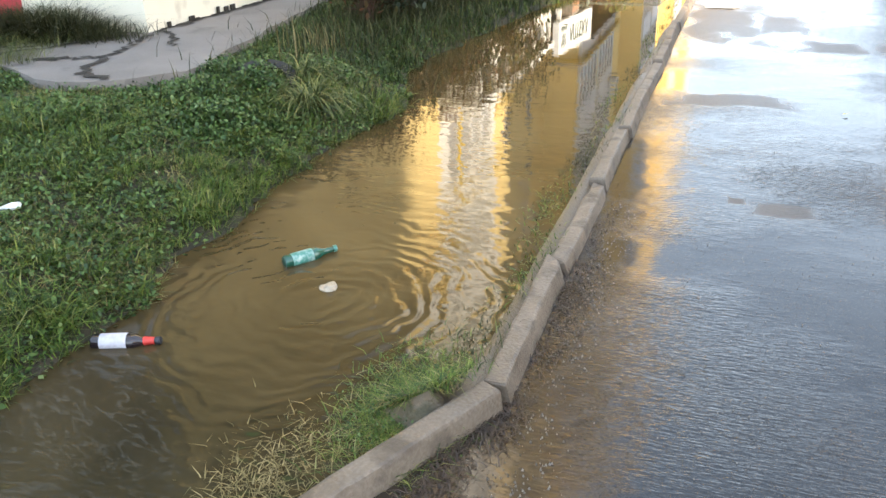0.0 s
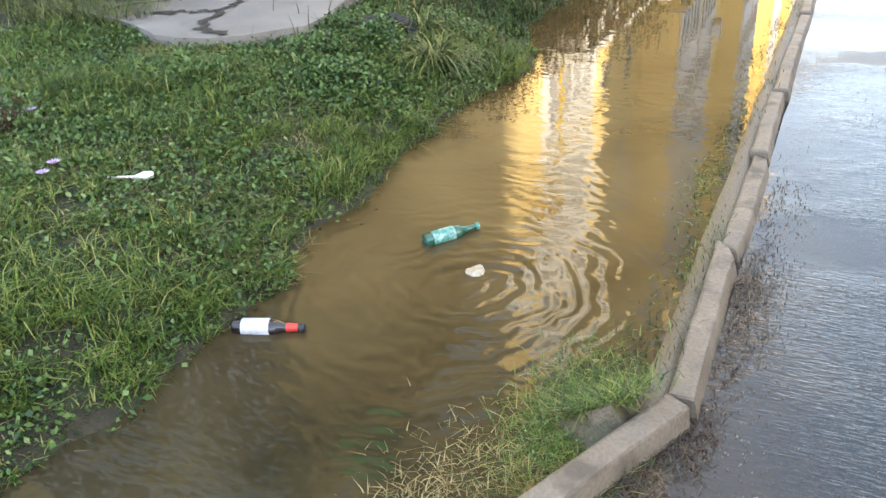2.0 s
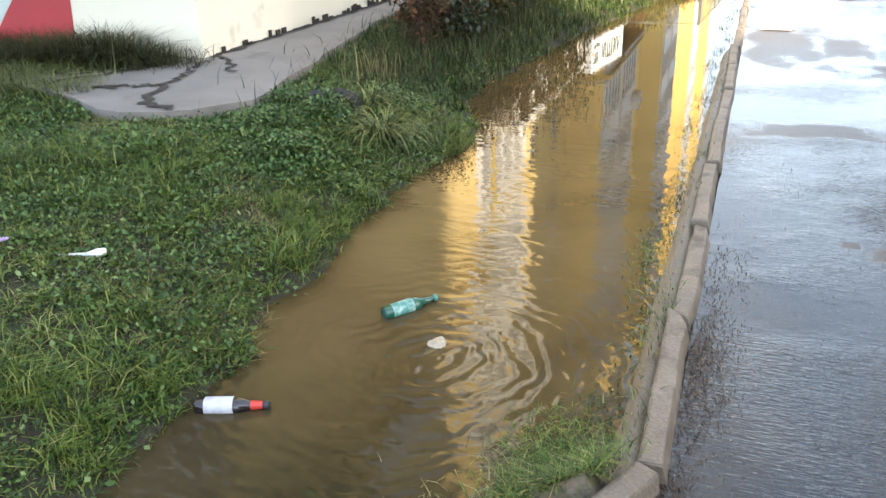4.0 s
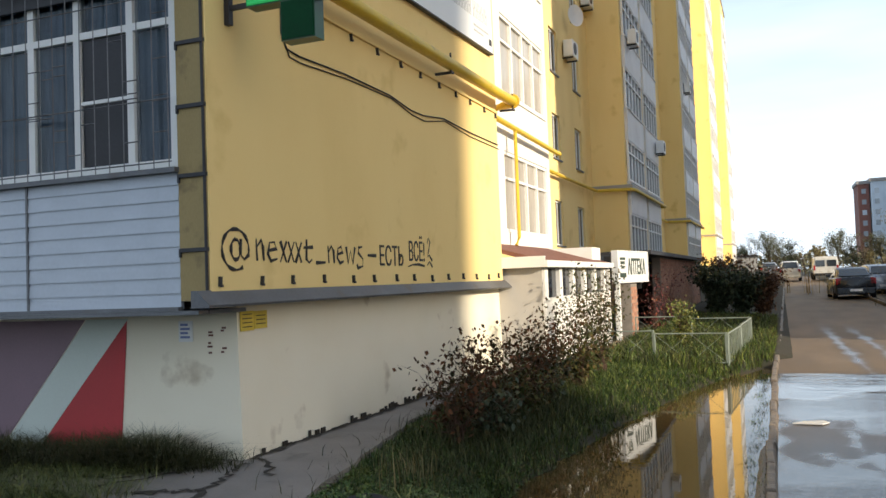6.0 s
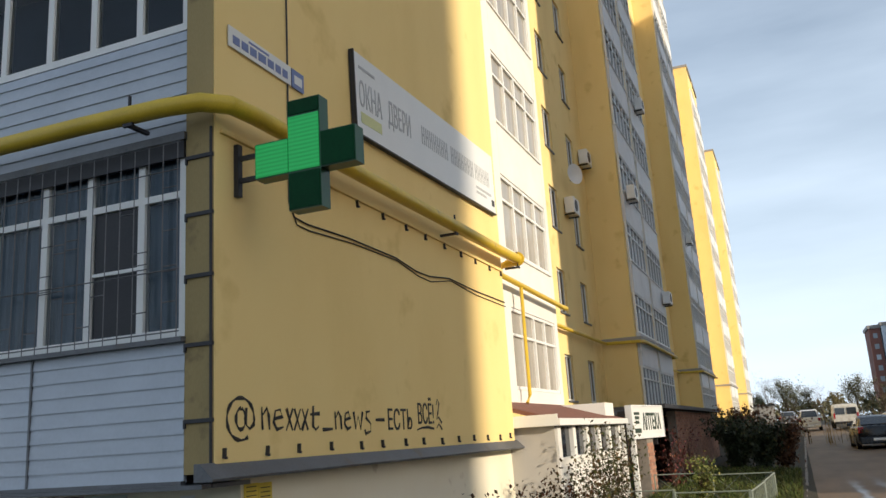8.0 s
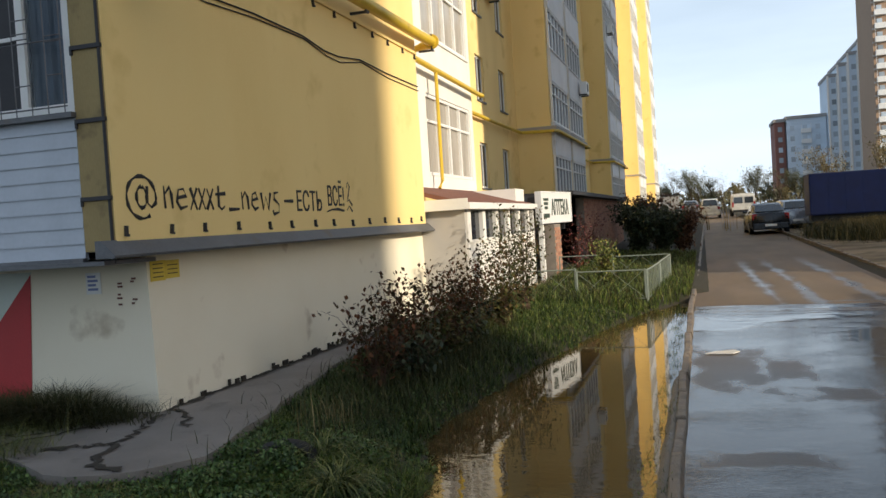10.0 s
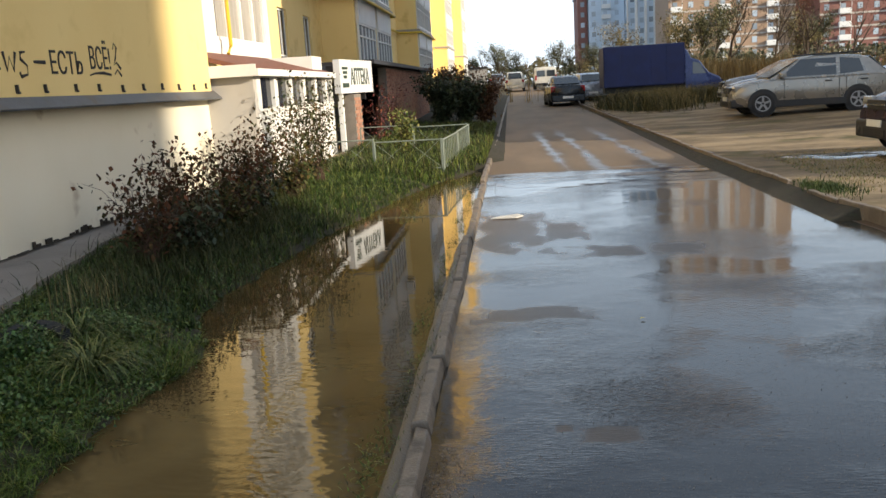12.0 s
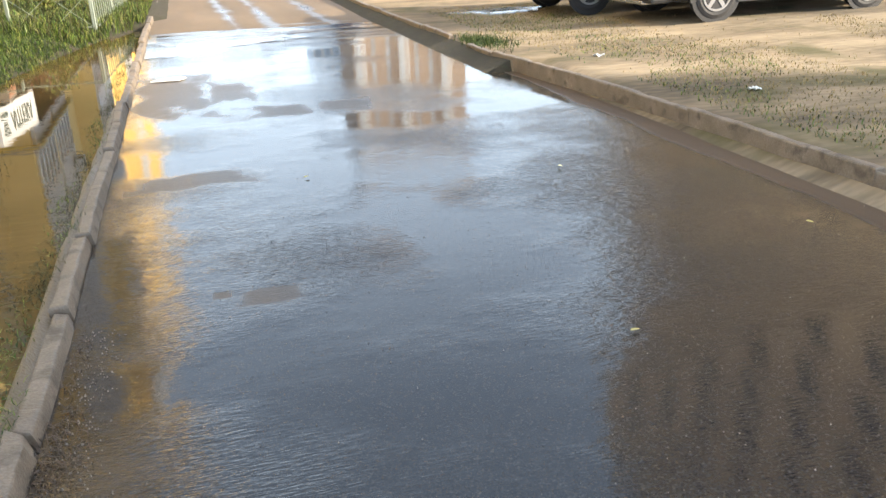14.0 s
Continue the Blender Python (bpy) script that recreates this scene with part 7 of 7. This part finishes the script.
        for zz in (0.22, 0.30):
            part("grille_bar", boxes((L - 0.04, L + 0.06, -W * 0.44, W * 0.44, hood - zz - 0.018, hood - zz + 0.018), bevel=0.006), CHROME, c, "chrome bar")
    if roof_bars:
        for s in (1, -1):
            part("roof_rail", boxes((rb + 0.2, rf - 0.1, s * W * 0.62 - 0.02, s * W * 0.62 + 0.02, height + 0.005, height + 0.045), bevel=0.008), BLACK_TRIM, c)
    return c


SILVER = paint("silver_paint", (0.30, 0.285, 0.26), 0.55)
PLUM = paint("dark_plum_paint", (0.035, 0.018, 0.035), 0.3)
NAVY = paint("near_black_blue_paint", (0.006, 0.009, 0.015), 0.2)
PALE_BLUE = paint("pale_blue_grey_paint", (0.36, 0.4, 0.46), 0.4)
OFF_WHITE = paint("off_white_paint", (0.6, 0.6, 0.58), 0.0)
GREY_P = paint("mid_grey_paint", (0.22, 0.23, 0.25), 0.4)


def park(x, y, heading, **kw):
    z = rise(y) if interp(y, KERB_L) < x < interp(y, KERB_R) else land(x, y)
    return pose(x, y, z, 0, 0, heading)


car("car", park(8.5, 25.6, 178), "silver crossover hatchback with black cladding on trampled ground", SILVER, 4.25, 1.74, 1.58, 0.33, 2.55, 1.0, 1.0, 0.24, "hatch", True, True)
car("car", park(7.85, 14.15, 180), "dark plum compact off-roader with steel wheels and dusty flanks", PLUM, 4.05, 1.72, 1.68, 0.35, 2.45, 1.08, 1.06, 0.27, "suv", True, True)
car("car", park(8.95, 12.2, 181), "near-black large crossover with chrome grille, parked nose to road", NAVY, 4.65, 1.8, 1.7, 0.36, 2.67, 1.12, 1.08, 0.26, "suv", True, False, True)
car("car", park(9.3, 29.0, 176), "pale blue-grey hatchback parked in the row", PALE_BLUE, 4.1, 1.7, 1.48, 0.31, 2.5, 0.95, 0.95, 0.2, "hatch")
car("car", park(10.0, 32.3, 174), "pale grey saloon parked in the row", GREY_P, 4.3, 1.7, 1.46, 0.31, 2.5, 0.95, 0.95, 0.2, "sedan")
car("car", park(2.85, 44.5, 92), "dark saloon standing on the road, seen from behind", NAVY, 4.5, 1.78, 1.46, 0.32, 2.65, 0.97, 0.98, 0.2, "sedan")
car("car", park(4.5, 50.0, 95), "silver estate at the roadside beyond the dark saloon", PALE_BLUE, 4.4, 1.76, 1.5, 0.32, 2.6, 0.97, 0.97, 0.2, "hatch")
car("car", park(0.6, 80.0, 90), "white off-roader standing at the far end of the road", OFF_WHITE, 4.4, 1.8, 1.75, 0.36, 2.6, 1.05, 1.05, 0.26, "suv")
car("car", park(-1.2, 92.0, 90), "grey hatchback standing at the far end of the road", GREY_P, 4.2, 1.74, 1.5, 0.32, 2.55, 0.98, 0.98, 0.2, "hatch")
for i, (mt, lb) in enumerate(((PALE_BLUE, "pale blue saloon in the far parking row"), (GREY_P, "grey saloon in the far parking row"), (OFF_WHITE, "white saloon in the far parking row"), (SILVER, "silver saloon in the far parking row"))):
    car("car", park(17.5 + i * 2.6, 38.5 - i * 0.4, 200), lb, mt, 4.3, 1.7, 1.46, 0.31, 2.5, 0.96, 0.96, 0.2, "sedan")

# white minibus
van = base("minibus", park(3.3, 78.0, 90), "white minibus standing at the far end of the road", "van", "parked cars")
secs = []
for x, z1, k in ((-2.7, 1.72, 0.95), (-2.62, 1.9, 0.97), (1.2, 1.95, 0.97), (1.75, 1.75, 0.95), (2.1, 1.35, 0.93), (2.75, 1.1, 0.85)):
    w = 0.98 * k
    half = [(w * 0.92, 0.35), (w, 0.6), (w, 1.2), (w * 0.93, z1 - 0.12), (w * 0.8, z1), (0, z1 + 0.03)]
    secs.append([(x, a, b) for a, b in half] + [(x, -a, b) for a, b in half[-2::-1]])
bm = bmesh.new()
loft(bm, secs)
part("body", bm, OFF_WHITE, van)
for s in (1, -1):
    part("rear_window", boxes((-2.73, -2.69, min(s * 0.08, s * 0.78), max(s * 0.08, s * 0.78), 1.1, 1.62)), CAR_GLASS, van)
    part("tail_lamp", boxes((-2.74, -2.68, min(s * 0.8, s * 0.93), max(s * 0.8, s * 0.93), 0.8, 1.2)), TAIL, van, "red tail lamp")
    for hx in (-1.6, 1.7):
        bm = bmesh.new()
        lathe(bm, [(-0.1, 0.3), (-0.1, 0.34), (0.1, 0.34), (0.1, 0.3)], 20, Matrix.Translation((hx, s * 0.9, 0.34)) @ pose(0, 0, 0, 0, 0, 90))
        part("tyre", bm, RUBBER, van)
part("bumper", boxes((-2.8, -2.6, -0.9, 0.9, 0.35, 0.55), bevel=0.03), BLACK_TRIM, van)

# blue box lorry
lorry = base("box_lorry", park(7.8, 44.6, 0), "small lorry with a dark blue canvas box body", "lorry", "parked cars")
CANVAS = mat("dark_blue_canvas", tone((0.014, 0.028, 0.13), 0.25), rough=0.6, scale=2, fine=30, bump=0.25)
BLUE_CAB = paint("blue_cab_paint", (0.02, 0.04, 0.16), 0.2)
bm = boxes((-3.0, 1.0, -1.05, 1.05, 0.85, 2.85), bevel=0.06)
part("box_body", bm, CANVAS, lorry)
for i in range(6):
    part("box_rib", boxes((-2.9 + i * 0.75, -2.86 + i * 0.75, -1.07, 1.07, 0.85, 2.8)), CANVAS, lorry)
secs = []
for x, z1, k in ((1.05, 2.6, 0.9), (1.2, 2.4, 0.92), (1.35, 2.1, 0.95), (1.75, 1.95, 0.95), (2.2, 1.35, 0.95), (2.75, 1.1, 0.88), (2.9, 0.85, 0.8)):
    w = 0.98 * k
    half = [(w * 0.92, 0.45), (w, 0.6), (w, 0.95), (w * 0.93, z1 - 0.08), (w * 0.8, z1), (0, z1 + 0.02)]
    secs.append([(x, a, b) for a, b in half] + [(x, -a, b) for a, b in half[-2::-1]])
bm = bmesh.new()
loft(bm, secs)
part("cab", bm, BLUE_CAB, lorry)
bm = bmesh.new()
bm.faces.new([bm.verts.new(p) for p in ((1.4, -0.945, 1.3), (2.05, -0.94, 1.3), (1.75, -0.9, 1.8), (1.4, -0.9, 1.9))])
part("cab_window", bm, CAR_GLASS, lorry)
part("chassis", boxes((-2.9, 1.2, -0.5, 0.5, 0.55, 0.85)), BLACK_TRIM, lorry)
for hx in (-1.9, 2.1):
    for s in (1, -1):
        bm = bmesh.new()
        lathe(bm, [(-0.1, 0.28), (-0.1, 0.35), (0.1, 0.35), (0.1, 0.28)], 20, Matrix.Translation((hx, s * 0.85, 0.35)) @ pose(0, 0, 0, 0, 0, 90))
        part("tyre", bm, RUBBER, lorry)

# ---- distant buildings ----
PALE_TOWER = mat("pale_blue_facade", tone((0.6, 0.7, 0.8), 0.07), rough=0.8, scale=0.05, fine=0.6, bump=0, world_space=True)
TAN_TOWER = mat("tan_brick_facade", tone((0.36, 0.245, 0.165), 0.1), rough=0.85, scale=0.05, fine=0.8, bump=0, world_space=True)
RED_TOWER = mat("red_brick_facade", tone((0.23, 0.105, 0.085), 0.12), rough=0.85, scale=0.05, fine=0.8, bump=0, world_space=True)
BAND = mat("pale_band", tone((0.5, 0.45, 0.4), 0.06), rough=0.8, scale=0.2, bump=0)
FAR_GLASS = mat("far_window_glass", tone((0.36, 0.42, 0.48), 0.3), rough=0.1, scale=0.5, bump=0, random_mix=0.6)
far_win = mesh_of(boxes((0, 1.1, -0.06, 0.05, 0, 1.35)), FAR_GLASS)
far_balc = mesh_of(boxes((0, 2.6, -0.9, 0.0, 0, 1.1), (0, 2.6, -0.9, -0.82, 1.1, 1.2), (0.0, 0.08, -0.9, -0.82, 1.2, 2.6), (2.52, 2.6, -0.9, -0.82, 1.2, 2.6)), WHITE)


def far_tower(name, x0, x1, y, depth, height, facade, label, step=3.3, balconies=(), bands=False, pilasters=False):
    b = base(name, pose(x0, y, 0), label, "building")
    w = x1 - x0
    part("wall", boxes((0, w, 0, depth, 0, height)), facade, b)
    part("roof", boxes((-0.3, w + 0.3, -0.3, depth + 0.3, height + 0.01, height + 0.9)), RENDERED_GREY, b)
    n = int(w / step)
    for k in range(int(height / 2.9)):
        z = 1.2 + k * 2.9
        for i in range(n):
            if i in balconies:
                share("balcony", far_balc, b, pose(i * step + 0.4, -0.02, z - 0.6))
            share("window", far_win, b, pose(i * step + 0.9, 0, z + 0.3))
        if bands:
            part("band", boxes((-0.1, w + 0.1, -0.12, 0, z - 0.75, z - 0.35)), BAND, b)
    if pilasters:
        for i in range(n + 1):
            part("pilaster", boxes((i * step - 0.25, i * step + 0.25, -0.35, -0.001, 0, height + 0.4)), WHITE_WALL, b)
    return b


far_tower("brick_tower", 20.8, 23.6, 255, 14, 24.5, RED_TOWER, "narrow red-brick end of a distant block", 2.8)
far_tower("apartment_tower", 23.9, 34.2, 254, 16, 25.0, PALE_TOWER, "pale blue nine-storey block in the distance", 3.3, (1,))
for i in range(5):
    far_tower("apartment_tower", 34.4 + 2.45 * i, 36.75 + 2.45 * i, 250 - 1.0 * i, 16, 35.0 + 2.6 * i, PALE_TOWER, "tall pale blue tower block with stepped roofline in the distance", 2.35, pilasters=True)
far_tower("brick_tower", 37.5, 66.0, 204, 18, 52.0, TAN_TOWER, "tall tan and red brick apartment tower", 3.6, (0, 3, 6), bands=True)
far_tower("brick_tower", 70.0, 118.0, 200, 18, 17.5, RED_TOWER, "red brick apartment block with pale bands", 3.6, (1, 4), bands=True)

# neighbours across the parking ground, which cut the sunlight into strips
NEIGHBOUR_BRICK = mat("pale_tan_brick_wall", tone((0.62, 0.50, 0.36), 0.2), rough=0.85, scale=0.4, fine=6, bump=0.1, world_space=True)


def neighbour(x0, y0, y1, height, label):
    b = base("apartment_building", pose(x0, y0, 0), label, "building")
    part("wall", boxes((0, 12, 0, y1 - y0, -0.5, height)), NEIGHBOUR_BRICK, b)
    part("roof", boxes((-0.2, 12.2, -0.2, y1 - y0 + 0.2, height + 0.01, height + 0.5)), RENDERED_GREY, b)
    wd = mesh_of(boxes((-0.05, 0.1, 0, 1.5, 0, 1.5)), GLASS_DARK)
    for k in range(int(height / 2.9)):
        for i in range(int((y1 - y0) / 4.0)):
            share("window", wd, b, pose(0, 1.2 + i * 4.0, 1.5 + k * 2.9))
    return b


neighbour(27, 11.9, 50.0, 38.0, "tan brick apartment block across the parking ground")
neighbour(80, -150.0, -27.4, 42.0, "tan brick apartment block behind the parking ground")


# ---- trees ----
def tree_meshes(seed, height, leaves, leaf, leaf_mat, spread=0.5, bare=False):
    r = random.Random(seed)
    bm = bmesh.new()
    tips = []

    def limb(p, d, length, rad, depth):
        pts, rr = [p], [rad]
        q, dd = p.copy(), d.copy()
        for s in range(4):
            dd = (dd + Vector((r.uniform(-0.22, 0.22), r.uniform(-0.22, 0.22), r.uniform(-0.05, 0.16)))).normalized()
            q = q + dd * length / 4
            pts.append(q.copy())
            rr.append(rad * (1 - 0.16 * (s + 1)))
        tube(bm, pts, rr, 6 if depth < 2 else 3)
        if depth >= 3:
            tips.extend(pts[1:])
            return
        for _ in range(4 if depth else 6):
            k = r.randint(1, 4) if depth else r.choice((1, 1, 2, 2, 3, 4))
            nd = (dd * 0.8 + Vector((r.uniform(-1, 1), r.uniform(-1, 1), r.uniform(-0.1, 0.8))) * (spread + 0.35)).normalized()
            limb(pts[k], nd, length * r.uniform(0.5, 0.72), rr[k] * 0.6, depth + 1)

    limb(Vector((0, 0, -0.1)), Vector((0, 0, 1)), height * 0.62, height * 0.018, 0)
    trunk = mesh_of(bm, BARK)
    c = np.array([list(tips[r.randrange(len(tips))]) for _ in range(leaves)]) + rg.normal(0, 0.035 * height, (leaves, 3))
    q = leaf_mesh(c, rg.uniform(0.6, 1.4, leaves) * leaf, 0.2)
    crown = quads_object("crown_tmp", q, leaf_mat)
    data = crown.data
    bpy.data.objects.remove(crown)
    return trunk, data


def plant_tree(meshes, x, y, label, scale=1.0, turn=0):
    t = base("tree", pose(x, y, land(x, y), 0, 0, turn), label, "tree", "trees")
    share("trunk", meshes[0], t, Matrix.Diagonal((scale, scale, scale, 1)))
    share("crown", meshes[1], t, Matrix.Diagonal((scale, scale, scale, 1)))


t_tan = tree_meshes(1, 6.0, 2600, 0.16, TAN_LEAF, 0.55)
t_olive = tree_meshes(2, 7.0, 3600, 0.17, OLIVE_LEAF, 0.5)
t_bare = tree_meshes(3, 8.0, 700, 0.13, RUST_LEAF, 0.6)
t_dark = tree_meshes(4, 6.0, 4200, 0.17, DARK_LEAF, 0.45)
rt = random.Random(33)
for x, y, m_, lb, s in ((21.0, 84.0, t_bare, "nearly bare spreading tree behind the lorry", 1.25), (26.5, 88.0, t_bare, "nearly bare spreading tree behind the lorry", 1.2), (16.5, 78.0, t_olive, "thin olive-leaved tree behind the lorry", 1.0), (31.0, 92.0, t_bare, "nearly bare spreading tree beyond the car park", 1.2), (18.5, 100.0, t_tan, "yellowing autumn tree behind the lorry", 1.3), (24.0, 104.0, t_olive, "thin olive-leaved tree beyond the lorry", 1.4), (13.0, 96.0, t_tan, "yellowing autumn tree at the road's end", 1.1)):
    plant_tree(m_, x, y, lb, s, rt.uniform(0, 360))
for i in range(16):
    x = -9 + i * 1.75 + rt.uniform(-0.6, 0.6)
    y = 128 + rt.uniform(-10, 14)
    m_, lb = ((t_tan, "yellowing autumn tree at the road's end"), (t_olive, "thin olive-leaved tree at the road's end"), (t_dark, "dark green tree at the road's end"), (t_bare, "nearly bare tree at the road's end"))[i % 4]
    plant_tree(m_, x, y, lb, rt.uniform(0.55, 1.0), rt.uniform(0, 360))
for i in range(12):
    plant_tree((t_tan, t_olive, t_bare)[i % 3], 34 + i * 4.5 + rt.uniform(-1, 1), 108 + rt.uniform(-6, 6), "autumn tree beyond the far car park", rt.uniform(0.8, 1.3), rt.uniform(0, 360))
for i in range(9):
    plant_tree((t_tan, t_olive)[i % 2], 6.5 + i * 1.6 + rt.uniform(-0.5, 0.5), 62 + rt.uniform(-4, 8), "low yellowing thicket beside the road", rt.uniform(0.28, 0.45), rt.uniform(0, 360))

# woods along the horizon
wn_ = 16000
wx = rg.uniform(-40, 110, wn_)
wyy = rg.uniform(150, 175, wn_)
wh = np.array([3.2 + 2.6 * noise.noise((a * 0.11, 0, 5)) + 1.6 * noise.noise((a * 0.4, 2, 5)) for a in wx])
c = np.stack([wx, wyy, 0.9 + np.maximum(0.2, wh) * rg.uniform(0, 1, wn_) ** 0.6], 1)
tagged(quads_object("far_wood", leaf_mesh(c, rg.uniform(0.4, 1.0, wn_), 0.2), mat("far_wood_leaf", [(0.15, (0.05, 0.055, 0.025)), (0.5, (0.11, 0.105, 0.05)), (0.85, (0.22, 0.17, 0.085))], rough=0.7, scale=0.06, fine=0.5, bump=0, world_space=True, random_mix=0.5, island=True)), "low autumn wood along the horizon", "wood", kind="stuff")

# air conditioners and dishes on the facade
ac_body = mesh_of(boxes((0.0, 0.32, 0, 0.8, 0, 0.55), bevel=0.02), WHITE)
bm = bmesh.new()
lathe(bm, [(0.32, 0.2), (0.335, 0.2), (0.335, 0.17)], 18, Matrix.Translation((0, 0.32, 0.28)))
ac_fan = mesh_of(bm, BLACK_TRIM)
for x, y, z in ((MAIN_X, 26.6, 9.0), (TOWER_X + 0.06, 31.2, 10.4), (MAIN_X, 40.6, 8.8), (TOWER_X + 0.06, 38.0, 7.2), (TOWER_X + 0.06, 36.4, 15.9), (MAIN_X, 29.6, 11.6), (TOWER_X + 0.06, 52.4, 12.8)):
    a = base("air_conditioner", pose(x + 0.05, y, z), "white air-conditioner unit bracketed to the facade", "air conditioner", "air conditioners")
    share("casing", ac_body, a, Matrix())
    share("fan_grille", ac_fan, a, Matrix())
    part("bracket", boxes((-0.05, 0.3, 0.1, 0.13, -0.05, 0)), DARK_METAL, a)
    part("bracket", boxes((-0.05, 0.3, 0.67, 0.7, -0.05, 0)), DARK_METAL, a)
dish = base("satellite_dish", pose(MAIN_X + 0.35, 27.0, 10.4, 0, 0, -30), "small grey satellite dish on the facade", "dish")
bm = bmesh.new()
lathe(bm, [(0.0, 0.05), (0.03, 0.2), (0.09, 0.36), (0.1, 0.36), (0.04, 0.2)], 20)
part("reflector", bm, PANEL_GREY, dish, smooth=True)
bm = bmesh.new()
tube(bm, [(0, 0, 0), (-0.25, 0.12, -0.1), (-0.32, 0.2, -0.1)], 0.02, 6)
part("arm", bm, DARK_METAL, dish)
# low grey shed at the road's end and shrubs before it
shed = base("shed", pose(-8, 118, 0.9), "small pale shed at the road's far end", "shed")
part("wall", boxes((0, 5, 0, 4, 0, 2.8)), RENDERED_GREY, shed)
part("roof", boxes((-0.2, 5.2, -0.2, 4.2, 2.81, 3.0)), DARK_METAL, shed)
